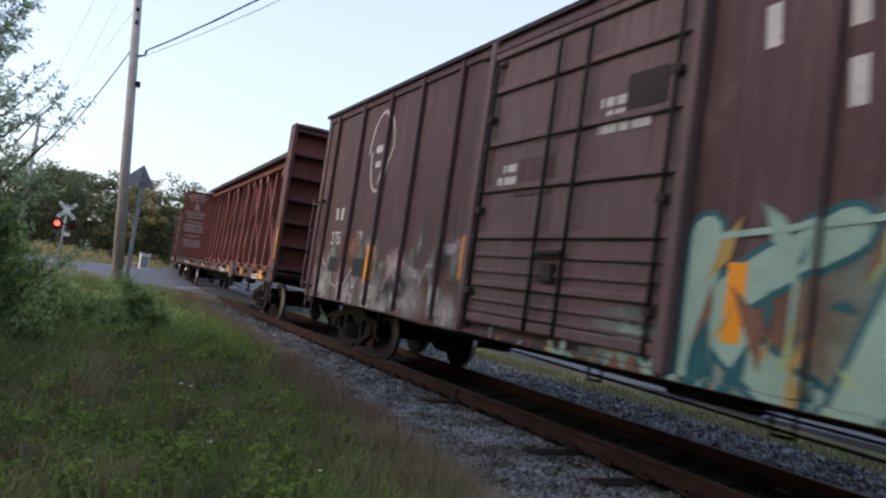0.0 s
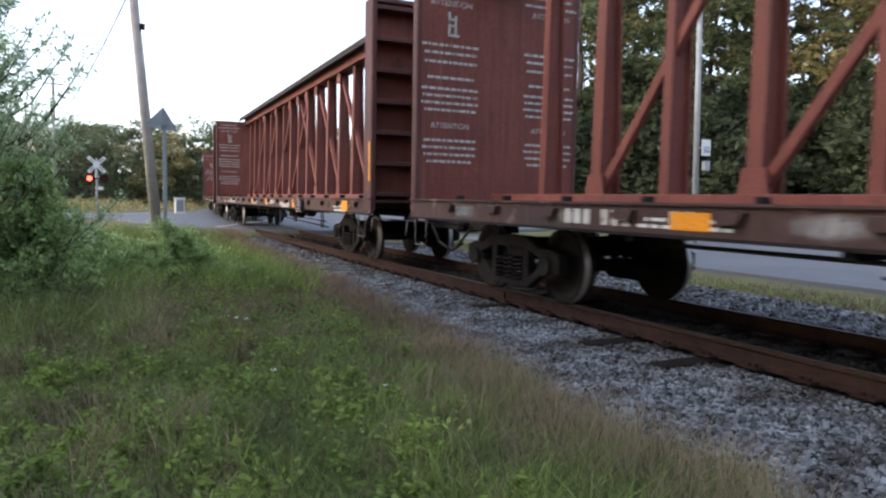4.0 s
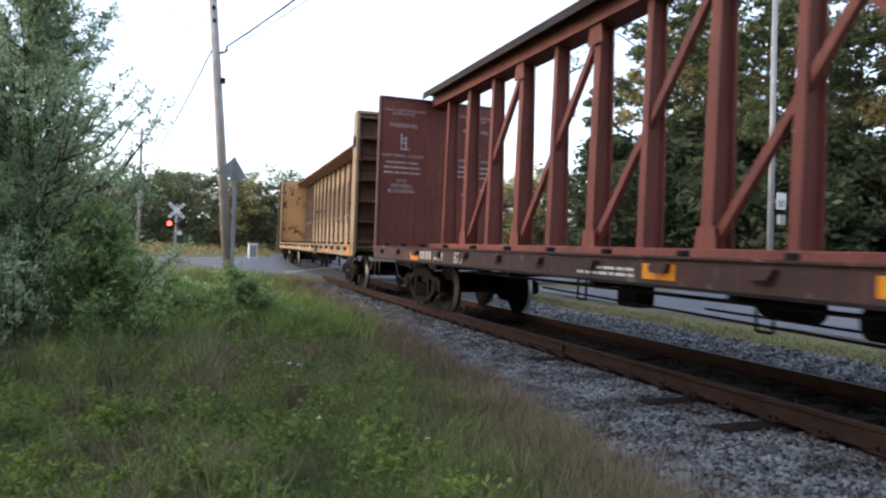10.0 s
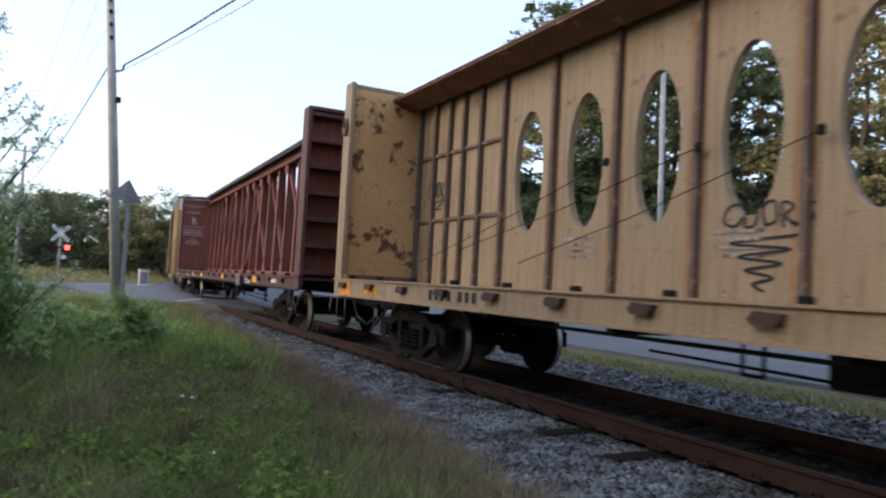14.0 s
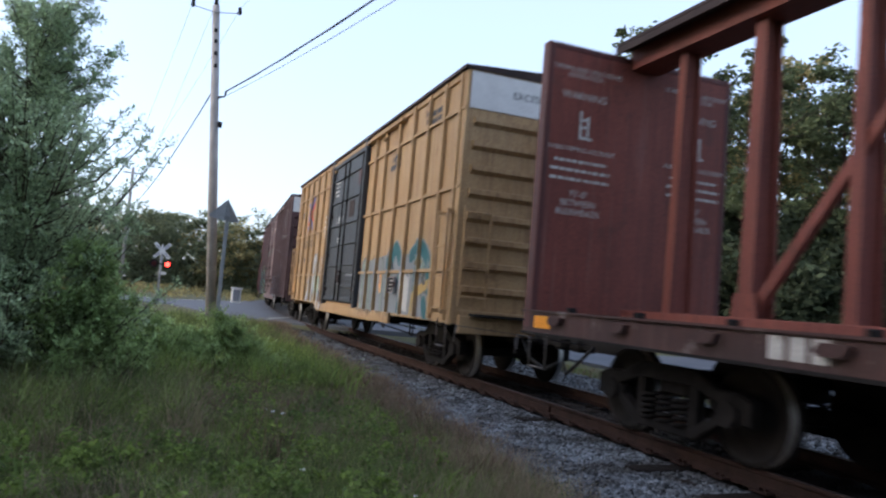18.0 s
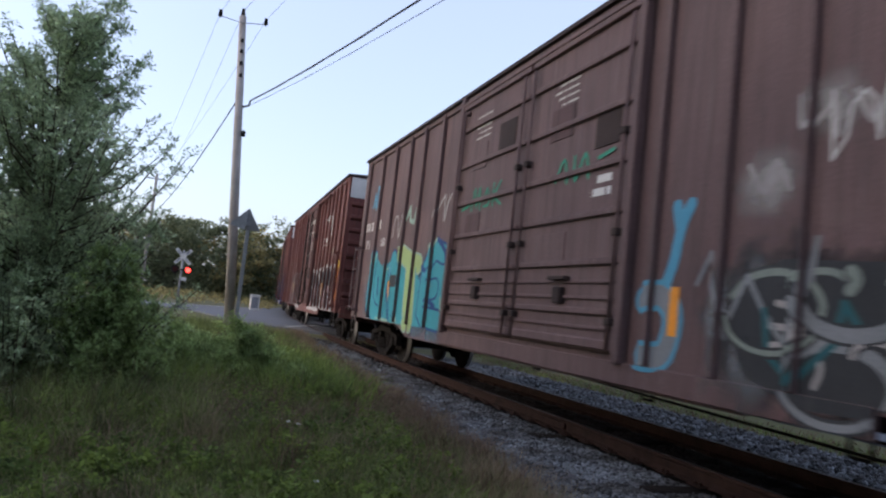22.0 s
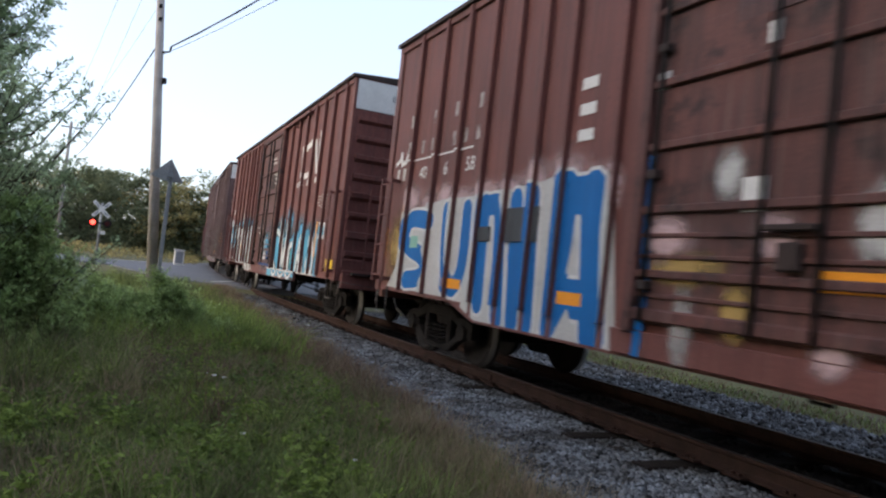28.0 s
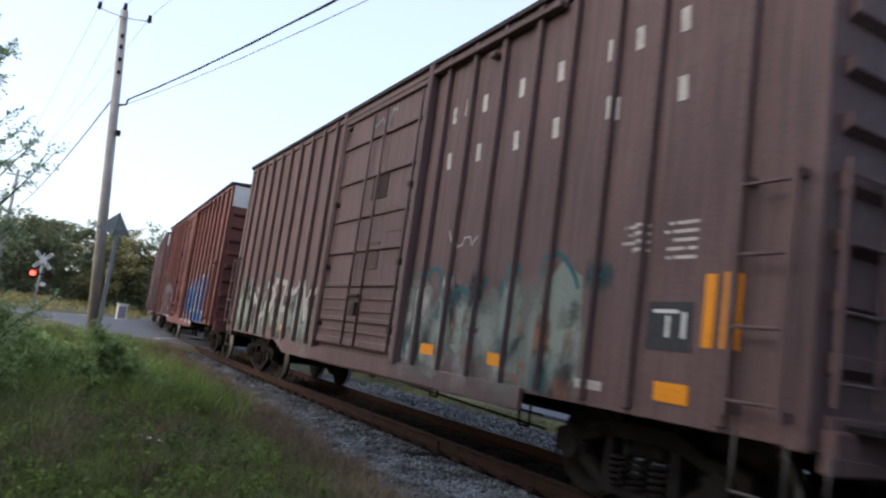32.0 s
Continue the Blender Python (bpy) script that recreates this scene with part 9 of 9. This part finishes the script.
def build_signal():
    x, y = -0.12, 40.7
    sg = tagged(new("crossing_signal"), "level crossing signal with white crossbuck and flashing red lamps", "crossing signal")
    part("mast", bar((x, y, -0.1), (x, y, 3.05), 0.06, 0.055, 12), M["galv"], sg, "silver mast")
    part("base", boxed(x - 0.2, x + 0.2, y - 0.2, y + 0.2, -0.1, 0.12, 0.02), M["galv"], sg)
    for a in (45, -45):
        bm = boxed(-0.54, 0.54, -0.008, 0.008, -0.085, 0.085)
        bmesh.ops.transform(bm, matrix=pose(x, y - 0.09 - (0.02 if a > 0 else 0), 2.72) @ Matrix.Rotation(radians(a), 4, 'Y'), verts=bm.verts)
        part("crossbuck_board", bm, M["white"], sg, "white crossbuck board")
        for k in (-0.31, 0.31):
            bm = boxed(k - 0.13, k + 0.13, -0.013, -0.009, -0.035, 0.035)
            bmesh.ops.transform(bm, matrix=pose(x, y - 0.09 - (0.02 if a > 0 else 0), 2.72) @ Matrix.Rotation(radians(a), 4, 'Y'), verts=bm.verts)
            part("crossbuck_bar", bm, M["grey"], sg)
    part("lamp_arm", bar((x - 0.42, y - 0.08, 2.02), (x + 0.42, y - 0.08, 2.02), 0.03, sides=8), M["steel_dark"], sg)
    for s in (-1, 1):
        lx = x + s * 0.33
        part("backplate", bar((lx, y - 0.14, 2.02), (lx, y - 0.12, 2.02), 0.21, sides=24), M["steel_dark"], sg, "round black backing disc")
        part("hood", bar((lx, y - 0.16, 2.02), (lx, y - 0.14, 2.02), 0.14, 0.15, 20), M["steel_dark"], sg)
    # the lamp swings its glow from one lens to the other
    lens = part("lit_lens", bar((0, -0.02, 0), (0, 0.01, 0), 0.115, 0.125, 20), M["lamp_red"], sg, "lit red lens")
    part("dark_lens", bar((x - 0.33, y - 0.165, 2.02), (x - 0.33, y - 0.155, 2.02), 0.11, 0.12, 20), M["lens_dark"], sg, "unlit dark red lens")
    part("dark_lens", bar((x + 0.33, y - 0.165, 2.02), (x + 0.33, y - 0.155, 2.02), 0.11, 0.12, 20), M["lens_dark"], sg, "unlit dark red lens")
    part("small_sign", boxed(x + 0.05, x + 0.3, y - 0.08, y - 0.06, 1.45, 1.62), M["white"], sg, "small white number plate left blank")
    cb = tagged(new("equipment_cabinet"), "small white metal cabinet beyond the crossing", "cabinet")
    part("body", boxed(4.82, 5.46, 54, 54.6, -0.1, 1.0, 0.02), M["white"], cb)
    part("lid", boxed(4.76, 5.52, 53.9, 54.7, 1.0, 1.08, 0.02), M["white"], cb)
    part("door", boxed(4.9, 5.38, 53.98, 53.995, 0.1, 0.9), M["grey"], cb)
    tw = tagged(new("radio_tower"), "slender far radio mast over the woods", "mast")
    bm = bmesh.new()
    X, Y = 5.5, 390
    for a, b in ((-1.2, -1.2), (1.2, -1.2), (0, 1.2)):
        tube(bm, (X + a, Y + b, 0), (X + a * 0.5, Y + b * 0.5, 30), 0.18, sides=5)
    for k in range(10):
        z, f = 3 * k, 1 - 0.5 * k / 10
        tube(bm, (X - 1.2 * f, Y - 1.2 * f, z), (X + 1.2 * f, Y - 1.2 * f, z + 3), 0.1, sides=4)
    for z in (27, 30):
        tube(bm, (X - 3, Y, z), (X + 3, Y, z), 0.25, sides=5)
    part("lattice", bm, M["steel_dark"], tw)
    return sg, lens, x, y


def build_house():
    hs = tagged(new("house"), "low pale house with a brown roof beyond the yard", "house")
    a = radians(62.6)
    hs.matrix_basis = pose(37 * math.sin(a), 37 * math.cos(a), -0.2, 0, 0, -62.6) @ Matrix.Scale(0.74, 4)
    part("wall", boxed(-5, 5, -3.5, 3.5, 0, 3.75), M["siding"], hs, "pale siding")
    bm = extruded([(-4.1, 3.55), (0, 5.1), (4.1, 3.55), (4.1, 3.75), (0, 5.3), (-4.1, 3.75)], -5.4, 5.4)
    part("roof", bm, M["roof"], hs, "brown shingle roof")
    for x in (-4.2, -2.6, 1.2, 3.2):
        wd = part("window", boxed(x, x + 0.9, -3.53, -3.49, 2.0, 3.1), M["glass"], hs)
        bm = bmesh.new()
        for b, c, d, e in ((-0.06, 0.96, 1.94, 2.0), (-0.06, 0.96, 3.1, 3.16), (-0.06, 0, 1.94, 3.16), (0.9, 0.96, 1.94, 3.16), (0.42, 0.48, 2.0, 3.1)):
            box(bm, x + b, x + c, -3.56, -3.5, d, e)
        part("window_frame", bm, M["white"], wd)


# ---- what moves ----
def car_pose(middle, tb):
    x0, y0, _ = on_track(middle - tb)
    x1, y1, _ = on_track(middle + tb)
    return pose((x0 + x1) / 2, (y0 + y1) / 2, 0, 0, 0, -math.degrees(math.atan2(x1 - x0, y1 - y0)))


def motions():
    for car, start, tb, wheels in CARS:
        walk(car, [(t / 2, car_pose(start - SPEED * t / 2, tb)) for t in range(65)])
        # wheels roll while they are near; farther off they cannot be told from still ones
        for ws, e in wheels:
            t0 = max((start - 20) / SPEED, 0.0)
            t1 = min((start + 10) / SPEED, 32.0)
            if t1 <= 0 or t0 >= 32:
                continue
            rows, a, k = [(0.0, pose(0, e, 0.455))], 0, 0
            f0, f1 = math.ceil(t0 * 10), math.floor(t1 * 10)
            for f in range(max(f0, 1), f1 + 1):
                a += 85
                rows.append((f / 10, pose(0, e, 0.455, a, 0, 0)))
            if rows[-1][0] < 32.0:
                rows.append((32.0, pose(0, e, 0.455, a, 0, 0)))
            walk(ws, rows)
    rows = []
    for t, side in FLASH:
        rows.append((t, pose(SIG_X + 0.33 * side, SIG_Y - 0.175, 2.02)))
    walk(LENS, rows)


build_ground()
build_roads()
build_train()
build_poles()
build_sign()
SIGNAL, LENS, SIG_X, SIG_Y = build_signal()
build_house()
build_track()
build_plants()
build_grass()
scatter_stones("stone", "loose grey crushed ballast stones beside the rails")
# the stones under the train carry its shade in their darker colour
scatter_stones("oily_shaded", "oily crushed stones between the rails, darkened for the train's shade")
FLASH = []
for n in range(33):
    a, b = (1, -1) if 11 <= n <= 23 else (-1, 1)
    if n == 0:
        FLASH.append((0.0, a))
    elif FLASH[-1][1] != a:
        FLASH += [(n - 0.3, FLASH[-1][1]), (n - 0.27, a)]
    if n < 32:
        FLASH += [(n + 0.23, a), (n + 0.26, b)]
FLASH.append((32.0, -1))
motions()
